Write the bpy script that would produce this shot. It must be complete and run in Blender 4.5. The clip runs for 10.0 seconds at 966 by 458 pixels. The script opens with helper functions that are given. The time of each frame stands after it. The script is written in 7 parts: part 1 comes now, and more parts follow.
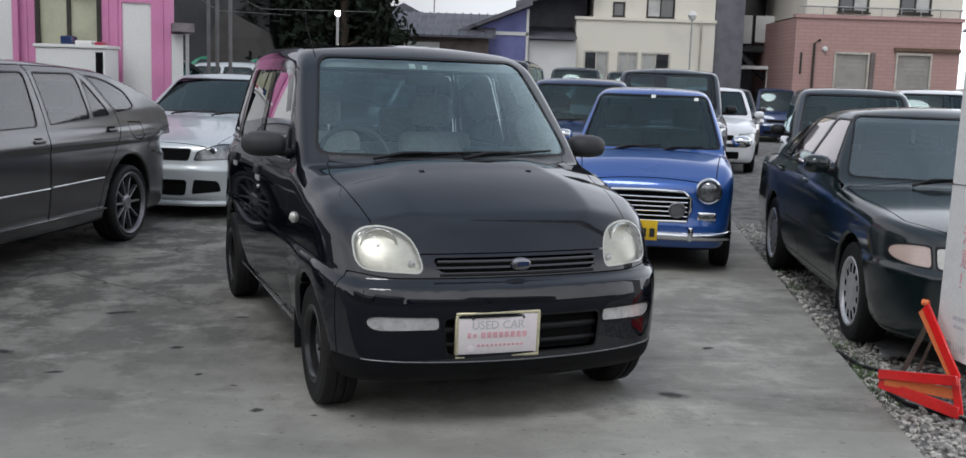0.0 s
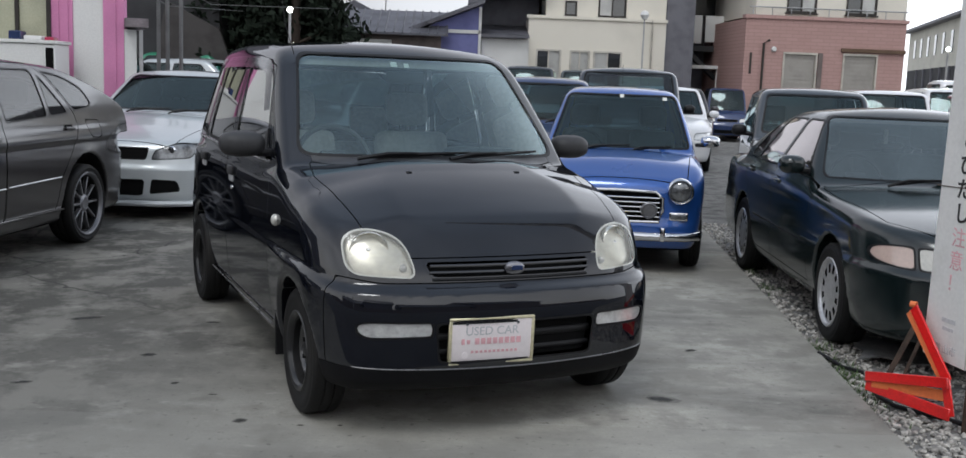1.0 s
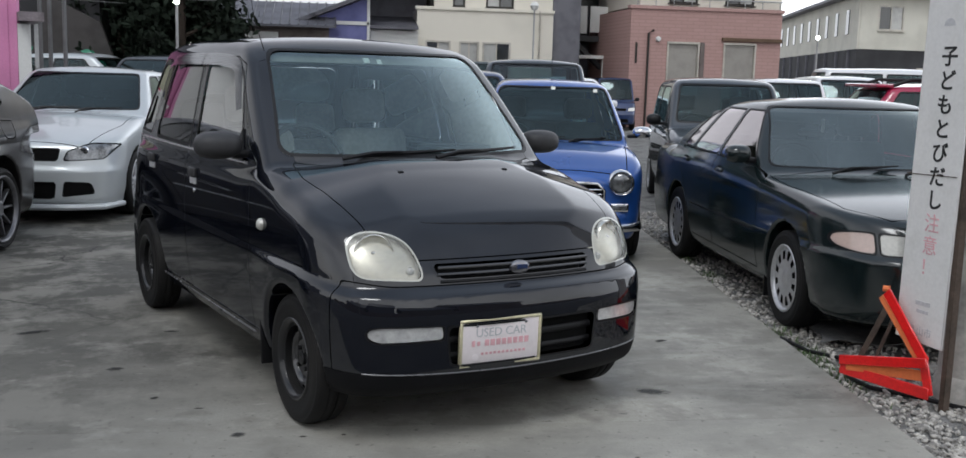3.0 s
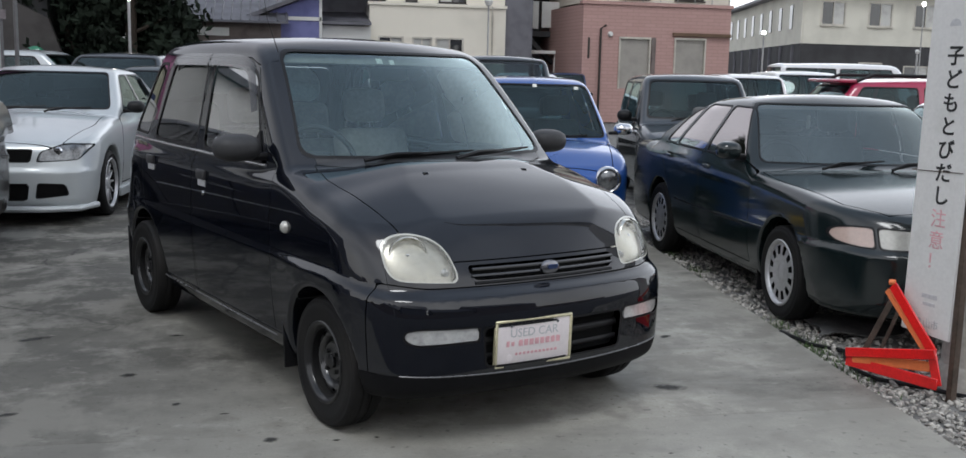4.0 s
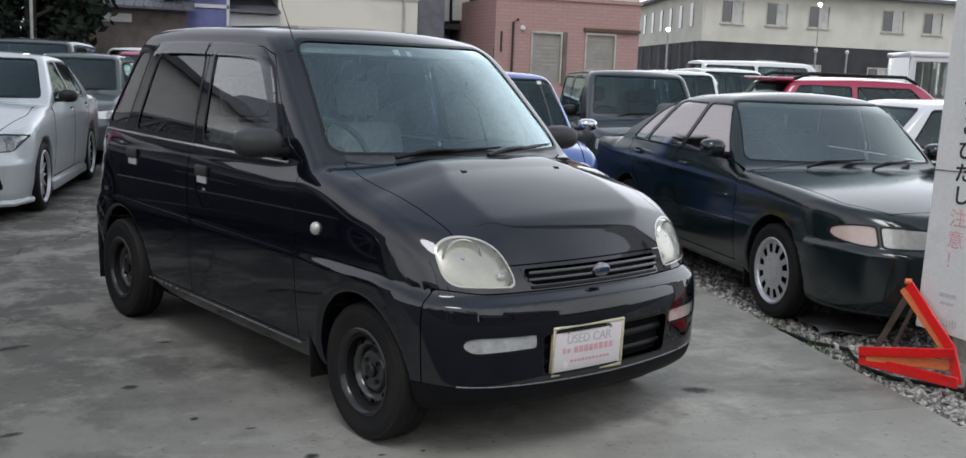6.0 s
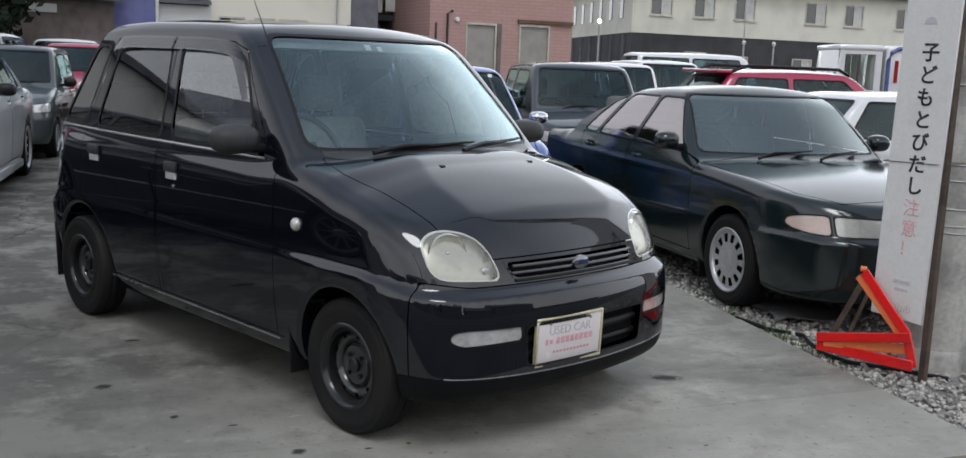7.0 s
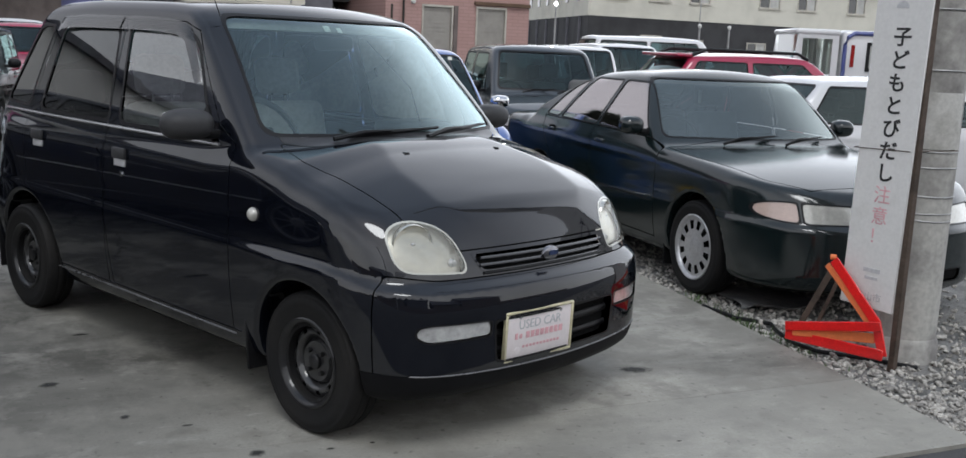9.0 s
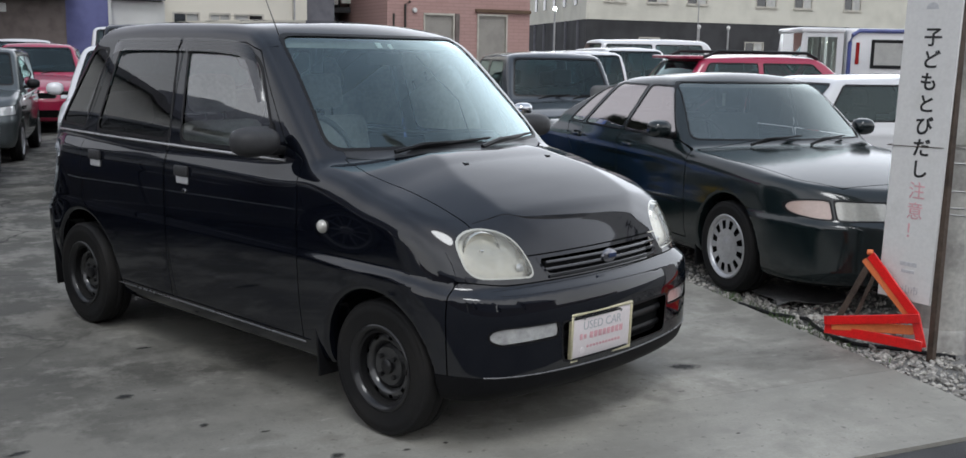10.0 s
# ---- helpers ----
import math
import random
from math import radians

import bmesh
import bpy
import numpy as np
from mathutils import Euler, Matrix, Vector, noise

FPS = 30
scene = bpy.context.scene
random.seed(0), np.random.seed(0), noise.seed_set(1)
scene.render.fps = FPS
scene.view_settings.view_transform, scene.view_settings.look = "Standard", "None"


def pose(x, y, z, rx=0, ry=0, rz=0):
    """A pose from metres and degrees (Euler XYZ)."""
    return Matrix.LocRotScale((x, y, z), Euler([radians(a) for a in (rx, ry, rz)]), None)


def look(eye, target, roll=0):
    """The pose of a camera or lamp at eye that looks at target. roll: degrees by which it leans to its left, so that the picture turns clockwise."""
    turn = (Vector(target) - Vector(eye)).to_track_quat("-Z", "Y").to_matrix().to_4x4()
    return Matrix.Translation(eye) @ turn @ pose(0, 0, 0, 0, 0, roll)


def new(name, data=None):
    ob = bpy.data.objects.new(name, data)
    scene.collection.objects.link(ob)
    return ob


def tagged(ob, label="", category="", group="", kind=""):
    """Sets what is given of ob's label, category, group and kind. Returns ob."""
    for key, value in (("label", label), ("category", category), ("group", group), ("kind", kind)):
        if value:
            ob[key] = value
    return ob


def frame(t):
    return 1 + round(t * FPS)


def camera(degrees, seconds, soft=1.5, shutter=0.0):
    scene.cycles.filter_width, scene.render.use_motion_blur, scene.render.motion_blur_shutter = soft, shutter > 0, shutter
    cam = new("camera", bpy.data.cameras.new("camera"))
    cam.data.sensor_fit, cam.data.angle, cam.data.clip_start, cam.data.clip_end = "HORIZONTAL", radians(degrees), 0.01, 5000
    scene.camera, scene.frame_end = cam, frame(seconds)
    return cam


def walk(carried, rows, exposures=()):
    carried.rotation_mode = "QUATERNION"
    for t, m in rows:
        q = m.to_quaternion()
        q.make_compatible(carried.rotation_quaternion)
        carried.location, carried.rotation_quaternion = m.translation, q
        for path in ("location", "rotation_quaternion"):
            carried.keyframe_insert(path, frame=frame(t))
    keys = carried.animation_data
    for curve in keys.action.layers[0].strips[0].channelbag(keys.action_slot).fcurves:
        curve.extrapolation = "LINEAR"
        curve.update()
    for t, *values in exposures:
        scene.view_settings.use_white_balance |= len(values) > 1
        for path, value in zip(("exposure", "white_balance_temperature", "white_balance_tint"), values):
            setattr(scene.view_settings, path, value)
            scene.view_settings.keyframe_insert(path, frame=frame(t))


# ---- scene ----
cam = camera(49.9, 10.0)
PATH = [
    (0, (0.143, -0.167, 1.39), (0.099, 1.813, 1.106), 1.9),
    (0.5, (0.083, -0.076, 1.388), (0.076, 1.903, 1.104), 2.3),
    (1, (-0.04, -0.058, 1.388), (0.019, 1.921, 1.104), 2.2),
    (1.5, (-0.237, -0.096, 1.402), (-0.1, 1.879, 1.115), 2.2),
    (2, (-0.357, -0.097, 1.402), (-0.161, 1.871, 1.107), 2.2),
    (2.5, (-0.415, -0.019, 1.389), (-0.174, 1.944, 1.094), 1.9),
    (4, (-0.856, 0.096, 1.413), (-0.456, 2.032, 1.112), 1.4),
    (4.5, (-1.014, 0.14, 1.401), (-0.578, 2.066, 1.086), 1.6),
    (5, (-1.129, 0.274, 1.378), (-0.656, 2.192, 1.064), 2.1),
    (5.5, (-1.249, 0.393, 1.387), (-0.717, 2.296, 1.077), 2.3),
    (7, (-1.585, 0.448, 1.41), (-0.857, 2.283, 1.09), 2.3),
    (7.5, (-1.597, 0.474, 1.402), (-0.831, 2.29, 1.064), 2.7),
    (8, (-1.594, 0.522, 1.398), (-0.817, 2.33, 1.044), 3.2),
    (8.5, (-1.555, 0.58, 1.411), (-0.771, 2.386, 1.058), 3.1),
    (9, (-1.564, 0.608, 1.409), (-0.758, 2.405, 1.06), 2.6),
    (9.5, (-1.713, 0.587, 1.417), (-0.889, 2.376, 1.071), 1.7),
    (10, (-1.84, 0.569, 1.43), (-1.032, 2.367, 1.092), 1.0),
]
walk(cam, [(t, look(eye, target, roll)) for t, eye, target, roll in PATH])

# ---- exposure, world, light ----
EXPOSURE = 0.78
scene.view_settings.exposure = EXPOSURE
world = bpy.data.worlds.new("sky")
scene.world = world
world.use_nodes = True
wn = world.node_tree
for n in list(wn.nodes):
    wn.nodes.remove(n)
sky = wn.nodes.new("ShaderNodeTexSky")
sky.sky_type = "NISHITA"
sky.sun_disc = False
sky.sun_elevation, sky.sun_rotation = radians(58), radians(202)
sky.air_density, sky.dust_density, sky.ozone_density = 1.0, 2.5, 1.0
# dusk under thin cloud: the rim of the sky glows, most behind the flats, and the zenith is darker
tc = wn.nodes.new("ShaderNodeTexCoord")
sep = wn.nodes.new("ShaderNodeSeparateXYZ")
wn.links.new(tc.outputs["Generated"], sep.inputs[0])


def sky_ramp(axis, a, b):
    n = wn.nodes.new("ShaderNodeMapRange")
    n.interpolation_type = "SMOOTHSTEP"
    n.inputs[1].default_value, n.inputs[2].default_value = a, b
    wn.links.new(sep.outputs[axis], n.inputs[0])
    return n.outputs[0]


def sky_mix(factor, a, b):
    n = wn.nodes.new("ShaderNodeMix")
    n.data_type = "RGBA"
    wn.links.new(factor, n.inputs[0])
    for slot, c in ((6, a), (7, b)):
        if isinstance(c, tuple):
            n.inputs[slot].default_value = (*c, 1)
        else:
            wn.links.new(c, n.inputs[slot])
    return n.outputs[2]


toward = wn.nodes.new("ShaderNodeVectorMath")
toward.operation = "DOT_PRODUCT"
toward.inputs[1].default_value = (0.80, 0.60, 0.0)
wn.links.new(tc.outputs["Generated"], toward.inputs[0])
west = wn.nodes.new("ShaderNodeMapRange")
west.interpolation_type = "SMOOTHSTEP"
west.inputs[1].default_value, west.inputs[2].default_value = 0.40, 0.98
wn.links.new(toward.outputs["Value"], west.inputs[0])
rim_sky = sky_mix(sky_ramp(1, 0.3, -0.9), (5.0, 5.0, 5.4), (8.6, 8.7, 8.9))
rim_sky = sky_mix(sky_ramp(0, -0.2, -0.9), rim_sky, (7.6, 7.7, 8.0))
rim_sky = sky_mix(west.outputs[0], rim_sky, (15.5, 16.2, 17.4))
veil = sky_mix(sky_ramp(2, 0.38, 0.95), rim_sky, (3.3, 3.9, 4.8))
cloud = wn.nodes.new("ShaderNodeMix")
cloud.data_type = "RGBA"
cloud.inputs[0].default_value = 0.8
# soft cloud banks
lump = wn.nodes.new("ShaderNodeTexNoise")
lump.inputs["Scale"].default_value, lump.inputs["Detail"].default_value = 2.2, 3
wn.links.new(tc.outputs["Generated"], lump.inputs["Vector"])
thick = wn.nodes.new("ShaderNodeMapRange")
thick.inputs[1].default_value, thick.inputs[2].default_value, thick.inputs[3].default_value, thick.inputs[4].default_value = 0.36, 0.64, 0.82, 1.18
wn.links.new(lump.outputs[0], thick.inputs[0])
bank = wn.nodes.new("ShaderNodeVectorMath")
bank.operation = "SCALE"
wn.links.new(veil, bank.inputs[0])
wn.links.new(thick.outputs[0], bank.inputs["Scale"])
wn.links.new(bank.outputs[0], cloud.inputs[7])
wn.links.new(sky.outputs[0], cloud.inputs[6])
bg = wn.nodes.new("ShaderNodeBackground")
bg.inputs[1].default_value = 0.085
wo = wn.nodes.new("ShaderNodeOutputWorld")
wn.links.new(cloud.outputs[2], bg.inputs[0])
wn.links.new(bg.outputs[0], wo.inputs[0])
sun_data = bpy.data.lights.new("sun", "SUN")
sun_data.energy, sun_data.angle, sun_data.color = 0.55, radians(20), (0.95, 0.98, 1.0)
sun = new("sun", sun_data)
sun.matrix_world = look((-4, -10, 17), (0, 0, 0))

# ---- materials ----
def mat(name, col, rough=0.5, metal=0.0, coat=0.0, var=0.12, scale=3.0, fine=60.0, bump=0.0, bump_scale=80.0,
        col2=None, mixat=(0.45, 0.65), rvar=0.1, spec=0.5, emit=0.0, coat_rough=0.03):
    """Principled material whose colour and roughness vary at two scales, in object space."""
    m = bpy.data.materials.new(name)
    m.use_nodes = True
    nt = m.node_tree
    b = nt.nodes["Principled BSDF"]
    tc = nt.nodes.new("ShaderNodeTexCoord")
    big, small = nt.nodes.new("ShaderNodeTexNoise"), nt.nodes.new("ShaderNodeTexNoise")
    big.inputs["Scale"].default_value, small.inputs["Scale"].default_value = scale, fine
    big.inputs["Detail"].default_value, small.inputs["Detail"].default_value = 5, 3
    for n in (big, small):
        nt.links.new(tc.outputs["Object"], n.inputs["Vector"])
    ramp = nt.nodes.new("ShaderNodeMapRange")
    ramp.inputs[1].default_value, ramp.inputs[2].default_value = mixat
    nt.links.new(big.outputs[0], ramp.inputs[0])
    c2 = col2 or tuple(c * (1 - 2.2 * var) for c in col)
    mix = nt.nodes.new("ShaderNodeMix")
    mix.data_type = "RGBA"
    mix.inputs[6].default_value, mix.inputs[7].default_value = (*col, 1), (*c2, 1)
    nt.links.new(ramp.outputs[0], mix.inputs[0])
    hsv = nt.nodes.new("ShaderNodeHueSaturation")
    val = nt.nodes.new("ShaderNodeMapRange")
    val.inputs[3].default_value, val.inputs[4].default_value = 1 - var, 1 + var
    val.inputs[1].default_value, val.inputs[2].default_value = 0.3, 0.7
    nt.links.new(small.outputs[0], val.inputs[0])
    nt.links.new(val.outputs[0], hsv.inputs["Value"])
    nt.links.new(mix.outputs[2], hsv.inputs["Color"])
    nt.links.new(hsv.outputs[0], b.inputs["Base Color"])
    rr = nt.nodes.new("ShaderNodeMapRange")
    rr.inputs[1].default_value, rr.inputs[2].default_value = 0.3, 0.7
    rr.inputs[3].default_value, rr.inputs[4].default_value = max(0.0, rough - rvar * rough), min(1.0, rough + rvar * rough)
    nt.links.new(big.outputs[0], rr.inputs[0])
    nt.links.new(rr.outputs[0], b.inputs["Roughness"])
    b.inputs["Metallic"].default_value = metal
    b.inputs["Coat Weight"].default_value = coat
    b.inputs["Coat Roughness"].default_value = coat_rough
    b.inputs["Coat IOR"].default_value = 1.68
    b.inputs["Specular IOR Level"].default_value = spec
    if bump:
        bn, bt = nt.nodes.new("ShaderNodeBump"), nt.nodes.new("ShaderNodeTexNoise")
        bt.inputs["Scale"].default_value, bt.inputs["Detail"].default_value = bump_scale, 6
        nt.links.new(tc.outputs["Object"], bt.inputs["Vector"])
        bn.inputs["Strength"].default_value, bn.inputs["Distance"].default_value = 0.6, bump
        nt.links.new(bt.outputs[0], bn.inputs["Height"])
        nt.links.new(bn.outputs[0], b.inputs["Normal"])
    if emit:
        b.inputs["Emission Color"].default_value = (*col, 1)
        b.inputs["Emission Strength"].default_value = emit
    return m


def paint(name, col, rough=0.35, metal=0.0, dust=0.06, gloss=0.04):
    """Car paint under a clear coat with a thin film of dust."""
    return mat(name, col, rough, metal, coat=1.0, var=0.05, scale=2.0, fine=400,
               col2=tuple(c + dust * 0.12 * (0.45 - c) for c in col), mixat=(0.35, 0.8), rvar=0.25, coat_rough=gloss, spec=0.0 if max(col) < 0.1 and metal < 0.3 else 0.3)


def glass(name, tint, gloss_rough=0.015, gain=1.0, film=0.0, sheen=(1, 1, 1)):
    """Thin pane: tinted see-through, with mirror gloss that grows at grazing angles."""
    m = bpy.data.materials.new(name)
    m.use_nodes = True
    nt = m.node_tree
    nt.nodes.remove(nt.nodes["Principled BSDF"])
    out = nt.nodes["Material Output"]
    tr, gl, fr, mx = (nt.nodes.new(k) for k in ("ShaderNodeBsdfTransparent", "ShaderNodeBsdfGlossy", "ShaderNodeFresnel", "ShaderNodeMixShader"))
    tr.inputs[0].default_value = (*tint, 1)
    gl.inputs["Roughness"].default_value = gloss_rough
    gl.inputs[0].default_value = (*sheen, 1)
    fr.inputs[0].default_value = 1.55
    mul = nt.nodes.new("ShaderNodeMath")
    mul.operation, mul.use_clamp = "MULTIPLY_ADD", True
    mul.inputs[1].default_value, mul.inputs[2].default_value = 1.25 * gain, film
    nt.links.new(fr.outputs[0], mul.inputs[0])
    nt.links.new(mul.outputs[0], mx.inputs[0])
    nt.links.new(tr.outputs[0], mx.inputs[1])
    nt.links.new(gl.outputs[0], mx.inputs[2])
    nt.links.new(mx.outputs[0], out.inputs[0])
    return m


M = {
    "black_paint": paint("black_paint", (0.0035, 0.0045, 0.008), dust=0.02),
    "green_black": paint("green_black_paint", (0.006, 0.012, 0.013), gloss=0.13),
    "grey_paint": paint("grey_metallic", (0.019, 0.0165, 0.018), 0.4, 0.3, gloss=0.12),
    "silver_paint": paint("silver_metallic", (0.50, 0.53, 0.54), 0.4, 0.3, gloss=0.08),
    "white_paint": paint("white_paint", (0.7, 0.7, 0.71)),
    "blue_paint": paint("blue_metallic", (0.018, 0.088, 0.34), 0.35, 0.4),
    "navy_paint": paint("navy_paint", (0.012, 0.03, 0.10), 0.35, 0.2),
    "red_paint": paint("crimson_paint", (0.36, 0.012, 0.055)),
    "teal_paint": paint("green_paint", (0.02, 0.22, 0.12)),
    "slate_paint": paint("slate_paint", (0.035, 0.042, 0.05), 0.4, 0.4),
    "gunmetal": paint("gunmetal_paint", (0.075, 0.088, 0.09), 0.4, 0.4),
    "gold_paint": paint("champagne_paint", (0.33, 0.31, 0.27), 0.4, 0.5),
    "glass_dark": glass("glass_dark", (0.12, 0.18, 0.20), 0.015, 1.0, 0.0, (0.82, 1.0, 1.0)),
    "glass": glass("glass_clear", (0.66, 0.83, 0.84)),
    "glass_mid": glass("glass_mid", (0.40, 0.55, 0.57), 0.015, 1.0, 0.0, (0.82, 1.0, 1.0)),
    "rubber": mat("tyre_rubber", (0.010, 0.010, 0.0105), 0.65, bump=0.0008, col2=(0.017, 0.016, 0.015), spec=0.2),
    "trim": mat("black_trim", (0.008, 0.008, 0.009), 0.45, spec=0.3),
    "plastic": mat("grey_plastic", (0.035, 0.035, 0.037), 0.55, bump=0.0006, bump_scale=500),
    "dark": mat("dark_underside_shade", (0.005, 0.005, 0.005), 0.9, spec=0.1),
    # worn disc steel, its colour raised for the light its ring catches
    "steel_worn_lit": mat("worn_lit_black_steel", (0.030, 0.030, 0.031), 0.30, 0.0, coat=0.6, var=0.2, scale=9, spec=0.4),
    "steel_black": mat("black_steel", (0.012, 0.012, 0.013), 0.34, 0.0, coat=0.3, var=0.15, spec=0.3),
    "alloy": mat("alloy", (0.58, 0.58, 0.59), 0.32, 0.6),
    "alloy_dark": mat("alloy_dark", (0.15, 0.15, 0.155), 0.35, 0.6),
    "chrome": mat("chrome", (0.75, 0.76, 0.78), 0.08, 1.0, var=0.03),
    "reflector": mat("reflector", (0.56, 0.54, 0.46), 0.30, 0.85, var=0.02, fine=8, rvar=0.02),
    "hazed": mat("hazed_lens", (0.55, 0.55, 0.49), 0.2, 0.0, coat=0.8, var=0.03, scale=6, fine=12),
    "amber": mat("amber_lens", (0.62, 0.47, 0.41), 0.2, coat=0.7, var=0.05),
    "red_lens": mat("red_lens", (0.30, 0.012, 0.012), 0.2, coat=0.6),
    "clear_lamp": mat("clear_lamp", (0.72, 0.73, 0.72), 0.15, 0.5, coat=0.8, var=0.06, scale=14),
    "fabric": mat("seat_fabric", (0.38, 0.37, 0.35), 0.9, bump=0.001, bump_scale=300),
    "fabric_light": mat("seat_cover", (0.52, 0.50, 0.47), 0.9, bump=0.001, bump_scale=300),
    "fabric_dark": mat("dark_seat_fabric", (0.12, 0.12, 0.12), 0.9, bump=0.001, bump_scale=300),
    "dash": mat("dashboard_plastic", (0.03, 0.032, 0.035), 0.6),
    "headliner": mat("headliner", (0.26, 0.255, 0.24), 0.95),
    "white_plate": mat("plate_white", (0.78, 0.72, 0.72), 0.4, var=0.03),
    "brass": mat("plate_frame_gold", (0.62, 0.57, 0.38), 0.35, 0.3),
    "yellow_plate": mat("plate_yellow", (0.80, 0.52, 0.02), 0.45, var=0.03),
    "ink_grey": mat("ink_grey", (0.50, 0.51, 0.52), 0.6),
    "ink_pink": mat("ink_pink", (0.74, 0.42, 0.45), 0.6),
    "ink_black": mat("ink_black", (0.02, 0.02, 0.02), 0.6),
    "ink_red": mat("ink_red", (0.76, 0.42, 0.45), 0.6),
    "white_sticker": mat("white_sticker", (0.75, 0.76, 0.70), 0.5),
}
M["visor"] = glass("smoked_visor", (0.26, 0.25, 0.25), 0.10, 1.0, 0.02)
M["smoked_lens"] = mat("smoked_tail_lens", (0.03, 0.025, 0.025), 0.2, coat=0.4, var=0.2, scale=12)


def hazy(name):
    """A yellowed plastic lens: partly clear, partly milky."""
    m = bpy.data.materials.new(name)
    m.use_nodes = True
    nt = m.node_tree
    b = nt.nodes["Principled BSDF"]
    b.inputs["Base Color"].default_value = (0.66, 0.655, 0.58, 1)
    b.inputs["Roughness"].default_value = 0.12
    b.inputs["Coat Weight"].default_value = 1.0
    nz, mr, tr, mx = (nt.nodes.new(k) for k in ("ShaderNodeTexNoise", "ShaderNodeMapRange", "ShaderNodeBsdfTransparent", "ShaderNodeMixShader"))
    nz.inputs["Scale"].default_value, nz.inputs["Detail"].default_value = 7, 1
    mr.inputs[1].default_value, mr.inputs[2].default_value = 0.3, 0.75
    mr.inputs[3].default_value, mr.inputs[4].default_value = 0.20, 0.36
    nt.links.new(nz.outputs[0], mr.inputs[0])
    nt.links.new(mr.outputs[0], mx.inputs[0])
    nt.links.new(tr.outputs[0], mx.inputs[1])
    nt.links.new(b.outputs[0], mx.inputs[2])
    nt.links.new(mx.outputs[0], nt.nodes["Material Output"].inputs[0])
    return m


M["lens"] = hazy("hazy_headlight_lens")
M["glass_film"] = glass("glass_film", (0.34, 0.32, 0.32), 0.05, 1.0, 0.36, (1.0, 0.93, 0.90))
M["glass_hazed"] = glass("glass_hazed", (0.46, 0.49, 0.49), 0.10, 1.3, 0.11, (0.90, 1.0, 0.97))
M["screen"] = glass("windscreen_glass", (0.82, 0.95, 0.94), 0.02, 2.0, 0.0, (0.80, 0.98, 1.0))
M["side_glass"] = glass("side_glass", (0.80, 0.87, 0.86), 0.012, 2.1, 0.02)
M["privacy"] = glass("privacy_glass", (0.17, 0.18, 0.18), 0.012, 1.15, 0.0)
M["valance"] = mat("black_valance", (0.006, 0.006, 0.007), 0.6, var=0.2, spec=0.15)
M["alloy_mid"] = mat("alloy_mid", (0.20, 0.20, 0.21), 0.35, 0.6)
M["belt_glint"] = mat("moulding_with_glint", (0.42, 0.42, 0.43), 0.22, 0.7, var=0.1)
M["cup"] = mat("silver_handle_recess", (0.60, 0.60, 0.61), 0.4, 0.2, var=0.05)
M["badge_metal"] = mat("tarnished_chrome", (0.28, 0.28, 0.30), 0.24, 0.9, var=0.1, fine=60)
M["cowl_plastic"] = mat("cowl_plastic", (0.035, 0.035, 0.038), 0.32, var=0.12, scale=8, fine=80, spec=0.6)
M["bowl"] = mat("lamp_bowl_chrome", (0.80, 0.78, 0.70), 0.18, 0.95, var=0.04, fine=20)
M["mould"] = mat("window_moulding", (0.16, 0.16, 0.165), 0.28, 0.5, var=0.1)
M["glass_grey"] = glass("glass_grey", (0.22, 0.25, 0.25), 0.04, 0.75, 0.02)
M["lamp_dull"] = mat("aged_clear_lens", (0.56, 0.55, 0.50), 0.2, 0.2, coat=0.8, var=0.08, scale=12)
M["turn_lens"] = mat("clear_turn_lens", (0.72, 0.72, 0.70), 0.2, 0.35, coat=1.0, var=0.12, scale=16)
M["dark_lamp"] = mat("clear_over_dark_lamp", (0.20, 0.21, 0.22), 0.18, 0.5, coat=1.0, var=0.3, scale=14)

# ---- mesh tools ----
def mesh_from(name, V, F, normals=None, smooth=True):
    me = bpy.data.meshes.new(name)
    V = np.asarray(V, np.float32)
    me.from_pydata([tuple(map(float, v)) for v in V], [], [tuple(map(int, f)) for f in F])
    me.polygons.foreach_set("use_smooth", [smooth] * len(me.polygons))
    if normals is not None and len(V):
        me.normals_split_custom_set_from_vertices([tuple(map(float, n)) for n in normals])
    return me


def piece(name, data, material, parent, label="", m=None):
    """A mesh object under a thing or a part."""
    ob = new(name, data)
    if material and not data.materials:
        data.materials.append(material)
    ob.parent = parent
    if m is not None:
        ob.matrix_basis = m
    if label:
        ob["label"] = label
    return ob


def part(name, bm, material, parent, label="", m=None, smooth=True, angle=40):
    """Links a bmesh as one mesh object under a thing or under a part."""
    me = bpy.data.meshes.new(name)
    bm.to_mesh(me)
    bm.free()
    if smooth:
        me.polygons.foreach_set("use_smooth", [True] * len(me.polygons))
        me.set_sharp_from_angle(angle=radians(angle))
    return piece(name, me, material, parent, label, m)


def thing(name, label, category, m=None, group="", kind=""):
    ob = new(name)
    ob.empty_display_size = 0.1
    if m is not None:
        ob.matrix_basis = m
    return tagged(ob, label, category, group, kind)


def solid(name, bm, material, label="", category="", m=None, group="", kind="", smooth=True, angle=40):
    ob = part(name, bm, material, None, "", m, smooth, angle)
    return tagged(ob, label, category, group, kind)


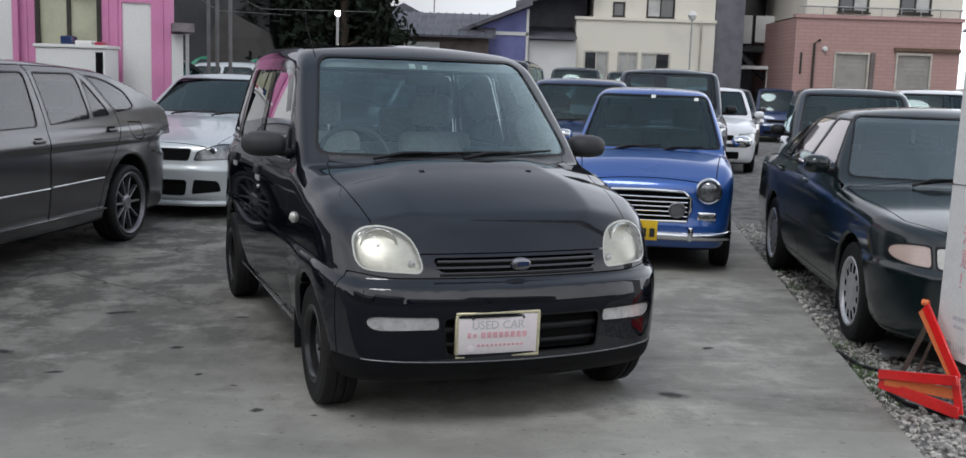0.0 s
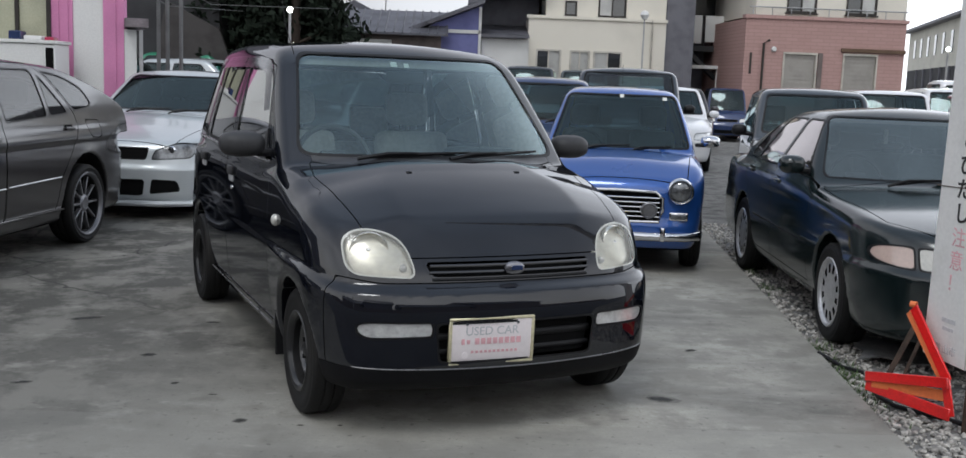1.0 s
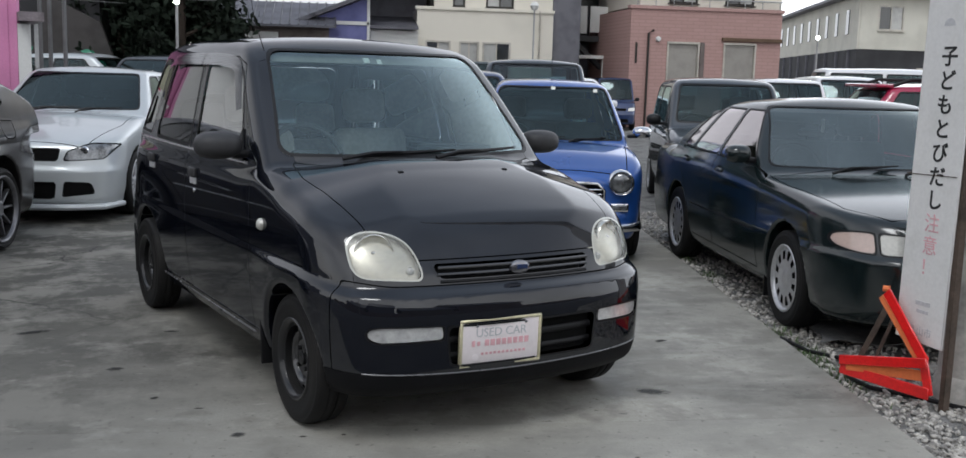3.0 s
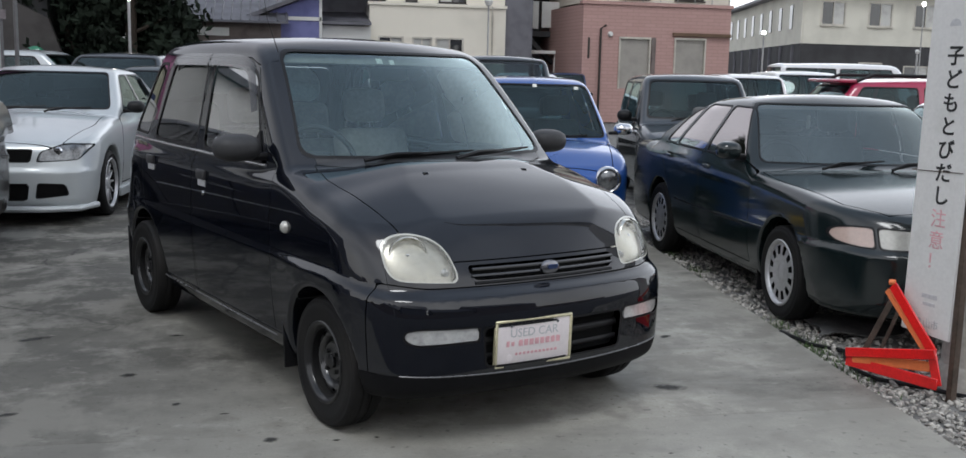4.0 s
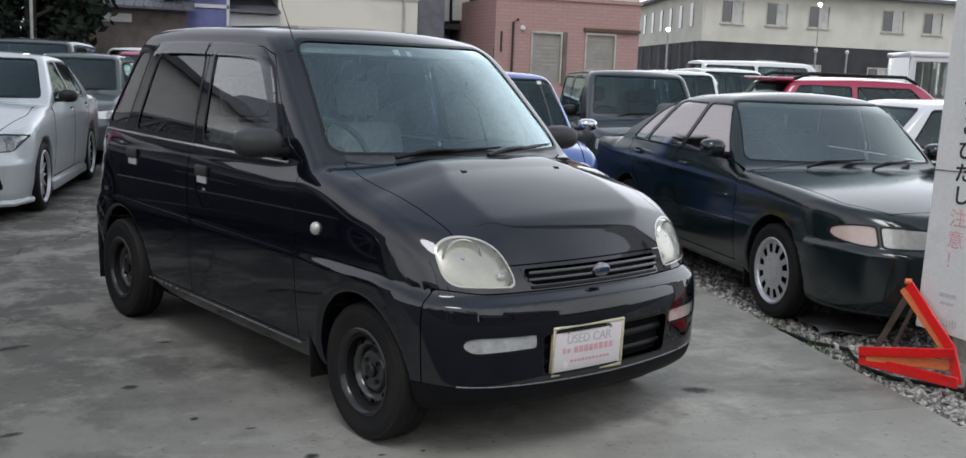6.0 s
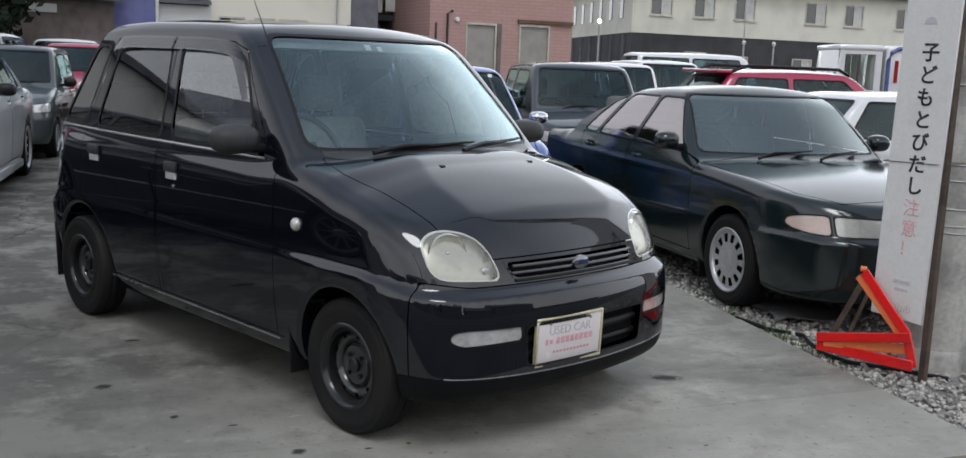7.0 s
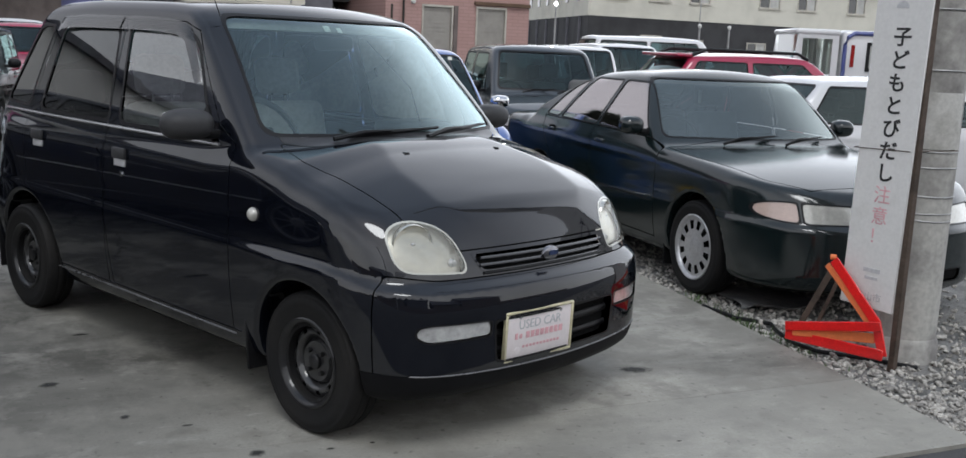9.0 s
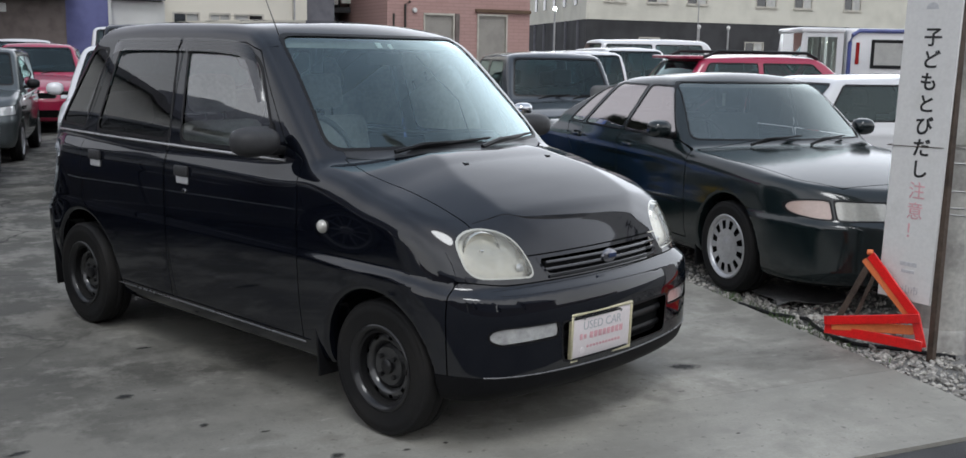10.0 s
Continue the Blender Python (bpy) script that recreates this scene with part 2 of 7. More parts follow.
def add_box(bm, x0, x1, y0, y1, z0, z1, r=0.0, seg=2):
    r0 = bmesh.ops.create_cube(bm, size=1.0, matrix=Matrix.LocRotScale(((x0 + x1) / 2, (y0 + y1) / 2, (z0 + z1) / 2), None, (x1 - x0, y1 - y0, z1 - z0)))
    if r > 0:
        es = list({e for v in r0["verts"] for e in v.link_edges})
        bmesh.ops.bevel(bm, geom=es, offset=r, segments=seg, profile=0.5, affect="EDGES", clamp_overlap=True)
    return bm


def box(x0, x1, y0, y1, z0, z1, r=0.0, seg=2):
    return add_box(bmesh.new(), x0, x1, y0, y1, z0, z1, r, seg)


def add_tube(bm, pts, r, sides=8, cap=True):
    """A round bar along points; r: one radius, or one for each point."""
    rs = r if isinstance(r, (list, tuple)) else [r] * len(pts)
    P = [Vector(p) for p in pts]
    rings = []
    for i, p in enumerate(P):
        d = (P[min(i + 1, len(P) - 1)] - P[max(i - 1, 0)]).normalized()
        a = d.cross(Vector((0, 0, 1)) if abs(d.z) < 0.9 else Vector((1, 0, 0))).normalized()
        b = d.cross(a)
        rings.append([bm.verts.new(p + rs[i] * (math.cos(t) * a + math.sin(t) * b)) for t in (2 * math.pi * k / sides for k in range(sides))])
    for u, v in zip(rings, rings[1:]):
        for k in range(sides):
            bm.faces.new((u[k], u[(k + 1) % sides], v[(k + 1) % sides], v[k]))
    if cap:
        bm.faces.new(rings[0][::-1])
        bm.faces.new(rings[-1])
    return bm


def tube(pts, r, sides=8):
    return add_tube(bmesh.new(), pts, r, sides)


def lathe(profile, n=40, axis="x", a0=0.0, a1=2 * math.pi):
    """Turns a profile of (along axis, radius) round the axis."""
    bm = bmesh.new()
    full = abs(a1 - a0 - 2 * math.pi) < 1e-6
    cols = n if full else n + 1
    rings = []
    for k in range(cols):
        t = a0 + (a1 - a0) * k / n
        c, s = math.cos(t), math.sin(t)
        rings.append([bm.verts.new((h, r * c, r * s) if axis == "x" else (r * c, h, r * s) if axis == "y" else (r * c, r * s, h)) for h, r in profile])
    for k in range(n):
        u, v = rings[k], rings[(k + 1) % cols]
        for i in range(len(profile) - 1):
            bm.faces.new((u[i], u[i + 1], v[i + 1], v[i]))
    bmesh.ops.remove_doubles(bm, verts=bm.verts, dist=1e-5)
    bmesh.ops.recalc_face_normals(bm, faces=bm.faces)
    return bm


def prism(pts, y0, y1, axis="y"):
    """A flat outline in two axes, drawn out along the third."""
    bm = bmesh.new()
    put = {"y": lambda a, b, c: (a, c, b), "x": lambda a, b, c: (c, a, b), "z": lambda a, b, c: (a, b, c)}[axis]
    u = [bm.verts.new(put(a, b, y0)) for a, b in pts]
    v = [bm.verts.new(put(a, b, y1)) for a, b in pts]
    bm.faces.new(u)
    bm.faces.new(v[::-1])
    for k in range(len(pts)):
        bm.faces.new((u[k], v[k], v[(k + 1) % len(pts)], u[(k + 1) % len(pts)]))
    bmesh.ops.recalc_face_normals(bm, faces=bm.faces)
    return bm


def words(text, size, material, parent, m, name="lettering", thick=0.0008, bold=0.0):
    """Lettering in the built-in font, centred on its place."""
    cu = bpy.data.curves.new(name, "FONT")
    cu.body, cu.size, cu.align_x, cu.align_y, cu.extrude = text, size, "CENTER", "CENTER", thick
    cu.resolution_u, cu.offset = 3, bold
    tmp = new("tmp", cu)
    bpy.context.view_layer.update()
    me = bpy.data.meshes.new_from_object(tmp.evaluated_get(bpy.context.evaluated_depsgraph_get()))
    bpy.data.objects.remove(tmp)
    bpy.data.curves.remove(cu)
    me.materials.clear()
    return piece(name, me, material, parent, "", m)


# ---- smooth solids: a field that is negative inside, turned into a skin ----
def curve(pts):
    """A smooth curve through (at, value) points, flat beyond its ends."""
    X, Y = np.array([p[0] for p in pts], float), np.array([p[1] for p in pts], float)
    h, d = np.diff(X), np.diff(Y) / np.diff(X)
    m = np.zeros(len(X))
    if len(X) > 2:
        ok = d[:-1] * d[1:] > 0
        w1, w2 = 2 * h[1:] + h[:-1], h[1:] + 2 * h[:-1]
        m[1:-1][ok] = ((w1 + w2)[ok]) / (w1[ok] / d[:-1][ok] + w2[ok] / d[1:][ok])
    m[0], m[-1] = d[0], d[-1]

    def f(x):
        x = np.clip(x, X[0], X[-1])
        i = np.clip(np.searchsorted(X, x) - 1, 0, len(X) - 2)
        t = (x - X[i]) / h[i]
        return (2 * t**3 - 3 * t**2 + 1) * Y[i] + (t**3 - 2 * t**2 + t) * h[i] * m[i] + (3 * t**2 - 2 * t**3) * Y[i + 1] + (t**3 - t**2) * h[i] * m[i + 1]
    return f


def smax(a, b, k):
    h = np.clip(0.5 + 0.5 * (a - b) / k, 0, 1)
    return b + (a - b) * h + k * h * (1 - h)


def smin(a, b, k):
    return -smax(-a, -b, k)


def step(x, a, b):
    t = np.clip((x - a) / (b - a), 0, 1)
    return t * t * (3 - 2 * t)


def gradient(f, V, e=2e-3):
    x, y, z = V.T
    g = np.stack([f(x + e, y, z) - f(x - e, y, z), f(x, y + e, z) - f(x, y - e, z), f(x, y, z + e) - f(x, y, z - e)], 1) / (2 * e)
    return g


def skin(f, lo, hi, h):
    """Vertices and triangles of the surface f = 0 inside a box, on a grid of width h."""
    n = [int(math.ceil((b - a) / h)) + 1 for a, b in zip(lo, hi)]
    ax = [a + h * np.arange(k) for a, k in zip(lo, n)]
    G = f(ax[0][:, None, None], ax[1][None, :, None], ax[2][None, None, :]) + np.zeros(n)
    S = G < 0
    cells = np.zeros([k - 1 for k in n], int)
    corner = [(i, j, k) for i in (0, 1) for j in (0, 1) for k in (0, 1)]

    def at(A, c):
        return A[c[0]:A.shape[0] - 1 + c[0], c[1]:A.shape[1] - 1 + c[1], c[2]:A.shape[2] - 1 + c[2]]
    for c in corner:
        cells += at(S, c)
    on = (cells > 0) & (cells < 8)
    idx = -np.ones(on.shape, int)
    I, J, K = np.nonzero(on)
    idx[I, J, K] = np.arange(len(I))
    acc, cnt = np.zeros((len(I), 3)), np.zeros(len(I))
    val = {c: G[I + c[0], J + c[1], K + c[2]] for c in corner}
    for a in corner:
        for axis in range(3):
            if a[axis] == 0:
                b = tuple(v + (q == axis) for q, v in enumerate(a))
                va, vb = val[a], val[b]
                cross = (va < 0) != (vb < 0)
                t = np.where(cross, va / np.where(cross, va - vb, 1), 0)
                p = np.array(a, float)[None, :] + t[:, None] * np.eye(3)[axis][None, :]
                acc += p * cross[:, None]
                cnt += cross
    V = acc / cnt[:, None] + np.stack([I, J, K], 1)
    V = V * h + np.array(lo)
    quads = []
    for axis in range(3):
        b, c = (axis + 1) % 3, (axis + 2) % 3
        sl0 = [slice(1, -1)] * 3
        sl0[axis] = slice(0, -1)
        sl1 = list(sl0)
        sl1[axis] = slice(1, None)
        cr = S[tuple(sl0)] != S[tuple(sl1)]
        P = np.argwhere(cr)
        if not len(P):
            continue
        inside = S[tuple(sl0)][tuple(P.T)]
        for q in range(3):
            if q != axis:
                P[:, q] += 1
        q4 = []
        for db, dc in ((-1, -1), (0, -1), (0, 0), (-1, 0)):
            Q = P.copy()
            Q[:, b] += db
            Q[:, c] += dc
            q4.append(idx[tuple(Q.T)])
        q4 = np.stack(q4, 1)
        q4[~inside] = q4[~inside][:, ::-1]
        quads.append(q4)
    Q = np.concatenate(quads)
    Q = Q[(Q >= 0).all(1)]
    for _ in range(4):
        g, v = gradient(f, V), f(*V.T)
        s = (v / np.maximum((g * g).sum(1), 0.05))[:, None] * g
        ln = np.linalg.norm(s, axis=1, keepdims=True)
        V = V - s * np.minimum(1, 0.6 * h / np.maximum(ln, 1e-9))
    d02 = np.linalg.norm(V[Q[:, 0]] - V[Q[:, 2]], axis=1)
    d13 = np.linalg.norm(V[Q[:, 1]] - V[Q[:, 3]], axis=1)
    A = d02 <= d13
    F = np.concatenate([Q[A][:, [0, 1, 2]], Q[A][:, [0, 2, 3]], Q[~A][:, [0, 1, 3]], Q[~A][:, [1, 2, 3]]])
    return V, F


def tidy(V, F):
    used = np.unique(F)
    re = -np.ones(len(V), int)
    re[used] = np.arange(len(used))
    return V[used], re[F]


def weld(V, F):
    """Joins vertices that lie in one place."""
    _, first, back = np.unique(np.round(V, 5), axis=0, return_index=True, return_inverse=True)
    F = back.reshape(-1)[F]
    ok = (F[:, 0] != F[:, 1]) & (F[:, 1] != F[:, 2]) & (F[:, 0] != F[:, 2])
    return V[first], F[ok]


def split(V, F, d):
    """Cuts triangles along d = 0. Returns the inside (d < 0) and the outside as (V, F)."""
    d = np.where(np.abs(d) < 1e-6, 1e-6, d)
    s = d[F] < 0
    k = s.sum(1)
    ins, outs = [F[k == 3]], [F[k == 0]]
    newV = [V]
    base = len(V)
    for lone_in in (True, False):
        T = F[k == (1 if lone_in else 2)]
        if not len(T):
            continue
        st = d[T] < 0
        first = np.argmax(st if lone_in else ~st, axis=1)
        T = np.stack([T[np.arange(len(T)), (first + q) % 3] for q in range(3)], 1)
        ab = []
        for q in (1, 2):
            t = d[T[:, 0]] / (d[T[:, 0]] - d[T[:, q]])
            ab.append(V[T[:, 0]] + t[:, None] * (V[T[:, q]] - V[T[:, 0]]))
        n = len(T)
        newV += ab
        a, b = base + np.arange(n), base + n + np.arange(n)
        base += 2 * n
        tip = np.stack([T[:, 0], a, b], 1)
        rest = np.concatenate([np.stack([a, T[:, 1], T[:, 2]], 1), np.stack([a, T[:, 2], b], 1)])
        (ins if lone_in else outs).append(tip)
        (outs if lone_in else ins).append(rest)
    VV = np.concatenate(newV)
    return tidy(VV, np.concatenate(ins)), tidy(VV, np.concatenate(outs))


def rounded(u, v, pts, k=0.03):
    """Distance to a convex outline with rounded corners; negative inside."""
    c = np.mean(pts, axis=0)
    d = None
    for p, q in zip(pts, pts[1:] + pts[:1]):
        e = np.array(q, float) - np.array(p, float)
        nrm = np.array([e[1], -e[0]]) / np.hypot(*e)
        if nrm @ (c - np.array(p)) > 0:
            nrm = -nrm
        w = (u - p[0]) * nrm[0] + (v - p[1]) * nrm[1]
        d = w if d is None else smax(d, w, k)
    return d


def outline(u, v, pts):
    """Distance to any outline; negative inside."""
    P = np.array(pts, float)
    d = np.full(np.shape(u), 1e9)
    inside = np.zeros(np.shape(u), bool)
    for (ax_, ay_), (bx_, by_) in zip(P, np.roll(P, -1, 0)):
        ex, ey = bx_ - ax_, by_ - ay_
        wx, wy = u - ax_, v - ay_
        t = np.clip((wx * ex + wy * ey) / (ex * ex + ey * ey), 0, 1)
        d = np.minimum(d, np.hypot(wx - t * ex, wy - t * ey))
        cond = (ay_ > v) != (by_ > v)
        inside ^= cond & (u < ex * (v - ay_) / (ey if abs(ey) > 1e-12 else 1e-12) + ax_)
    return np.where(inside, -d, d)


def skin_part(name, VF, f, material, parent, label="", shift=0.0):
    V, F = weld(*VF)
    g = gradient(f, V)
    nrm = g / np.maximum(np.linalg.norm(g, axis=1, keepdims=True), 1e-9)
    return piece(name, mesh_from(name, V + shift * nrm, F, nrm), material, parent, label)

# ---- ground ----
def concrete(name, pale, dark_c, wet_shade, k=1.0):
    """Stained yard concrete: broad damp patches, streaks, speckle and pits."""
    m = bpy.data.materials.new(name)
    m.use_nodes = True
    nt = m.node_tree
    b = nt.nodes["Principled BSDF"]
    tc = nt.nodes.new("ShaderNodeTexCoord")

    def nz(scale, detail, stretch=(1, 1, 1), rough=0.55):
        mp, n = nt.nodes.new("ShaderNodeMapping"), nt.nodes.new("ShaderNodeTexNoise")
        mp.inputs["Scale"].default_value = stretch
        nt.links.new(tc.outputs["Object"], mp.inputs[0])
        nt.links.new(mp.outputs[0], n.inputs["Vector"])
        n.inputs["Scale"].default_value, n.inputs["Detail"].default_value, n.inputs["Roughness"].default_value = scale, detail, rough
        return n.outputs[0]

    def rng(v, a, b_, c=0.0, d=1.0):
        r = nt.nodes.new("ShaderNodeMapRange")
        for k, q in zip((1, 2, 3, 4), (a, b_, c, d)):
            r.inputs[k].default_value = q
        nt.links.new(v, r.inputs[0])
        return r.outputs[0]

    def blend(f, a, b_):
        x = nt.nodes.new("ShaderNodeMix")
        x.data_type = "RGBA"
        nt.links.new(f, x.inputs[0])
        for k, q in ((6, a), (7, b_)):
            if isinstance(q, tuple):
                x.inputs[k].default_value = (*q, 1)
            else:
                nt.links.new(q, x.inputs[k])
        return x.outputs[2]
    col = blend(rng(nz(0.55, 8, (1, 1, 1), 0.62), 0.40, 0.62), pale, dark_c)
    col = blend(rng(nz(1.3, 7, (0.35, 1.0, 1), 0.65), 0.47, 0.66, 0, 0.80 * k), col, wet_shade)
    col = blend(rng(nz(5.0, 6), 0.52, 0.70, 0, 0.50 * k), col, wet_shade)
    col = blend(rng(nz(0.9, 6, (1.0, 0.3, 1)), 0.55, 0.75, 0, 0.5), col, tuple(min(1, c * 1.25) for c in pale))
    col = blend(rng(nz(90, 3), 0.40, 0.70, 0, 0.35), col, dark_c)
    # long-used dirty stretch to the left and back, the wagon's shade painted in
    sp = nt.nodes.new("ShaderNodeSeparateXYZ")
    nt.links.new(tc.outputs["Object"], sp.inputs[0])
    ad = nt.nodes.new("ShaderNodeMath")
    ad.operation = "MULTIPLY_ADD"
    ad.inputs[1].default_value = 2.2
    nt.links.new(nz(0.7, 5), ad.inputs[0])
    far = nt.nodes.new("ShaderNodeMath")
    far.operation = "MULTIPLY_ADD"
    far.inputs[1].default_value = -0.32
    nt.links.new(sp.outputs[1], far.inputs[0])
    nt.links.new(sp.outputs[0], far.inputs[2])
    nt.links.new(far.outputs[0], ad.inputs[2])
    col = blend(rng(ad.outputs[0], -0.1, -3.0, 0, 0.92), col, wet_shade)
    col = blend(rng(ad.outputs[0], -3.0, -6.5, 0, 0.85), col, tuple(c * 0.5 for c in wet_shade))
    # specks and scuffs
    col = blend(rng(nz(26, 3), 0.63, 0.70, 0, 0.55), col, wet_shade)
    col = blend(rng(nz(9, 6, (0.6, 1.4, 1), 0.7), 0.60, 0.72, 0, 0.35), col, tuple(min(1, c * 1.3) for c in pale))
    # blotches and fine cracks
    col = blend(rng(nz(2.4, 9, (1, 0.8, 1), 0.7), 0.47, 0.58, 0, 0.75 * k), col, dark_c)
    col = blend(rng(nz(3.3, 8, (0.8, 1, 1), 0.72), 0.56, 0.70, 0, 0.45), col, pale)
    wob, vo = nt.nodes.new("ShaderNodeMixRGB"), nt.nodes.new("ShaderNodeTexVoronoi")
    wob.blend_type = "ADD"
    wob.inputs[0].default_value = 0.25
    nt.links.new(tc.outputs["Object"], wob.inputs[1])
    wn_ = nt.nodes.new("ShaderNodeTexNoise")
    wn_.inputs["Scale"].default_value, wn_.inputs["Detail"].default_value = 4, 6
    nt.links.new(tc.outputs["Object"], wn_.inputs["Vector"])
    nt.links.new(wn_.outputs[1], wob.inputs[2])
    vo.feature = "DISTANCE_TO_EDGE"
    vo.inputs["Scale"].default_value = 0.75
    nt.links.new(wob.outputs[0], vo.inputs["Vector"])
    mul = nt.nodes.new("ShaderNodeMath")
    mul.operation = "MULTIPLY"
    nt.links.new(rng(vo.outputs["Distance"], 0.010, 0.002), mul.inputs[0])
    nt.links.new(rng(ad.outputs[0], -2.2, -3.4, 0, 0.85), mul.inputs[1])
    col = blend(mul.outputs[0], col, tuple(c * 0.35 for c in wet_shade))
    nt.links.new(col, b.inputs["Base Color"])
    nt.links.new(rng(nz(1.3, 7, (0.35, 1.0, 1), 0.65), 0.4, 0.75, 0.85, 0.55), b.inputs["Roughness"])
    bp = nt.nodes.new("ShaderNodeBump")
    bp.inputs["Strength"].default_value, bp.inputs["Distance"].default_value = 0.5, 0.003
    nt.links.new(nz(70, 5), bp.inputs["Height"])
    nt.links.new(bp.outputs[0], b.inputs["Normal"])
    return m


# the third colour serves damp stains and the painted shade by the wagon
M["concrete"] = concrete("yard_concrete", (0.44, 0.425, 0.378), (0.23, 0.22, 0.193), (0.062, 0.059, 0.050))
M["concrete_front"] = concrete("apron_concrete", (0.385, 0.372, 0.33), (0.25, 0.241, 0.212), (0.092, 0.088, 0.077), 0.65)
M["asphalt"] = mat("asphalt", (0.06, 0.06, 0.062), 0.9, var=0.1, scale=2, fine=150, bump=0.004, bump_scale=150)
M["gravel_soil"] = mat("gravel_soil", (0.20, 0.195, 0.185), 0.95, var=0.3, scale=5, fine=60, bump=0.02, bump_scale=60, col2=(0.10, 0.10, 0.095))
M["stone"] = mat("gravel_stone", (0.50, 0.475, 0.43), 0.85, var=0.3, scale=24, fine=60, col2=(0.20, 0.19, 0.175), mixat=(0.40, 0.62))
M["weed"] = mat("weed_leaf", (0.07, 0.12, 0.035), 0.7, var=0.2)
def stain(name, col):
    """A soft-edged stain: fades out from its middle, broken by noise."""
    m = bpy.data.materials.new(name)
    m.use_nodes = True
    nt = m.node_tree
    b = nt.nodes["Principled BSDF"]
    b.inputs["Base Color"].default_value, b.inputs["Roughness"].default_value = (*col, 1), 0.7
    tc, ln, nz, ad, mr, tr, mx = (nt.nodes.new("ShaderNode" + k) for k in ("TexCoord", "VectorMath", "TexNoise", "Math", "MapRange", "BsdfTransparent", "MixShader"))
    ln.operation = "DISTANCE"
    ln.inputs[1].default_value = (0.5, 0.5, 0.5)
    nt.links.new(tc.outputs["Generated"], ln.inputs[0])
    nz.inputs["Scale"].default_value, nz.inputs["Detail"].default_value = 30, 5
    nt.links.new(tc.outputs["Object"], nz.inputs["Vector"])
    ad.operation = "MULTIPLY_ADD"
    ad.inputs[1].default_value = 0.5
    nt.links.new(nz.outputs[0], ad.inputs[0])
    nt.links.new(ln.outputs["Value"], ad.inputs[2])
    mr.inputs[1].default_value, mr.inputs[2].default_value, mr.inputs[3].default_value, mr.inputs[4].default_value = 0.42, 0.68, 0.75, 0.0
    nt.links.new(ad.outputs[0], mr.inputs[0])
    nt.links.new(mr.outputs[0], mx.inputs[0])
    nt.links.new(tr.outputs[0], mx.inputs[1])
    nt.links.new(b.outputs[0], mx.inputs[2])
    nt.links.new(mx.outputs[0], nt.nodes["Material Output"].inputs[0])
    return m


M["oil"] = stain("oil_stain", (0.035, 0.035, 0.034))


def edge_x(y):
    return 1.40 + 0.105 * y


b = bmesh.new()
vs = [b.verts.new(p) for p in ((-400, -400, -0.03), (400, -400, -0.03), (400, 600, -0.03), (-400, 600, -0.03))]
b.faces.new(vs)
solid("ground", b, M["gravel_soil"], "grey gravelly ground of the car lot", "ground", kind="structure")
SEAM = 4.03
b = prism([(-16, SEAM), (edge_x(SEAM), SEAM), (edge_x(40), 40), (-16, 40)], -0.2, 0.0, "z")
solid("pavement", b, M["concrete"], "worn grey concrete yard with damp stains", "pavement", kind="structure", smooth=False)
b = prism([(-16, 3.27), (edge_x(3.27), 3.27), (edge_x(SEAM) - 0.001, SEAM - 0.006), (-16, SEAM - 0.006)], -0.2, 0.0015, "z")
solid("pavement_apron", b, M["concrete_front"], "paler strip of concrete along the road", "pavement", kind="structure", smooth=False)
b = prism([(-60, -6), (60, -6), (60, 3.262), (-60, 3.262)], -0.2, -0.012, "z")
solid("road", b, M["asphalt"], "dark asphalt road along the lot", "road", kind="structure", smooth=False)


def patch(x, y, rx, ry, turn, seed, z):
    """An uneven flat stain."""
    rnd = random.Random(seed)
    bm = bmesh.new()
    ph = [rnd.uniform(0, 6.28) for _ in range(3)]
    ring = []
    for k in range(28):
        t = 2 * math.pi * k / 28
        q = 1 + 0.18 * math.sin(2 * t + ph[0]) + 0.14 * math.sin(3 * t + ph[1]) + 0.10 * math.sin(5 * t + ph[2])
        ring.append(bm.verts.new((rx * q * math.cos(t), ry * q * math.sin(t), 0)))
    bm.faces.new(ring)
    ob = solid("oil_stain", bm, M["oil"], "small dark oil stain on the concrete", "stain", pose(x, y, z, 0, 0, turn), "stains on the concrete", smooth=False)
    return ob


for k, (x, y, rx, ry, a) in enumerate(((-0.86, 3.967, 0.042, 0.032, 10), (0.93, 4.42, 0.085, 0.06, -20), (-1.5, 4.9, 0.05, 0.04, 0), (-2.05, 5.6, 0.10, 0.05, 25), (-0.62, 3.93, 0.018, 0.014, 0),
                                       (-0.46, 3.94, 0.014, 0.012, 0), (-1.25, 4.45, 0.03, 0.02, 40), (-1.05, 4.30, 0.025, 0.012, 0), (-1.9, 4.4, 0.05, 0.03, 15), (-1.35, 5.6, 0.05, 0.02, 5),
                                       (1.25, 5.3, 0.06, 0.03, 30), (1.05, 6.4, 0.08, 0.03, 10), (-2.3, 4.7, 0.09, 0.05, -15), (0.62, 3.62, 0.012, 0.010, 0))):
    patch(x, y, rx, ry, a, k, 0.0022 if y > SEAM else 0.0036)

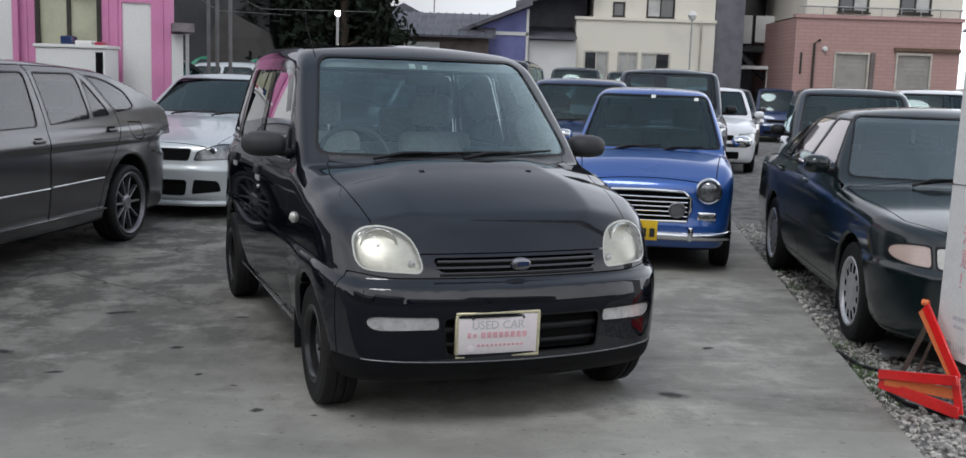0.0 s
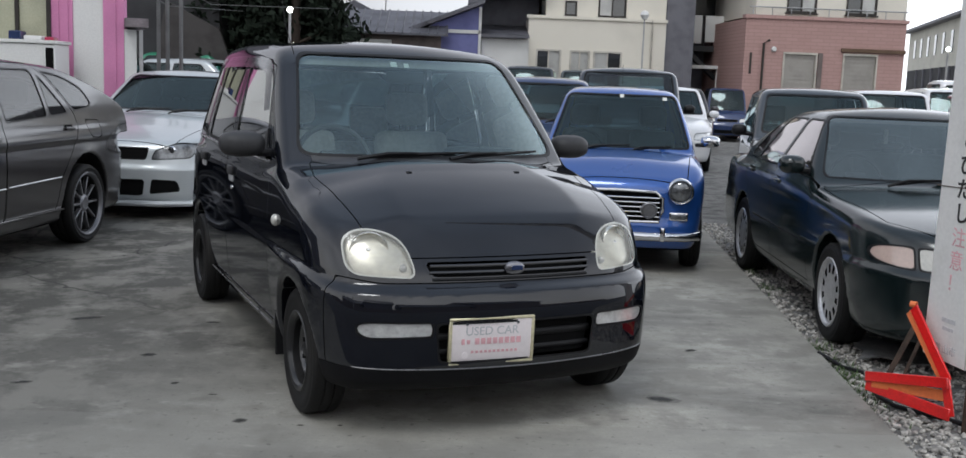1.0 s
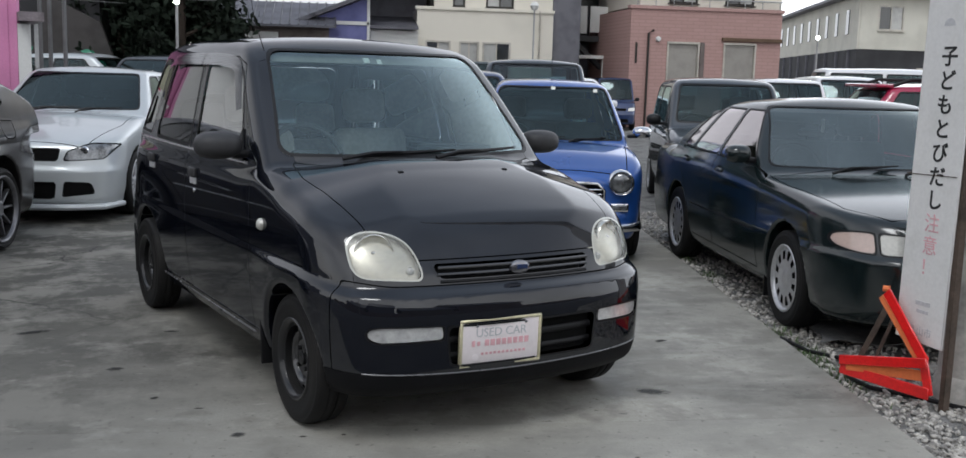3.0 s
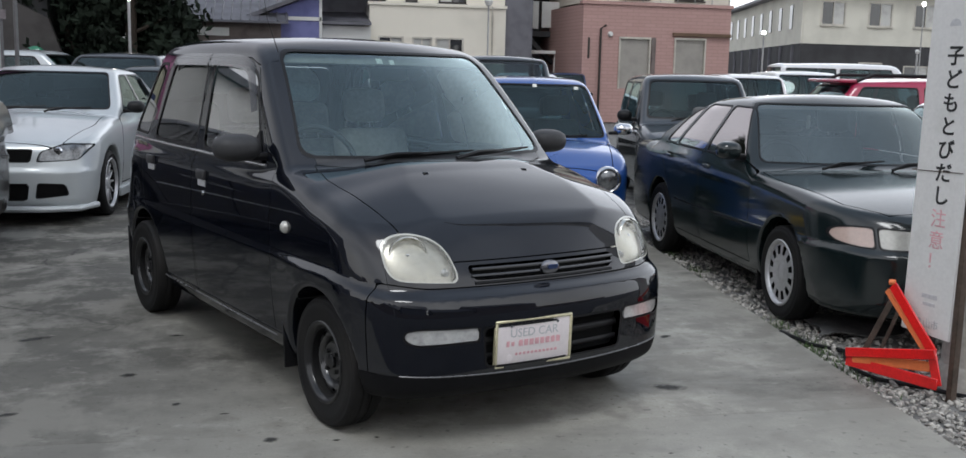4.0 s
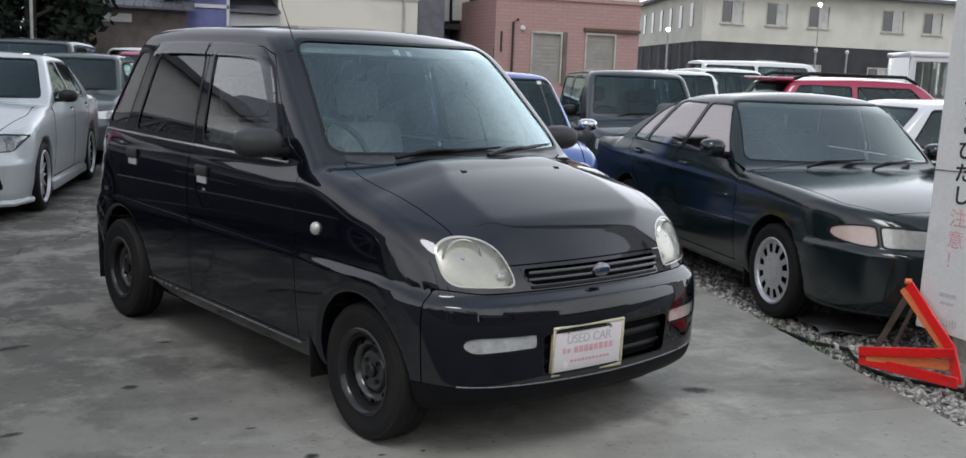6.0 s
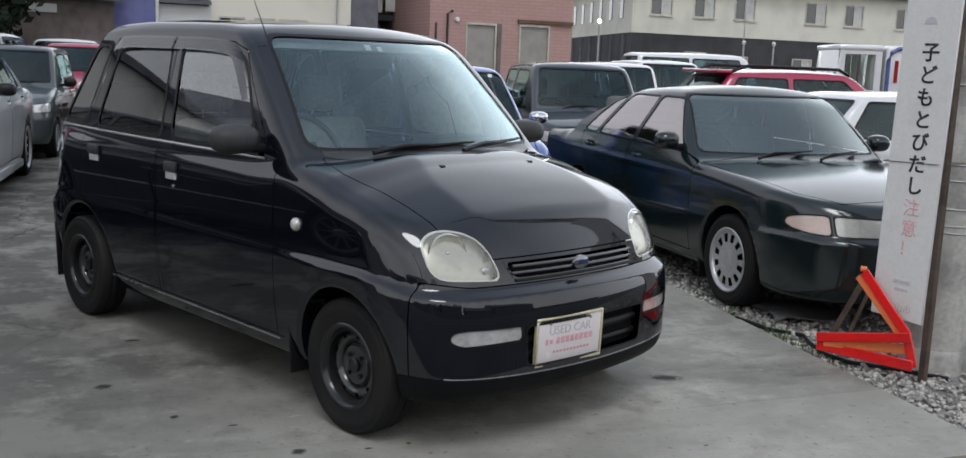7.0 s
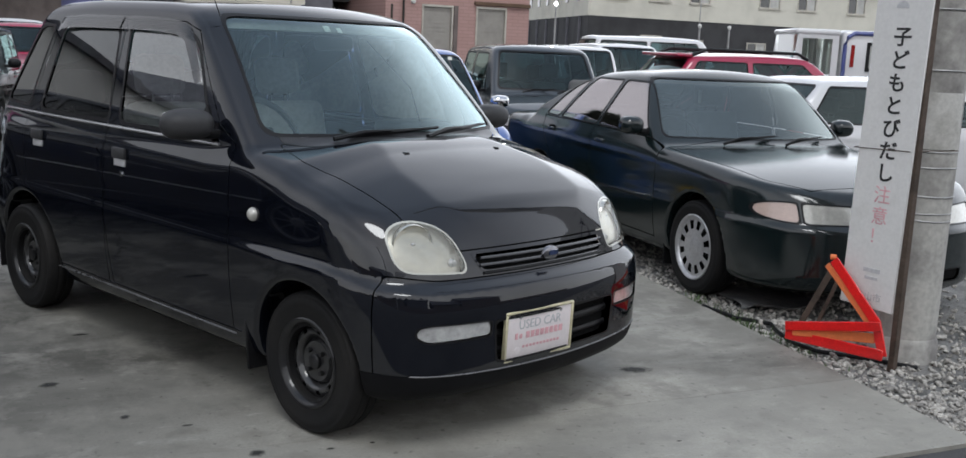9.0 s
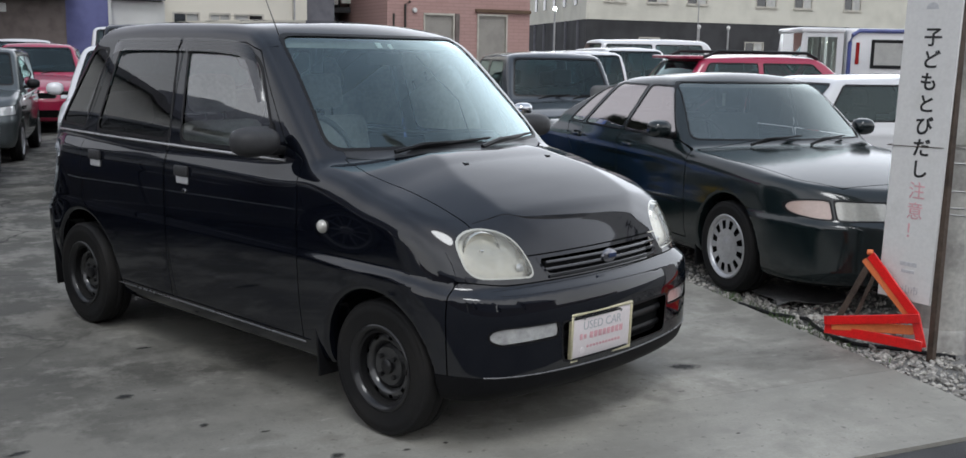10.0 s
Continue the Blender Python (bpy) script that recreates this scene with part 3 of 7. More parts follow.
# gravel along the concrete, thick by the edge
rnd = random.Random(5)
V_, F_ = [], []
ico = bmesh.new()
bmesh.ops.create_icosphere(ico, subdivisions=1, radius=1.0)
iv = np.array([v.co[:] for v in ico.verts])
iF = np.array([[v.index for v in f.verts] for f in ico.faces])
ico.free()
rs = np.random.RandomState(3)
base = 0
for k in range(8500):
    y = 3.28 + 7.5 * rs.rand() ** 1.7
    x = edge_x(y) + 0.004 + (0.05 + 2.6 * rs.rand()) * rs.rand() ** 0.8
    r = 0.009 + 0.014 * rs.rand() ** 1.6
    if rs.rand() < 0.05:
        r *= 1.5
    jit = 1 + 0.35 * (rs.rand(len(iv), 1) - 0.5)
    A = rs.normal(size=(3, 3))
    Qm, _ = np.linalg.qr(A)
    P = (iv * jit * np.array([1.0, 0.75, 0.55])) @ Qm.T * r
    P[:, 2] *= 0.8
    V_.append(P + np.array([x, y, -0.03 + r * 0.45]))
    F_.append(iF + base)
    base += len(iv)
g = new("gravel", mesh_from("gravel", np.concatenate(V_), np.concatenate(F_), smooth=False))
g.data.materials.append(M["stone"])
tagged(g, "loose pale grey gravel beside the concrete", "gravel", kind="stuff")
# weeds along the edge
wb = bmesh.new()
for k in range(420):
    cx, cy = rnd.choice(((1.93, 4.85), (1.98, 5.05), (1.90, 4.55), (2.22, 7.2), (2.30, 7.9), (1.97, 5.5)))
    x, y = cx + rnd.gauss(0.03, 0.05), cy + rnd.gauss(0, 0.12)
    x = max(x, edge_x(y) + 0.01)
    a, ln, lean = rnd.uniform(0, 6.28), rnd.uniform(0.02, 0.06), rnd.uniform(0.3, 1.0)
    dx, dy = math.cos(a), math.sin(a)
    w = 0.004
    p0, p1, p2 = Vector((x - dy * w, y + dx * w, -0.025)), Vector((x + dy * w, y - dx * w, -0.025)), Vector((x + dx * ln * lean, y + dy * ln * lean, -0.025 + ln * 0.8))
    wb.faces.new([wb.verts.new(p) for p in (p0, p1, p2)])
tagged(part("weeds", wb, M["weed"], None, smooth=False), "small green weeds in the gravel", "weeds", kind="stuff")

# ---- cars: local x across, y from the nose to the tail, z up ----
def car_field(S):
    yf, yr, w, zt = curve(S["front"]), curve(S["rear"]), curve(S["side"]), curve(S["top"])
    wy, ws, rw = curve(S["taper"]), curve(S["screen"]), curve(S["back"])
    cw, roof = curve(S["cabin_side"]), curve(S["roof"])
    cy = curve(S.get("cabin_taper", [(0, 0), (5, 0)]))
    W, bf, bf8, br = S["W"], S.get("bow", 0.2), S.get("corner", 0.2), S.get("bow_rear", 0.12)
    kt, ks, kb = S.get("k_top", 0.09), S.get("k_side", 0.10), S.get("k_belt", 0.03)
    lip = S.get("lip")

    def f(x, y, z):
        a = np.abs(x)
        a8 = (a / W) ** 8
        front = yf(z) + bf * a * a + bf8 * a8 - y
        rear = y - (yr(z) - br * a * a - 0.2 * a8)
        side = a - (w(z) + wy(y))
        if lip:
            z0, amount, y0, y1 = lip
            zl = z0 + S.get("lip_rise", 0.0) * step(y, 0.10, 0.45)
            g = amount * step(zl - z, -0.012, 0.026)
            front = front - g
            side = side - g * (0.22 + 0.78 * (1 - step(y, y0, y1)))
        tub = smax(smax(front, rear, 0.02), side, ks)
        top = z - (zt(y) - S.get("crown", 0.09) * a * a)
        if "bulge" in S:
            top = top - S["bulge"](a, y)
        tub = smax(smax(tub, top, kt), S["floor"] - z, 0.05)
        c = smax((ws(z) + S.get("bow_screen", 0.4) * a * a - y) * 0.7, (y - (rw(z) - S.get("bow_back", 0.15) * a * a)) * 0.85, 0.02)
        c = smax(c, a - (cw(z) + cy(y)), S.get("k_pillar", 0.05))
        c = smax(c, z - (roof(y) - S.get("roof_crown", 0.10) * a * a), S.get("k_roof", 0.08))
        c = smax(c, S["belt"] - 0.12 - z, 0.02)
        body = smin(tub, c, kb)
        for ya, za, r in S["arches"]:
            arch = np.maximum(np.hypot(y - ya, z - za) - r, S["W"] - 0.27 - a)
            body = smax(body, -arch, S.get("k_arch", 0.014))
        return body
    return f


def side_x(f, y, z):
    """Half width of a body at y and z."""
    lo, hi = 0.2, 1.2
    for _ in range(24):
        mid = (lo + hi) / 2
        lo, hi = (mid, hi) if float(f(np.array([mid]), np.array([y]), np.array([z]))[0]) < 0 else (lo, mid)
    return lo


def nose_y(f, x, z):
    """Where the nose of a body begins at x and z."""
    lo, hi = -0.3, (0.05 + 0.25 * x * x if z < 0.5 else 0.32)
    for _ in range(24):
        mid = (lo + hi) / 2
        lo, hi = (lo, mid) if float(f(np.array([x]), np.array([mid]), np.array([z]))[0]) < 0 else (mid, hi)
    return hi


class Shell:
    """The skin of a car, from which panels, panes and lamps are cut."""

    def __init__(self, S, h, parent, materials):
        self.f, self.S, self.parent, self.mats = car_field(S), S, parent, materials
        lo, hi = (-S["W"] - 0.1, -0.12, S["floor"] - 0.06), (S["W"] + 0.1, S["L"] + 0.12, S["H"] + 0.08)
        self.V, self.F = skin(self.f, lo, hi, h)

    def take(self, d):
        (inn, out) = split(self.V, self.F, d(*self.V.T))
        self.V, self.F = out
        return inn

    def pane(self, name, d, material, rim=0.012, inset=0.004, label="", rim_name="seal", rim_mat=None):
        """A pane or lamp with a rim round it, on both sides where d is symmetric."""
        whole = self.take(d)
        Vw, Fw = whole
        if not len(Fw):
            return []
        inner, ring = split(Vw, Fw, d(*Vw.T) + rim)
        made = []
        for sgn in self.sides(inner):
            o = skin_part(name, sgn, self.f, material, self.parent, label, -inset)
            made.append(o)
        for k, sgn in enumerate(self.sides(ring)):
            skin_part(rim_name, sgn, self.f, rim_mat or M["trim"], made[k] if k < len(made) else self.parent, "", 0.001)
        return made

    @staticmethod
    def sides(VF):
        """The two sides of the car apart, where the piece doesn't cross the middle."""
        V, F = VF
        if not len(F):
            return []
        if np.abs(V[:, 0]).min() < 0.02:
            return [VF]
        c = V[F].mean(1)[:, 0]
        return [tidy(V, F[m]) for m in (c < 0, c > 0) if m.any()]

    def panel(self, name, d, material, gap=0.0022, label=""):
        """A panel with an open joint all round it."""
        whole = self.take(lambda x, y, z: d(x, y, z) - gap)
        inner, _ring = split(*whole, d(*whole[0].T) + gap)
        return [skin_part(name, s, self.f, material, self.parent, label) for s in self.sides(inner)]

    def done(self, material, name="body"):
        """What is left is the body; arches turn dark, a lining closes the inside."""
        S = self.S
        for ya, za, r in S["arches"]:
            d = lambda x, y, z, ya=ya, za=za, r=r: np.maximum(np.hypot(y - ya, z - za) - r + 0.006, 0.2 - np.abs(x))
            for s in self.sides(self.take(d)):
                skin_part("wheel_housing", s, self.f, M["dark"], self.parent)
        under = self.take(lambda x, y, z: z - (S["floor"] + 0.02))
        skin_part("underside", under, self.f, M["dark"], self.parent)
        return skin_part(name, (self.V, self.F), self.f, material, self.parent)

    def lining(self, h=0.05, depth=0.035, seat_mat=None):
        S, f = self.S, self.f
        g = lambda x, y, z: f(x, y, z) + depth
        lo, hi = (-S["W"], 0.0, S["floor"]), (S["W"], S["L"], S["H"])
        V, F = skin(g, lo, hi, h)
        low, rest = split(V, F, V[:, 2] - (S["belt"] - 0.03))
        top, _mid = split(*rest, S["head"] - rest[0][:, 2])
        F2 = low[1][:, ::-1]
        skin_part("lining", (low[0], F2), g, M["dark"], self.parent)
        if len(top[1]):
            skin_part("headliner", top, g, M["headliner"], self.parent)


def tyre_profile(r, w, rim):
    h = w / 2
    return [(-h * 0.8, rim), (-h * 0.98, rim + (r - rim) * 0.35), (-h, rim + (r - rim) * 0.6), (-h * 0.93, r - 0.012), (-h * 0.75, r - 0.002),
            (-h * 0.3, r), (-h * 0.26, r - 0.006), (-h * 0.2, r), (h * 0.2, r), (h * 0.26, r - 0.006), (h * 0.3, r), (h * 0.75, r - 0.002), (h * 0.90, r - 0.010), (h * 0.93, r - 0.014), (h * 0.91, r - 0.017), (h * 0.96, r - 0.026), (h * 1.01, rim + (r - rim) * 0.58), (h * 0.98, rim + (r - rim) * 0.54),
            (h * 1.0, rim + (r - rim) * 0.36), (h * 0.96, rim + (r - rim) * 0.30), (h * 0.98, rim + (r - rim) * 0.22), (h * 0.8, rim), (h * 0.7, rim - 0.02), (-h * 0.7, rim - 0.02), (-h * 0.8, rim)]


def wheel(parent, x, y, r, width, rim, style, material, turn=0.0, spokes=10, nuts=4):
    """A wheel whose outer face looks along +x (or -x where x < 0)."""
    sgn = 1 if x > 0 else -1
    hub = new("wheel")
    hub.empty_display_size = 0.05
    hub.parent = parent
    hub.matrix_basis = Matrix.Translation((x - sgn * width / 2, y, r)) @ pose(0, 0, 0, 0, 0, turn) @ Matrix.Diagonal((sgn, 1, 1, 1))
    tb = lathe(tyre_profile(r, width, rim), 48)
    part("tyre", tb, M["rubber"], hub, angle=60)
    h = width / 2
    barrel = lathe([(-h * 0.7, rim - 0.004), (h * 0.55, rim - 0.016), (h * 0.72, rim - 0.012), (h * 0.90, rim - 0.004), (h * 0.99, rim + 0.004), (h * 1.0, rim + 0.010), (h * 0.95, rim + 0.015), (h * 0.7, rim + 0.008)], 48)
    part("rim", barrel, material, hub)
    disc = bmesh.new()
    if style == "steel":
        # dished steel disc with oval slots near its edge
        n = 72
        rad = [(h * 0.30, 0.0), (h * 0.34, 0.028), (h * 0.30, 0.040), (h * 0.34, 0.072), (h * 0.06, 0.086), (h * 0.30, rim * 0.60), (h * 0.44, rim * 0.67), (h * 0.46, rim * 0.70), (h * 0.40, rim * 0.80), (h * 0.30, rim * 0.86), (-h * 0.15, rim * 0.93)]
        rings = [[disc.verts.new((a, q * math.cos(2 * math.pi * k / n), q * math.sin(2 * math.pi * k / n))) for k in range(n)] for a, q in rad]
        for i in range(len(rings) - 1):
            for k in range(n):
                if i == 7 and k % 8 in (3, 4):
                    continue
                disc.faces.new((rings[i][k], rings[i][(k + 1) % n], rings[i + 1][(k + 1) % n], rings[i + 1][k]))
        bmesh.ops.remove_doubles(disc, verts=disc.verts, dist=1e-4)
        bmesh.ops.recalc_face_normals(disc, faces=disc.faces)
        part("wheel_disc", disc, M["steel_worn_lit"], hub, angle=50)
        for k in range(nuts):
            t = 2 * math.pi * (k + 0.5) / nuts
            part("wheel_nut", add_tube(bmesh.new(), [(h * 0.25, 0.05 * math.cos(t), 0.05 * math.sin(t)), (h * 0.52, 0.05 * math.cos(t), 0.05 * math.sin(t))], 0.0095, 6), M["steel_black"], hub)
        part("hub_cap", lathe([(h * 0.2, 0.03), (h * 0.50, 0.028), (h * 0.56, 0.02), (h * 0.58, 0.0)], 20), M["steel_black"], hub)
    elif style == "cover":
        # domed cover with slots
        n = spokes * 6
        rad = [(h * 0.80, 0.0), (h * 0.80, 0.045), (h * 0.72, 0.06), (h * 0.86, rim * 0.50), (h * 0.84, rim * 0.60), (h * 0.8, rim * 0.88), (h * 0.78, rim * 1.0)]
        rings = [[disc.verts.new((a, q * math.cos(2 * math.pi * k / n), q * math.sin(2 * math.pi * k / n))) for k in range(n)] for a, q in rad]
        for i in range(len(rings) - 1):
            for k in range(n):
                if i == 4 and k % 6 in (1, 2, 3):
                    continue
                disc.faces.new((rings[i][k], rings[i][(k + 1) % n], rings[i + 1][(k + 1) % n], rings[i + 1][k]))
        bmesh.ops.remove_doubles(disc, verts=disc.verts, dist=1e-4)
        bmesh.ops.recalc_face_normals(disc, faces=disc.faces)
        part("wheel_cover", disc, material, hub, angle=50)
    else:
        # cast spokes
        part("hub", lathe([(h * 0.2, 0.075), (h * 0.62, 0.07), (h * 0.74, 0.045), (h * 0.70, 0.03), (h * 0.72, 0.0)], 24), material, hub)
        for k in range(spokes):
            t = 2 * math.pi * k / spokes
            c, s = math.cos(t), math.sin(t)
            sb = bmesh.new()
            add_box(sb, h * 0.30, h * 0.66, 0.045, rim, -0.0085, 0.0085, 0.004, 1)
            part("spoke", sb, material, hub, m=pose(0, 0, 0, math.degrees(t), 0, 0))
    # near-black, so the shade behind the slots lies in the disc's colour
    part("brake_disc", lathe([(-0.02, 0.03), (-0.01, 0.03), (-0.01, rim * 0.9), (-0.02, rim * 0.9)], 32), M["dark"], hub)
    return hub


def seat(parent, x, y, z, material, width=0.46, height=0.62, bench=False):
    s = new("seat")
    s.parent = parent
    s.empty_display_size = 0.05
    s.matrix_basis = pose(x, y, z)
    w = width / 2
    part("cushion", box(-w, w, -0.26, 0.24, 0, 0.16, 0.05, 3), material, s)
    part("backrest", box(-w * 0.95, w * 0.95, -0.06, 0.08, 0.0, height, 0.055, 3), material, s, m=pose(0, 0.24, 0.10, -14, 0, 0))
    for hx in ([-0.36, 0.36] if bench else [0.0]):
        part("headrest", box(hx - 0.125, hx + 0.125, -0.04, 0.06, 0.02, 0.21, 0.045, 3), material, s, m=pose(0, 0.24 + 0.16, 0.10 + height, -10, 0, 0))
        for q in (-0.05, 0.05):
            part("headrest_post", tube([(hx + q, 0.40, 0.04 + height), (hx + q, 0.405, 0.14 + height)], 0.006, 6), M["chrome"], s)
    return s


def steering_wheel(parent, x, y, z, tilt=62, r=0.185):
    s = new("steering_wheel")
    s.parent = parent
    s.empty_display_size = 0.05
    s.matrix_basis = pose(x, y, z, tilt, 0, 0)
    ring = [(r * math.cos(2 * math.pi * k / 28), r * math.sin(2 * math.pi * k / 28), 0) for k in range(29)]
    part("wheel_rim", tube(ring, 0.014, 8), M["dash"], s)
    part("wheel_boss", box(-0.07, 0.07, -0.06, 0.06, -0.05, 0.01, 0.02, 2), M["dash"], s)
    for p in ((r, 0.01), (-r, 0.01), (0, -r)):
        part("wheel_spoke", tube([(0, 0, -0.02), (p[0] * 0.97, p[1] * 0.97, 0)], 0.012, 6), M["dash"], s)


def wiper(parent, a, b, lift=0.02):
    """A wiper from its pivot a to the end of its blade b."""
    A, B = Vector(a), Vector(b)
    mid = A.lerp(B, 0.5) + Vector((0, -0.02, lift))
    w = part("wiper_arm", tube([A, A.lerp(mid, 0.5) + Vector((0, -0.01, lift * 0.8)), mid], [0.010, 0.009, 0.006], 6), M["trim"], parent)
    part("wiper_blade", tube([A.lerp(B, 0.12) + Vector((0, -0.004, 0.004)), mid + Vector((0, 0.006, -0.006)), B + Vector((0, -0.004, 0.004))], [0.006, 0.010, 0.005], 6), M["trim"], w)


def door_mirror(parent, x, y, z, material, size=(0.20, 0.10, 0.13), stalk=0.06):
    sgn = 1 if x > 0 else -1
    sx, sy, sz = size
    m = new("door_mirror")
    m.parent = parent
    m.empty_display_size = 0.05
    m.matrix_basis = pose(x, y, z) @ Matrix.Diagonal((sgn, 1, 1, 1))

    def f(X, Y, Z):
        d = np.abs((X - stalk - sx / 2) / (sx / 2)) ** 2.6 + np.abs((Y - 0.01) / (sy * 0.75)) ** 2.2 + np.abs(Z / (sz / 2)) ** 2.6
        return np.maximum((d ** (1 / 2.4) - 1) * 0.05, (Y - sy * 0.35) * 0.8)
    V, F = skin(f, (stalk - 0.03, -sy, -sz * 0.7), (stalk + sx + 0.03, sy, sz * 0.7), 0.014)
    skin_part("mirror_housing", (V, F), f, material, m)
    part("mirror_glass", box(stalk + 0.02, stalk + sx - 0.02, sy * 0.36, sy * 0.36 + 0.003, -sz * 0.36, sz * 0.36, 0.001, 1), M["chrome"], m)
    part("mirror_stalk", box(-0.015, stalk + 0.05, -0.025, 0.03, -sz * 0.48, -sz * 0.18, 0.012, 2), M["trim"], m)
    return m


def plate(parent, m, w, h, material, frame_mat=None, name="number_plate", depth=0.012):
    p = part(name, box(-w / 2, w / 2, -depth, 0, -h / 2, h / 2, 0.004, 2), material, parent, m=m)
    if frame_mat:
        t = 0.011
        fb = bmesh.new()
        add_box(fb, -w / 2 - t, w / 2 + t, -depth - 0.004, 0.002, h / 2 - 0.001, h / 2 + t, 0.004, 1)
        add_box(fb, -w / 2 - t, w / 2 + t, -depth - 0.004, 0.002, -h / 2 - t, -h / 2 + 0.001, 0.004, 1)
        add_box(fb, -w / 2 - t, -w / 2 + 0.001, -depth - 0.0038, 0.0018, -h / 2, h / 2, 0.003, 1)
        add_box(fb, w / 2 - 0.001, w / 2 + t, -depth - 0.0038, 0.0018, -h / 2, h / 2, 0.003, 1)
        part("plate_frame", fb, frame_mat, p)
    return p

# ---- the black kei hatchback ----
def kei_bulge(a, y):
    """The bonnet's raised middle: flat inside a crease, falling away outside it."""
    edge = 0.40 - 0.10 * step(y, 0.40, 0.70) - 0.10 * step(-y, -0.24, -0.12)
    d = a - edge
    fall = 0.5 * (d + np.sqrt(d * d + 0.0003))
    return (0.022 - 0.18 * fall) * step(y, 0.06, 0.22) * (1 - step(y, 0.58, 0.98))


KEI = dict(
    W=0.757, L=3.45, H=1.575, floor=0.19, belt=0.985, head=1.43,
    front=[(0.15, 0.10), (0.20, 0.035), (0.25, -0.005), (0.32, -0.02), (0.50, -0.022), (0.575, -0.008), (0.61, 0.018), (0.66, 0.036), (0.72, 0.062), (0.80, 0.095), (1.1, 0.16)],
    rear=[(0.15, 3.39), (0.25, 3.445), (0.55, 3.455), (0.62, 3.40), (0.80, 3.34), (1.0, 3.28), (1.2, 3.23)],
    side=[(0.15, 0.667), (0.22, 0.70), (0.30, 0.724), (0.55, 0.750), (0.75, 0.757), (0.90, 0.750), (1.0, 0.734), (1.1, 0.71)],
    taper=[(0, -0.05), (0.35, -0.008), (0.8, 0), (2.8, 0), (3.4, -0.035)],
    top=[(0.0, 0.70), (0.06, 0.722), (0.15, 0.80), (0.28, 0.872), (0.42, 0.930), (0.55, 0.972), (0.72, 1.015), (0.9, 1.02), (1.2, 1.0), (3.5, 1.0)],
    screen=[(0.9, 0.63), (1.0, 0.73), (1.1, 0.835), (1.25, 1.0), (1.40, 1.175), (1.5, 1.31), (1.6, 1.46)],
    back=[(0.85, 3.30), (1.0, 3.235), (1.2, 3.10), (1.4, 2.95), (1.5, 2.86), (1.6, 2.75)],
    cabin_side=[(0.85, 0.745), (0.985, 0.730), (1.2, 0.686), (1.45, 0.624), (1.6, 0.58)],
    cabin_taper=[(0.7, -0.03), (1.3, -0.005), (2.0, 0), (2.6, -0.01), (3.2, -0.045)],
    roof=[(1.0, 1.495), (1.4, 1.538), (1.8, 1.562), (2.3, 1.566), (2.8, 1.545), (3.1, 1.51)],
    arches=[(0.535, 0.270, 0.287), (2.79, 0.272, 0.318)],
    bow=0.20, corner=0.16, bow_rear=0.10, bow_screen=0.42, bow_back=0.16, crown=0.065, roof_crown=0.11,
    k_arch=0.024, k_top=0.085, k_side=0.10, k_belt=0.022, k_pillar=0.045, k_roof=0.075,
    lip=(0.603, 0.024, 0.60, 1.02), lip_rise=0.042, bulge=kei_bulge,
)


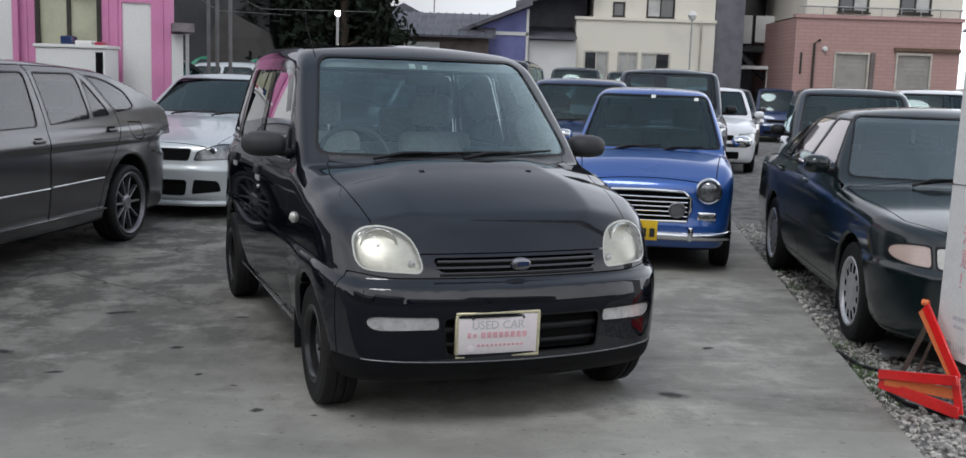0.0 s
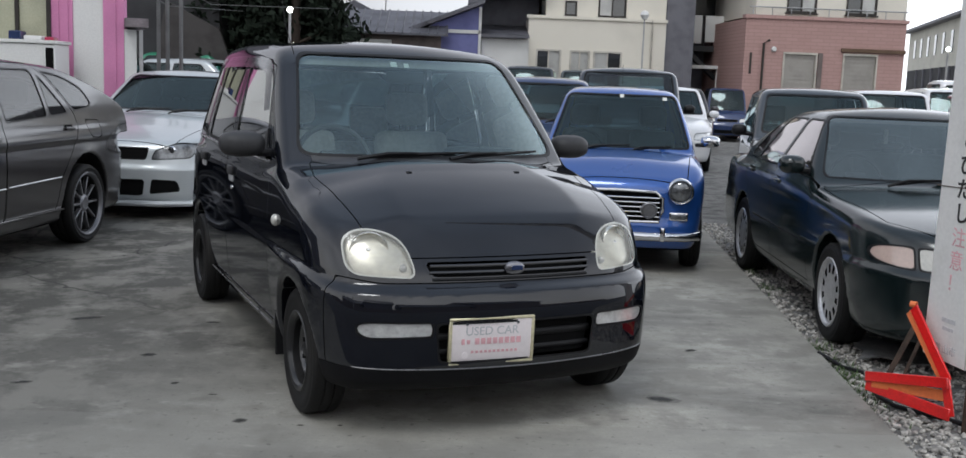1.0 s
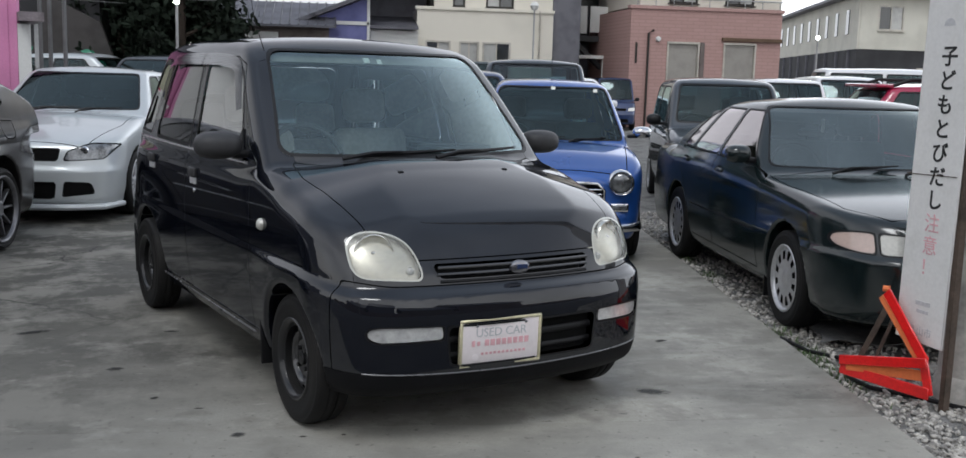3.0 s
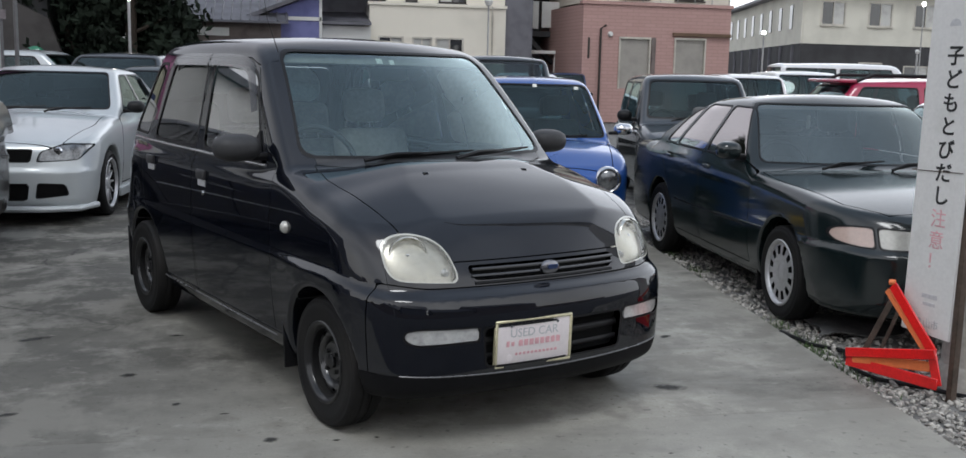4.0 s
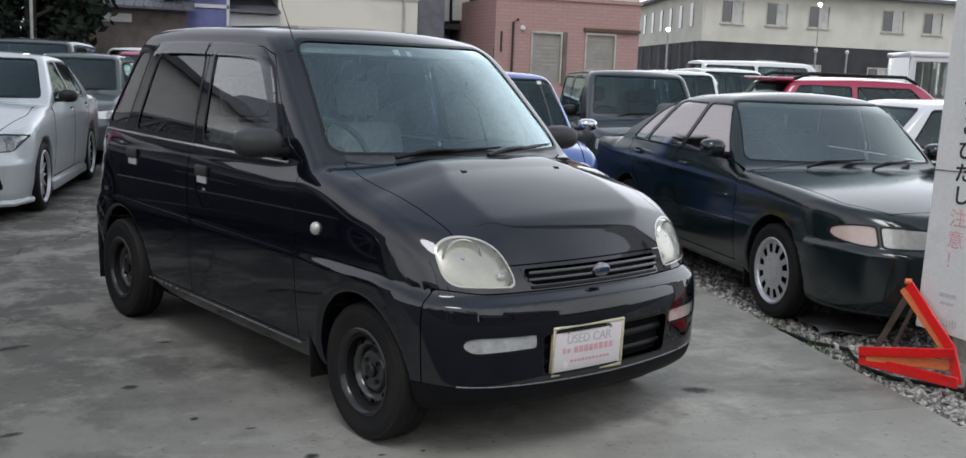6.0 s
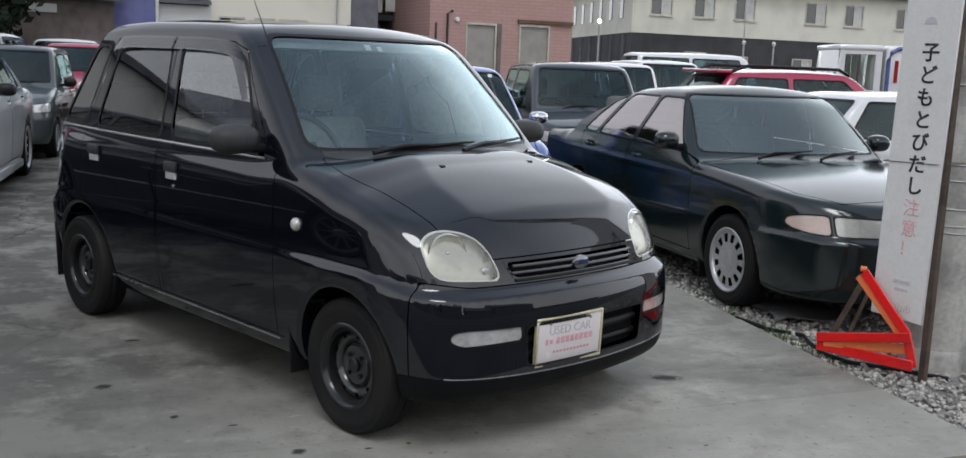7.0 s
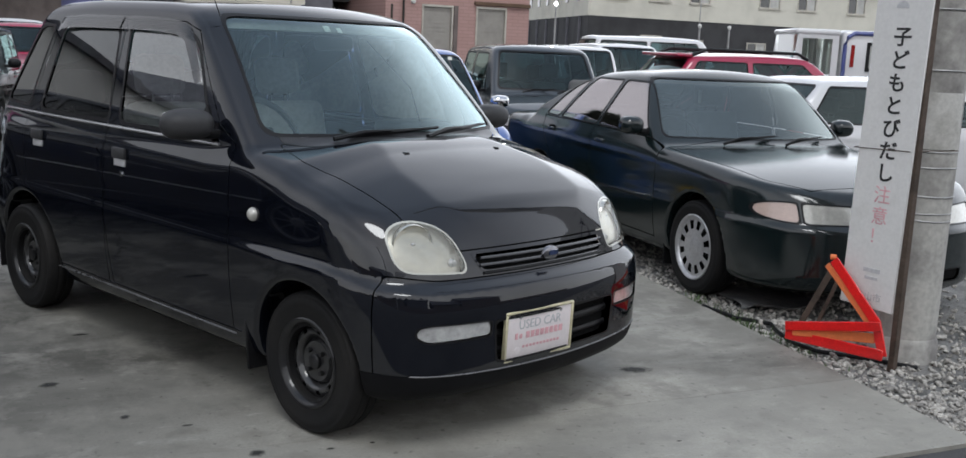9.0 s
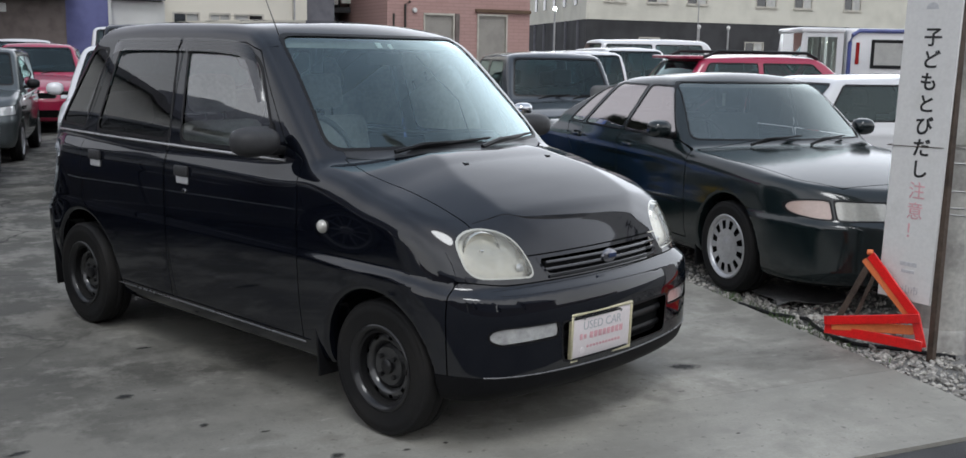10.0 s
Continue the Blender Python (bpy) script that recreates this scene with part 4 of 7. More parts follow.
def main_car(m):
    car = thing("hatchback", "black five-door kei hatchback with black steel wheels on worn concrete", "car", m)
    S = KEI
    sh = Shell(S, 0.0138, car, M)
    blk = M["black_paint"]
    # windscreen and rear window
    scr = [(-0.642, 1.030), (0.642, 1.030), (0.532, 1.492), (-0.532, 1.492)]
    sh.pane("windscreen", lambda x, y, z: np.maximum(rounded(x, z, scr, 0.06), y - 1.75), M["screen"], 0.012, 0.004, "clear windscreen with a sticker")
    rear = [(-0.56, 1.03), (0.56, 1.03), (0.49, 1.43), (-0.49, 1.43)]
    sh.pane("rear_window", lambda x, y, z: np.maximum(rounded(x, z, rear, 0.06), 2.4 - y), M["glass_dark"], 0.02)
    # side windows
    fw = [(1.145, 1.000), (1.875, 1.000), (1.930, 1.432), (1.50, 1.432), (1.36, 1.385)]
    rw = [(1.95, 1.000), (2.68, 1.000), (2.555, 1.432), (2.005, 1.432)]
    qw = [(2.80, 1.012), (3.12, 1.018), (2.83, 1.418), (2.655, 1.418)]
    side = lambda poly, k: (lambda x, y, z: np.maximum(rounded(y, z, poly, k), 0.35 - np.abs(x)))
    sh.pane("front_door_window", side(fw, 0.05), M["side_glass"], 0.016)
    sh.pane("rear_door_window", side(rw, 0.05), M["privacy"], 0.016)
    sh.pane("quarter_window", side(qw, 0.04), M["privacy"], 0.014)
    # lamps
    hl = [(0.405, 0.630), (0.53, 0.632), (0.618, 0.640), (0.645, 0.665), (0.655, 0.72), (0.647, 0.77), (0.615, 0.798), (0.56, 0.811), (0.505, 0.806), (0.450, 0.784), (0.414, 0.742), (0.398, 0.69), (0.394, 0.65)]
    lamp_d = lambda x, y, z: np.maximum(rounded(np.abs(x), z, hl, 0.02), y - 0.45)
    lamps = sh.pane("headlight", lamp_d, M["lens"], 0.006, 0.0, "hazy clear headlight", "lamp_bezel", M["hazed"])
    fog = [(0.350, 0.418), (0.60, 0.412), (0.634, 0.436), (0.632, 0.468), (0.605, 0.481), (0.350, 0.479)]
    sh.pane("turn_lamp", lambda x, y, z: np.maximum(rounded(np.abs(x), z, fog, 0.015), y - 0.19), M["turn_lens"], 0.006, 0.006, "clear turn lamp in the bumper")
    # grille opening and lower intake
    gr = [(-0.340, 0.628), (0.340, 0.628), (0.372, 0.698), (-0.372, 0.698)]
    sh.pane("grille_opening", lambda x, y, z: np.maximum(rounded(x, z, gr, 0.02), y - 0.4), M["dark"], 0.008, 0.03, "", "grille_frame", blk)
    it = [(-0.33, 0.315), (0.33, 0.315), (0.345, 0.475), (-0.345, 0.475)]
    sh.pane("intake", lambda x, y, z: np.maximum(rounded(x, z, it, 0.025), y - 0.4), M["dark"], 0.008, 0.034)
    # doors, bonnet, fuel flap, lower bumper
    fd = [(0.985, 0.285), (1.935, 0.285), (1.965, 0.60), (1.965, 1.449), (1.50, 1.449), (1.385, 1.415), (1.115, 1.06), (1.0, 1.0), (0.985, 0.85)]
    rd = [(1.975, 0.285), (2.48, 0.285), (2.50, 0.45), (2.62, 0.58), (2.76, 0.64), (2.79, 0.98), (2.60, 1.449), (1.975, 1.449)]
    fo = lambda poly: (lambda x, y, z: np.maximum(outline(y, z, poly), 0.3 - np.abs(x)))
    sh.panel("front_door", fo(fd), blk)
    sh.panel("rear_door", fo(rd), blk)
    rear_edge = [(x, 0.65 + 0.66 * x * x) for x in np.linspace(-0.595, 0.595, 15)]
    hood = rear_edge + [(0.625, 0.70), (0.605, 0.56), (0.60, 0.44), (0.58, 0.30), (0.55, 0.12), (0.47, -0.05), (-0.47, -0.05), (-0.55, 0.12), (-0.58, 0.30), (-0.60, 0.44), (-0.605, 0.56), (-0.625, 0.70)]
    sh.panel("bonnet", lambda x, y, z: np.maximum(outline(x, y, hood), 0.704 - z), blk)
    sh.panel("cowl", lambda x, y, z: np.maximum(np.maximum(0.655 + 0.66 * x * x - y, y - 1.05), np.maximum(np.abs(x) - 0.585, 0.96 - z)), M["cowl_plastic"], 0.001, "satin dark plastic cowl")
    sh.panel("bumper_valance", lambda x, y, z: np.maximum(z - 0.288 - 0.03 * x * x, y - 0.26), M["valance"], 0.001)
    sh.panel("front_bumper", lambda x, y, z: np.maximum(z - 0.615 - 0.02 * step(np.abs(x), 0.5, 0.7), y - 0.19 + 0 * x), blk)
    sh.panel("rear_bumper", lambda x, y, z: np.maximum(z - 0.60, 3.10 - y), blk)
    sh.done(blk)
    sh.lining()
    # lamp insides
    for s in (-1, 1):
        sides = [q for q in lamps if (q.data.vertices[0].co.x > 0) == (s > 0)]
        host = sides[0] if sides else car
        V, F = skin(lambda x, y, z: np.maximum(sh.f(x, y, z) + 0.03, rounded(np.abs(x), z, hl, 0.02) - 0.005) + np.maximum(0, y - 0.4) + np.maximum(0, -x * s + 0.2), (-0.8, -0.05, 0.55), (0.8, 0.5, 0.95), 0.0105)
        skin_part("lamp_reflector", (V, F), sh.f, M["reflector"], host)
        ny = nose_y(sh.f, 0.55, 0.725)
        bowl = lathe([(0.030, 0.016), (0.026, 0.030), (0.018, 0.045), (0.008, 0.058), (-0.002, 0.068), (-0.006, 0.073), (0.0, 0.076), (0.02, 0.076)], 32, "y")
        part("lamp_bowl", bowl, M["bowl"], host, "bright parabolic lamp bowl", m=pose(s * 0.545, ny + 0.045, 0.722, 0, 0, s * 20))
        part("bulb_cap", lathe([(-0.02, 0.0), (-0.016, 0.012), (0.0, 0.017), (0.03, 0.015)], 18, "y"), M["chrome"], host, m=pose(s * 0.545, ny + 0.052, 0.722, 0, 0, s * 20))
        part("indicator", lathe([(-0.012, 0.0), (-0.008, 0.012), (0.006, 0.016)], 16, "y"), M["clear_lamp"], host, m=pose(s * 0.435, nose_y(sh.f, 0.435, 0.665) + 0.022, 0.665))
    # grille bars and badge
    for z in (0.652, 0.678):
        part("grille_bar", tube([(x, 0.034 + 0.2 * x * x, z) for x in np.linspace(-0.345, 0.345, 13)], 0.0065, 8), blk, car)
    part("grille_edge", tube([(x, 0.024 + 0.2 * x * x, 0.627) for x in np.linspace(-0.335, 0.335, 13)], 0.006, 8), M["trim"], car)
    bd = lathe([(-0.010, 0.0), (-0.009, 0.03), (-0.004, 0.042), (0.006, 0.045), (0.01, 0.0)], 32, "y")
    for v in bd.verts:
        v.co.z *= 0.62
    badge = part("badge", bd, M["badge_metal"], car, "chrome oval badge", m=pose(0, 0.026, 0.664))
    part("badge_face", box(-0.018, 0.03, -0.0125, -0.010, -0.006, 0.012, 0.001, 1), M["navy_paint"], badge)
    for z, r in ((0.352, 0.017), (0.412, 0.020)):
        part("intake_bar", tube([(x, 0.000 + 0.2 * x * x, z) for x in np.linspace(-0.335, 0.335, 13)], r, 10), M["trim"], car)
    part("bumper_seam", tube([(x, nose_y(sh.f, abs(x), 0.290 + 0.03 * abs(x) ** 2) - 0.001, 0.290 + 0.03 * abs(x) ** 2) for x in np.linspace(-0.64, 0.64, 41)], 0.0032, 6), M["mould"], car)
    for s in (-1, 1):
        # window moulding, its bright colour standing for sky on the doors' top edge
        part("belt_moulding", tube([(s * (side_x(sh.f, y, 0.988) + 0.001), y, 0.988) for y in np.linspace(1.10, 3.16, 30)], 0.0075, 8), M["belt_glint"], car)
    # plate with its lettering
    p = plate(car, pose(-0.115, -0.026, 0.398, 2, 0, -3.5), 0.330, 0.165, M["white_plate"], M["brass"], "dealer_plate")
    p["label"] = "white used-car dealer plate in a gold frame"
    words("USED CAR", 0.047, M["ink_grey"], p, pose(0.0, -0.0125, 0.038, 90, 0, 0))
    for k in range(8):
        part("lettering", box(-0.070 + k * 0.0245, -0.052 + k * 0.0245, -0.0135, -0.0122, -0.013, 0.011), M["ink_pink"], p)
    for k in range(11):
        part("lettering", box(-0.085 + k * 0.018, -0.074 + k * 0.018, -0.0135, -0.0122, -0.047, -0.038), M["ink_red"], p)
    part("lettering", box(-0.125, -0.112, -0.0135, -0.0122, -0.012, 0.010), M["ink_pink"], p)
    part("lettering", box(-0.103, -0.090, -0.0135, -0.0122, -0.010, 0.006), M["ink_pink"], p)
    part("plate_seal", lathe([(-0.002, 0.0), (-0.001, 0.014), (0.001, 0.014)], 16, "y"), M["white_plate"], p, m=pose(-0.11, -0.013, -0.055))
    part("plate_bolt", lathe([(-0.003, 0.0), (-0.002, 0.006), (0.001, 0.007)], 10, "y"), M["chrome"], p, m=pose(-0.105, -0.013, 0.068))
    part("plate_bolt", lathe([(-0.003, 0.0), (-0.002, 0.006), (0.001, 0.007)], 10, "y"), M["chrome"], p, m=pose(0.105, -0.013, 0.068))
    # wheels
    for s in (-1, 1):
        wheel(car, s * 0.738, 0.522, 0.260, 0.150, 0.152, "steel", M["steel_black"])
        wheel(car, s * 0.757, 2.80, 0.262, 0.150, 0.152, "steel", M["steel_black"])
        part("mud_flap", box(-0.09, 0.09, -0.006, 0.006, 0.0, 0.30, 0.004, 1), M["trim"], car, m=pose(s * 0.65, 0.875, 0.150, -6, 0, 0))
        part("mud_flap", box(-0.09, 0.09, -0.006, 0.006, 0.0, 0.30, 0.004, 1), M["trim"], car, m=pose(s * 0.64, 3.16, 0.145, -6, 0, 0))
        # sill strip, window strip, marker, handles
        part("sill_strip", box(s * 0.736 - 0.004, s * 0.736 + 0.004, 0.96, 2.46, 0.270, 0.277, 0.002, 1), M["mould"], car)
        part("marker_lamp", lathe([(0.0, 0.026), (0.010, 0.025), (0.018, 0.017), (0.022, 0.006), (0.022, 0.0)], 24), M["lamp_dull"], car, "clear round side marker", m=pose(s * 0.756, 0.822, 0.760) @ Matrix.Diagonal((s, 1, 1, 1)))
        for y, z in ((1.815, 0.862), (2.615, 0.872)):
            h = part("door_handle", box(-0.004, 0.016, -0.055, 0.055, -0.004, 0.046, 0.010, 2), M["plastic"], car, m=pose(s * 0.754, y, z) @ Matrix.Diagonal((s, 1, 1, 1)))
            part("handle_cup", box(-0.002, 0.006, -0.046, 0.048, -0.036, -0.003, 0.006, 2), M["cup"], h, "bright silver handle recess")
        part("key_lock", lathe([(0.0, 0.012), (0.006, 0.011), (0.008, 0.0)], 14), M["chrome"], car, m=pose(s * 0.756, 1.80, 0.795) @ Matrix.Diagonal((s, 1, 1, 1)))
        door_mirror(car, s * 0.70, 1.13, 1.065, M["plastic"], (0.205, 0.108, 0.118), 0.035)
        part("mirror_sail", prism([(1.125, 0.0), (1.285, 0.0), (1.215, 0.14)], -0.004, 0.004, "x"), M["trim"], car, m=pose(s * 0.731, 0, 0.995, 0, -s * 13, 0))
        # smoked rain visors over the windows
        for path in ([(1.29, 1.215), (1.37, 1.335), (1.43, 1.412), (1.53, 1.450), (1.66, 1.462), (1.82, 1.466), (1.97, 1.466)],
                     [(1.985, 1.466), (2.18, 1.466), (2.38, 1.464), (2.54, 1.456), (2.60, 1.44)]):
            vb = bmesh.new()
            rows = []
            ease = curve([(float(k), q[0]) for k, q in enumerate(path)]), curve([(float(k), q[1]) for k, q in enumerate(path)])
            n = 24
            for k in range(n + 1):
                u = (len(path) - 1) * k / n
                y, z = float(ease[0](np.array(u))), float(ease[1](np.array(u)))
                y2, z2 = float(ease[0](np.array(min(u + 0.02, len(path) - 1)))), float(ease[1](np.array(min(u + 0.02, len(path) - 1))))
                y1, z1 = float(ease[0](np.array(max(u - 0.02, 0)))), float(ease[1](np.array(max(u - 0.02, 0))))
                d = Vector((y2 - y1, z2 - z1)).normalized()
                wide = 0.058 if path[0][0] > 1.9 else 0.018 + 0.040 * min(1.0, k / n * 1.8)
                row = []
                for q in range(4):
                    yy, zz = y + d.y * wide * (1 - q / 3), z - d.x * wide * (1 - q / 3)
                    wx = side_x(sh.f, yy, min(zz, 1.44))
                    row.append(vb.verts.new((s * (wx + 0.003 + 0.020 * (1 - (q / 3) ** 1.5)), yy, zz)))
                rows.append(row)
            for u, v in zip(rows, rows[1:]):
                for q in range(3):
                    vb.faces.new((u[q], u[q + 1], v[q + 1], v[q]))
            part("rain_visor", vb, M["visor"], car, "smoked rain visor")
    # screen wash nozzles, wipers, sticker, aerial, roof strips
    for x in (-0.255, 0.25):
        part("washer_nozzle", box(-0.013, 0.013, -0.012, 0.014, -0.004, 0.010, 0.004, 1), M["trim"], car, m=pose(x, 0.553, 0.984))
    wiper(car, (-0.405, 0.80, 1.026), (0.135, 0.785, 1.054), 0.014)
    wiper(car, (-0.01, 0.690, 1.034), (0.50, 0.86, 1.056), 0.014)
    part("inspection_sticker", box(-0.016, 0.016, -0.001, 0.001, -0.016, 0.016, 0.0004, 1), M["white_sticker"], car, m=pose(-0.085, 1.262, 1.446, -42, 0, 0))
    part("inspection_sticker", box(-0.012, 0.012, -0.001, 0.001, -0.014, 0.014, 0.0004, 1), M["white_sticker"], car, m=pose(-0.02, 1.258, 1.442, -42, 0, 0))
    part("aerial", tube([(-0.55, 1.36, 1.475), (-0.585, 1.40, 1.62), (-0.60, 1.43, 1.80)], [0.0025, 0.0015, 0.0010], 6), M["trim"], car)
    # inside
    part("dashboard", box(-0.60, 0.60, 0.95, 1.30, 0.72, 0.985, 0.06, 3), M["dash"], car)
    part("instrument_hood", box(0.18, 0.52, 1.06, 1.26, 0.97, 1.055, 0.03, 3), M["dash"], car)
    steering_wheel(car, -0.34, 1.36, 0.97)
    seat(car, -0.34, 1.78, 0.52, M["fabric_light"], 0.46, 0.47)
    seat(car, 0.34, 1.78, 0.52, M["fabric_light"], 0.46, 0.47)
    seat(car, 0.0, 2.55, 0.46, M["fabric"], 1.16, 0.42, True)
    part("rear_view_mirror", box(-0.10, 0.10, -0.015, 0.015, -0.03, 0.03, 0.012, 2), M["dash"], car, m=pose(0.0, 1.32, 1.385))
    part("wiring", tube([(0.30, 1.05, 1.02), (0.31, 1.15, 1.2), (0.16, 1.28, 1.40)], 0.003, 5), M["trim"], car)
    return car


CAR_AT = pose(0.219, 3.918, 0, 0, 0, 23)
main_car(CAR_AT)

# ---- buildings ----
M["pink_metal"] = mat("pink_siding", (0.62, 0.23, 0.42), 0.55, var=0.06, scale=1.5, bump=0.002, bump_scale=20)
def brick_siding(name, a, b_, joint):
    """Courses of brick-patterned siding, seen from far off."""
    m = mat(name, a, 0.85, var=0.05)
    nt = m.node_tree
    tc, sp, cb, br = (nt.nodes.new("ShaderNode" + k) for k in ("TexCoord", "SeparateXYZ", "CombineXYZ", "TexBrick"))
    nt.links.new(tc.outputs["Object"], sp.inputs[0])
    nt.links.new(sp.outputs[0], cb.inputs[0])
    nt.links.new(sp.outputs[2], cb.inputs[1])
    nt.links.new(cb.outputs[0], br.inputs["Vector"])
    for k, c in (("Color1", a), ("Color2", b_), ("Mortar", joint)):
        br.inputs[k].default_value = (*c, 1)
    br.inputs["Scale"].default_value, br.inputs["Mortar Size"].default_value = 1.0, 0.010
    br.inputs["Brick Width"].default_value, br.inputs["Row Height"].default_value = 0.36, 0.10
    nt.links.new(br.outputs[0], nt.nodes["Principled BSDF"].inputs["Base Color"])
    return m


M["pink_brick"] = brick_siding("pink_brick_siding", (0.44, 0.275, 0.25), (0.41, 0.255, 0.23), (0.35, 0.22, 0.20))
M["cream_wall"] = mat("cream_render", (0.74, 0.70, 0.61), 0.9, var=0.05, scale=0.6, bump=0.003)
M["cream_siding"] = mat("cream_siding", (0.66, 0.64, 0.56), 0.85, var=0.06, scale=0.8, bump=0.002)
M["dark_siding"] = mat("dark_siding", (0.045, 0.045, 0.048), 0.8, var=0.12, scale=1.0)
M["grey_wall"] = mat("grey_wall", (0.16, 0.16, 0.18), 0.85, var=0.08)
M["violet_wall"] = mat("violet_wall", (0.16, 0.17, 0.36), 0.85, var=0.08)
M["brown_wall"] = mat("brown_wall", (0.17, 0.14, 0.13), 0.9, var=0.12)
M["roof_tin"] = mat("grey_roof_metal", (0.14, 0.14, 0.16), 0.5, 0.3, var=0.12, scale=2)
M["white_wall"] = mat("white_wall", (0.70, 0.70, 0.68), 0.8, var=0.05, scale=1)
M["shutter"] = mat("shutter_grey", (0.33, 0.31, 0.28), 0.6, var=0.06)
M["alu"] = mat("window_frame_aluminium", (0.55, 0.52, 0.46), 0.4, 0.5)
M["alu_dark"] = mat("window_frame_dark", (0.04, 0.035, 0.03), 0.45, 0.3)
M["window_dark"] = mat("window_pane_dark", (0.03, 0.035, 0.04), 0.08, coat=1.0, var=0.2, scale=1.0)
M["window_pale"] = mat("curtained_pane", (0.45, 0.45, 0.43), 0.25, coat=1.0, var=0.1, scale=3)
M["window_frost"] = mat("frosted_pane", (0.46, 0.46, 0.33), 0.5, coat=0.5, var=0.1, scale=2)
M["timber"] = mat("brown_timber", (0.13, 0.08, 0.05), 0.8)
M["lamp_glow"] = mat("lamp_glow", (1.0, 0.96, 0.86), 0.5, emit=30.0)
M["old_steel"] = mat("old_painted_steel", (0.16, 0.165, 0.165), 0.7, 0.2, var=0.1)
M["galv"] = mat("galvanised_steel", (0.42, 0.42, 0.42), 0.5, 0.7)


def wall_bm(x0, x1, z0, z1, y0, y1, holes=()):
    """A wall between two depths, with openings (x0, x1, z0, z1) right through it."""
    bm = bmesh.new()
    xs = sorted({x0, x1, *(v for h in holes for v in h[:2])})
    zs = sorted({z0, z1, *(v for h in holes for v in h[2:])})
    for a, b_ in zip(xs, xs[1:]):
        for c, d in zip(zs, zs[1:]):
            mx, mz = (a + b_) / 2, (c + d) / 2
            if not any(h[0] < mx < h[1] and h[2] < mz < h[3] for h in holes):
                add_box(bm, a, b_, y0, y1, c, d)
    bmesh.ops.remove_doubles(bm, verts=bm.verts, dist=1e-4)
    seen = {}
    for f in list(bm.faces):
        k = tuple(round(c, 3) for c in f.calc_center_median())
        seen.setdefault(k, []).append(f)
    dead = [f for fs in seen.values() if len(fs) > 1 for f in fs]
    bmesh.ops.delete(bm, geom=dead, context="FACES")
    return bm


def window(parent, x0, x1, z0, z1, y, frame_mat="alu", panes=2, pane_mats=("window_dark",), depth=0.06, sill=True, name="window"):
    """A window set into an opening whose outer face is at y (the street side is -y)."""
    w = new(name)
    w.parent = parent
    w.empty_display_size = 0.1
    t = 0.05
    part("frame", wall_bm(x0, x1, z0, z1, y - 0.02, y + depth, [(x0 + t, x1 - t, z0 + t, z1 - t)]), M[frame_mat], w, smooth=False)
    step_x = (x1 - x0 - 2 * t) / panes
    for k in range(panes):
        a = x0 + t + k * step_x
        part("pane", box(a, a + step_x, y + 0.02 + 0.012 * (k % 2), y + 0.026 + 0.012 * (k % 2), z0 + t, z1 - t), M[pane_mats[k % len(pane_mats)]], w, smooth=False)
        if k:
            part("mullion", box(a - 0.02, a + 0.02, y - 0.005, y + 0.045, z0 + t, z1 - t), M[frame_mat], w, smooth=False)
    if sill:
        part("sill", box(x0 - 0.04, x1 + 0.04, y - 0.07, y + 0.02, z0 - 0.04, z0), M[frame_mat], w, smooth=False)
    return w


def building(name, label, m, wall_mat, x0, x1, depth, z1, holes=(), side_mat=None, category="building"):
    b_ = thing(name, label, category, m, kind="")
    part("front_wall", wall_bm(x0, x1, 0, z1, 0, 0.2, holes), M[wall_mat], b_, smooth=False)
    part("back_wall", box(x0, x1, depth - 0.2, depth, 0, z1), M[wall_mat], b_, smooth=False)
    for a in (x0, x1 - 0.2):
        part("side_wall", box(a, a + 0.2, 0.202, depth - 0.202, 0, z1), M[side_mat or wall_mat], b_, smooth=False)
    return b_


# pink brick-sided house, its ground floor shuttered
pk = building("house", "two-storey house with pink brick siding below and cream above", pose(0, 29.5, 0), "pink_brick", 8.03, 12.6, 6, 3.40,
              [(9.14, 10.12, 1.0, 2.50), (10.85, 11.85, 0.1, 2.52)])
for x0, x1, z0, z1, nm in ((9.14, 10.12, 1.0, 2.50, "window_shutter"), (10.85, 11.85, 0.1, 2.52, "door_shutter")):
    s_ = part(nm, box(x0 + 0.05, x1 - 0.05, 0.05, 0.09, z0, z1 - 0.05), M["shutter"], pk, smooth=False)
    part("shutter_frame", wall_bm(x0, x1, z0, z1, -0.03, 0.05, [(x0 + 0.05, x1 - 0.05, z0 - 0.01, z1 - 0.06)]), M["alu"], pk, smooth=False)
    for k in range(int((z1 - z0) / 0.12)):
        part("shutter_slat", box(x0 + 0.055, x1 - 0.055, 0.040, 0.05, z0 + k * 0.12 + 0.01, z0 + k * 0.12 + 0.10), M["shutter"], s_, smooth=False)
part("shutter_box", box(10.14, 10.26, -0.06, 0.0, 0.95, 2.50), M["brown_wall"], pk, smooth=False)
part("porch_lintel", box(10.78, 12.6, -0.10, -0.003, 2.56, 2.66), M["timber"], pk, smooth=False)
part("floor_band", box(7.98, 12.65, -0.05, 0.25, 3.402, 3.50), M["pink_brick"], pk, smooth=False)
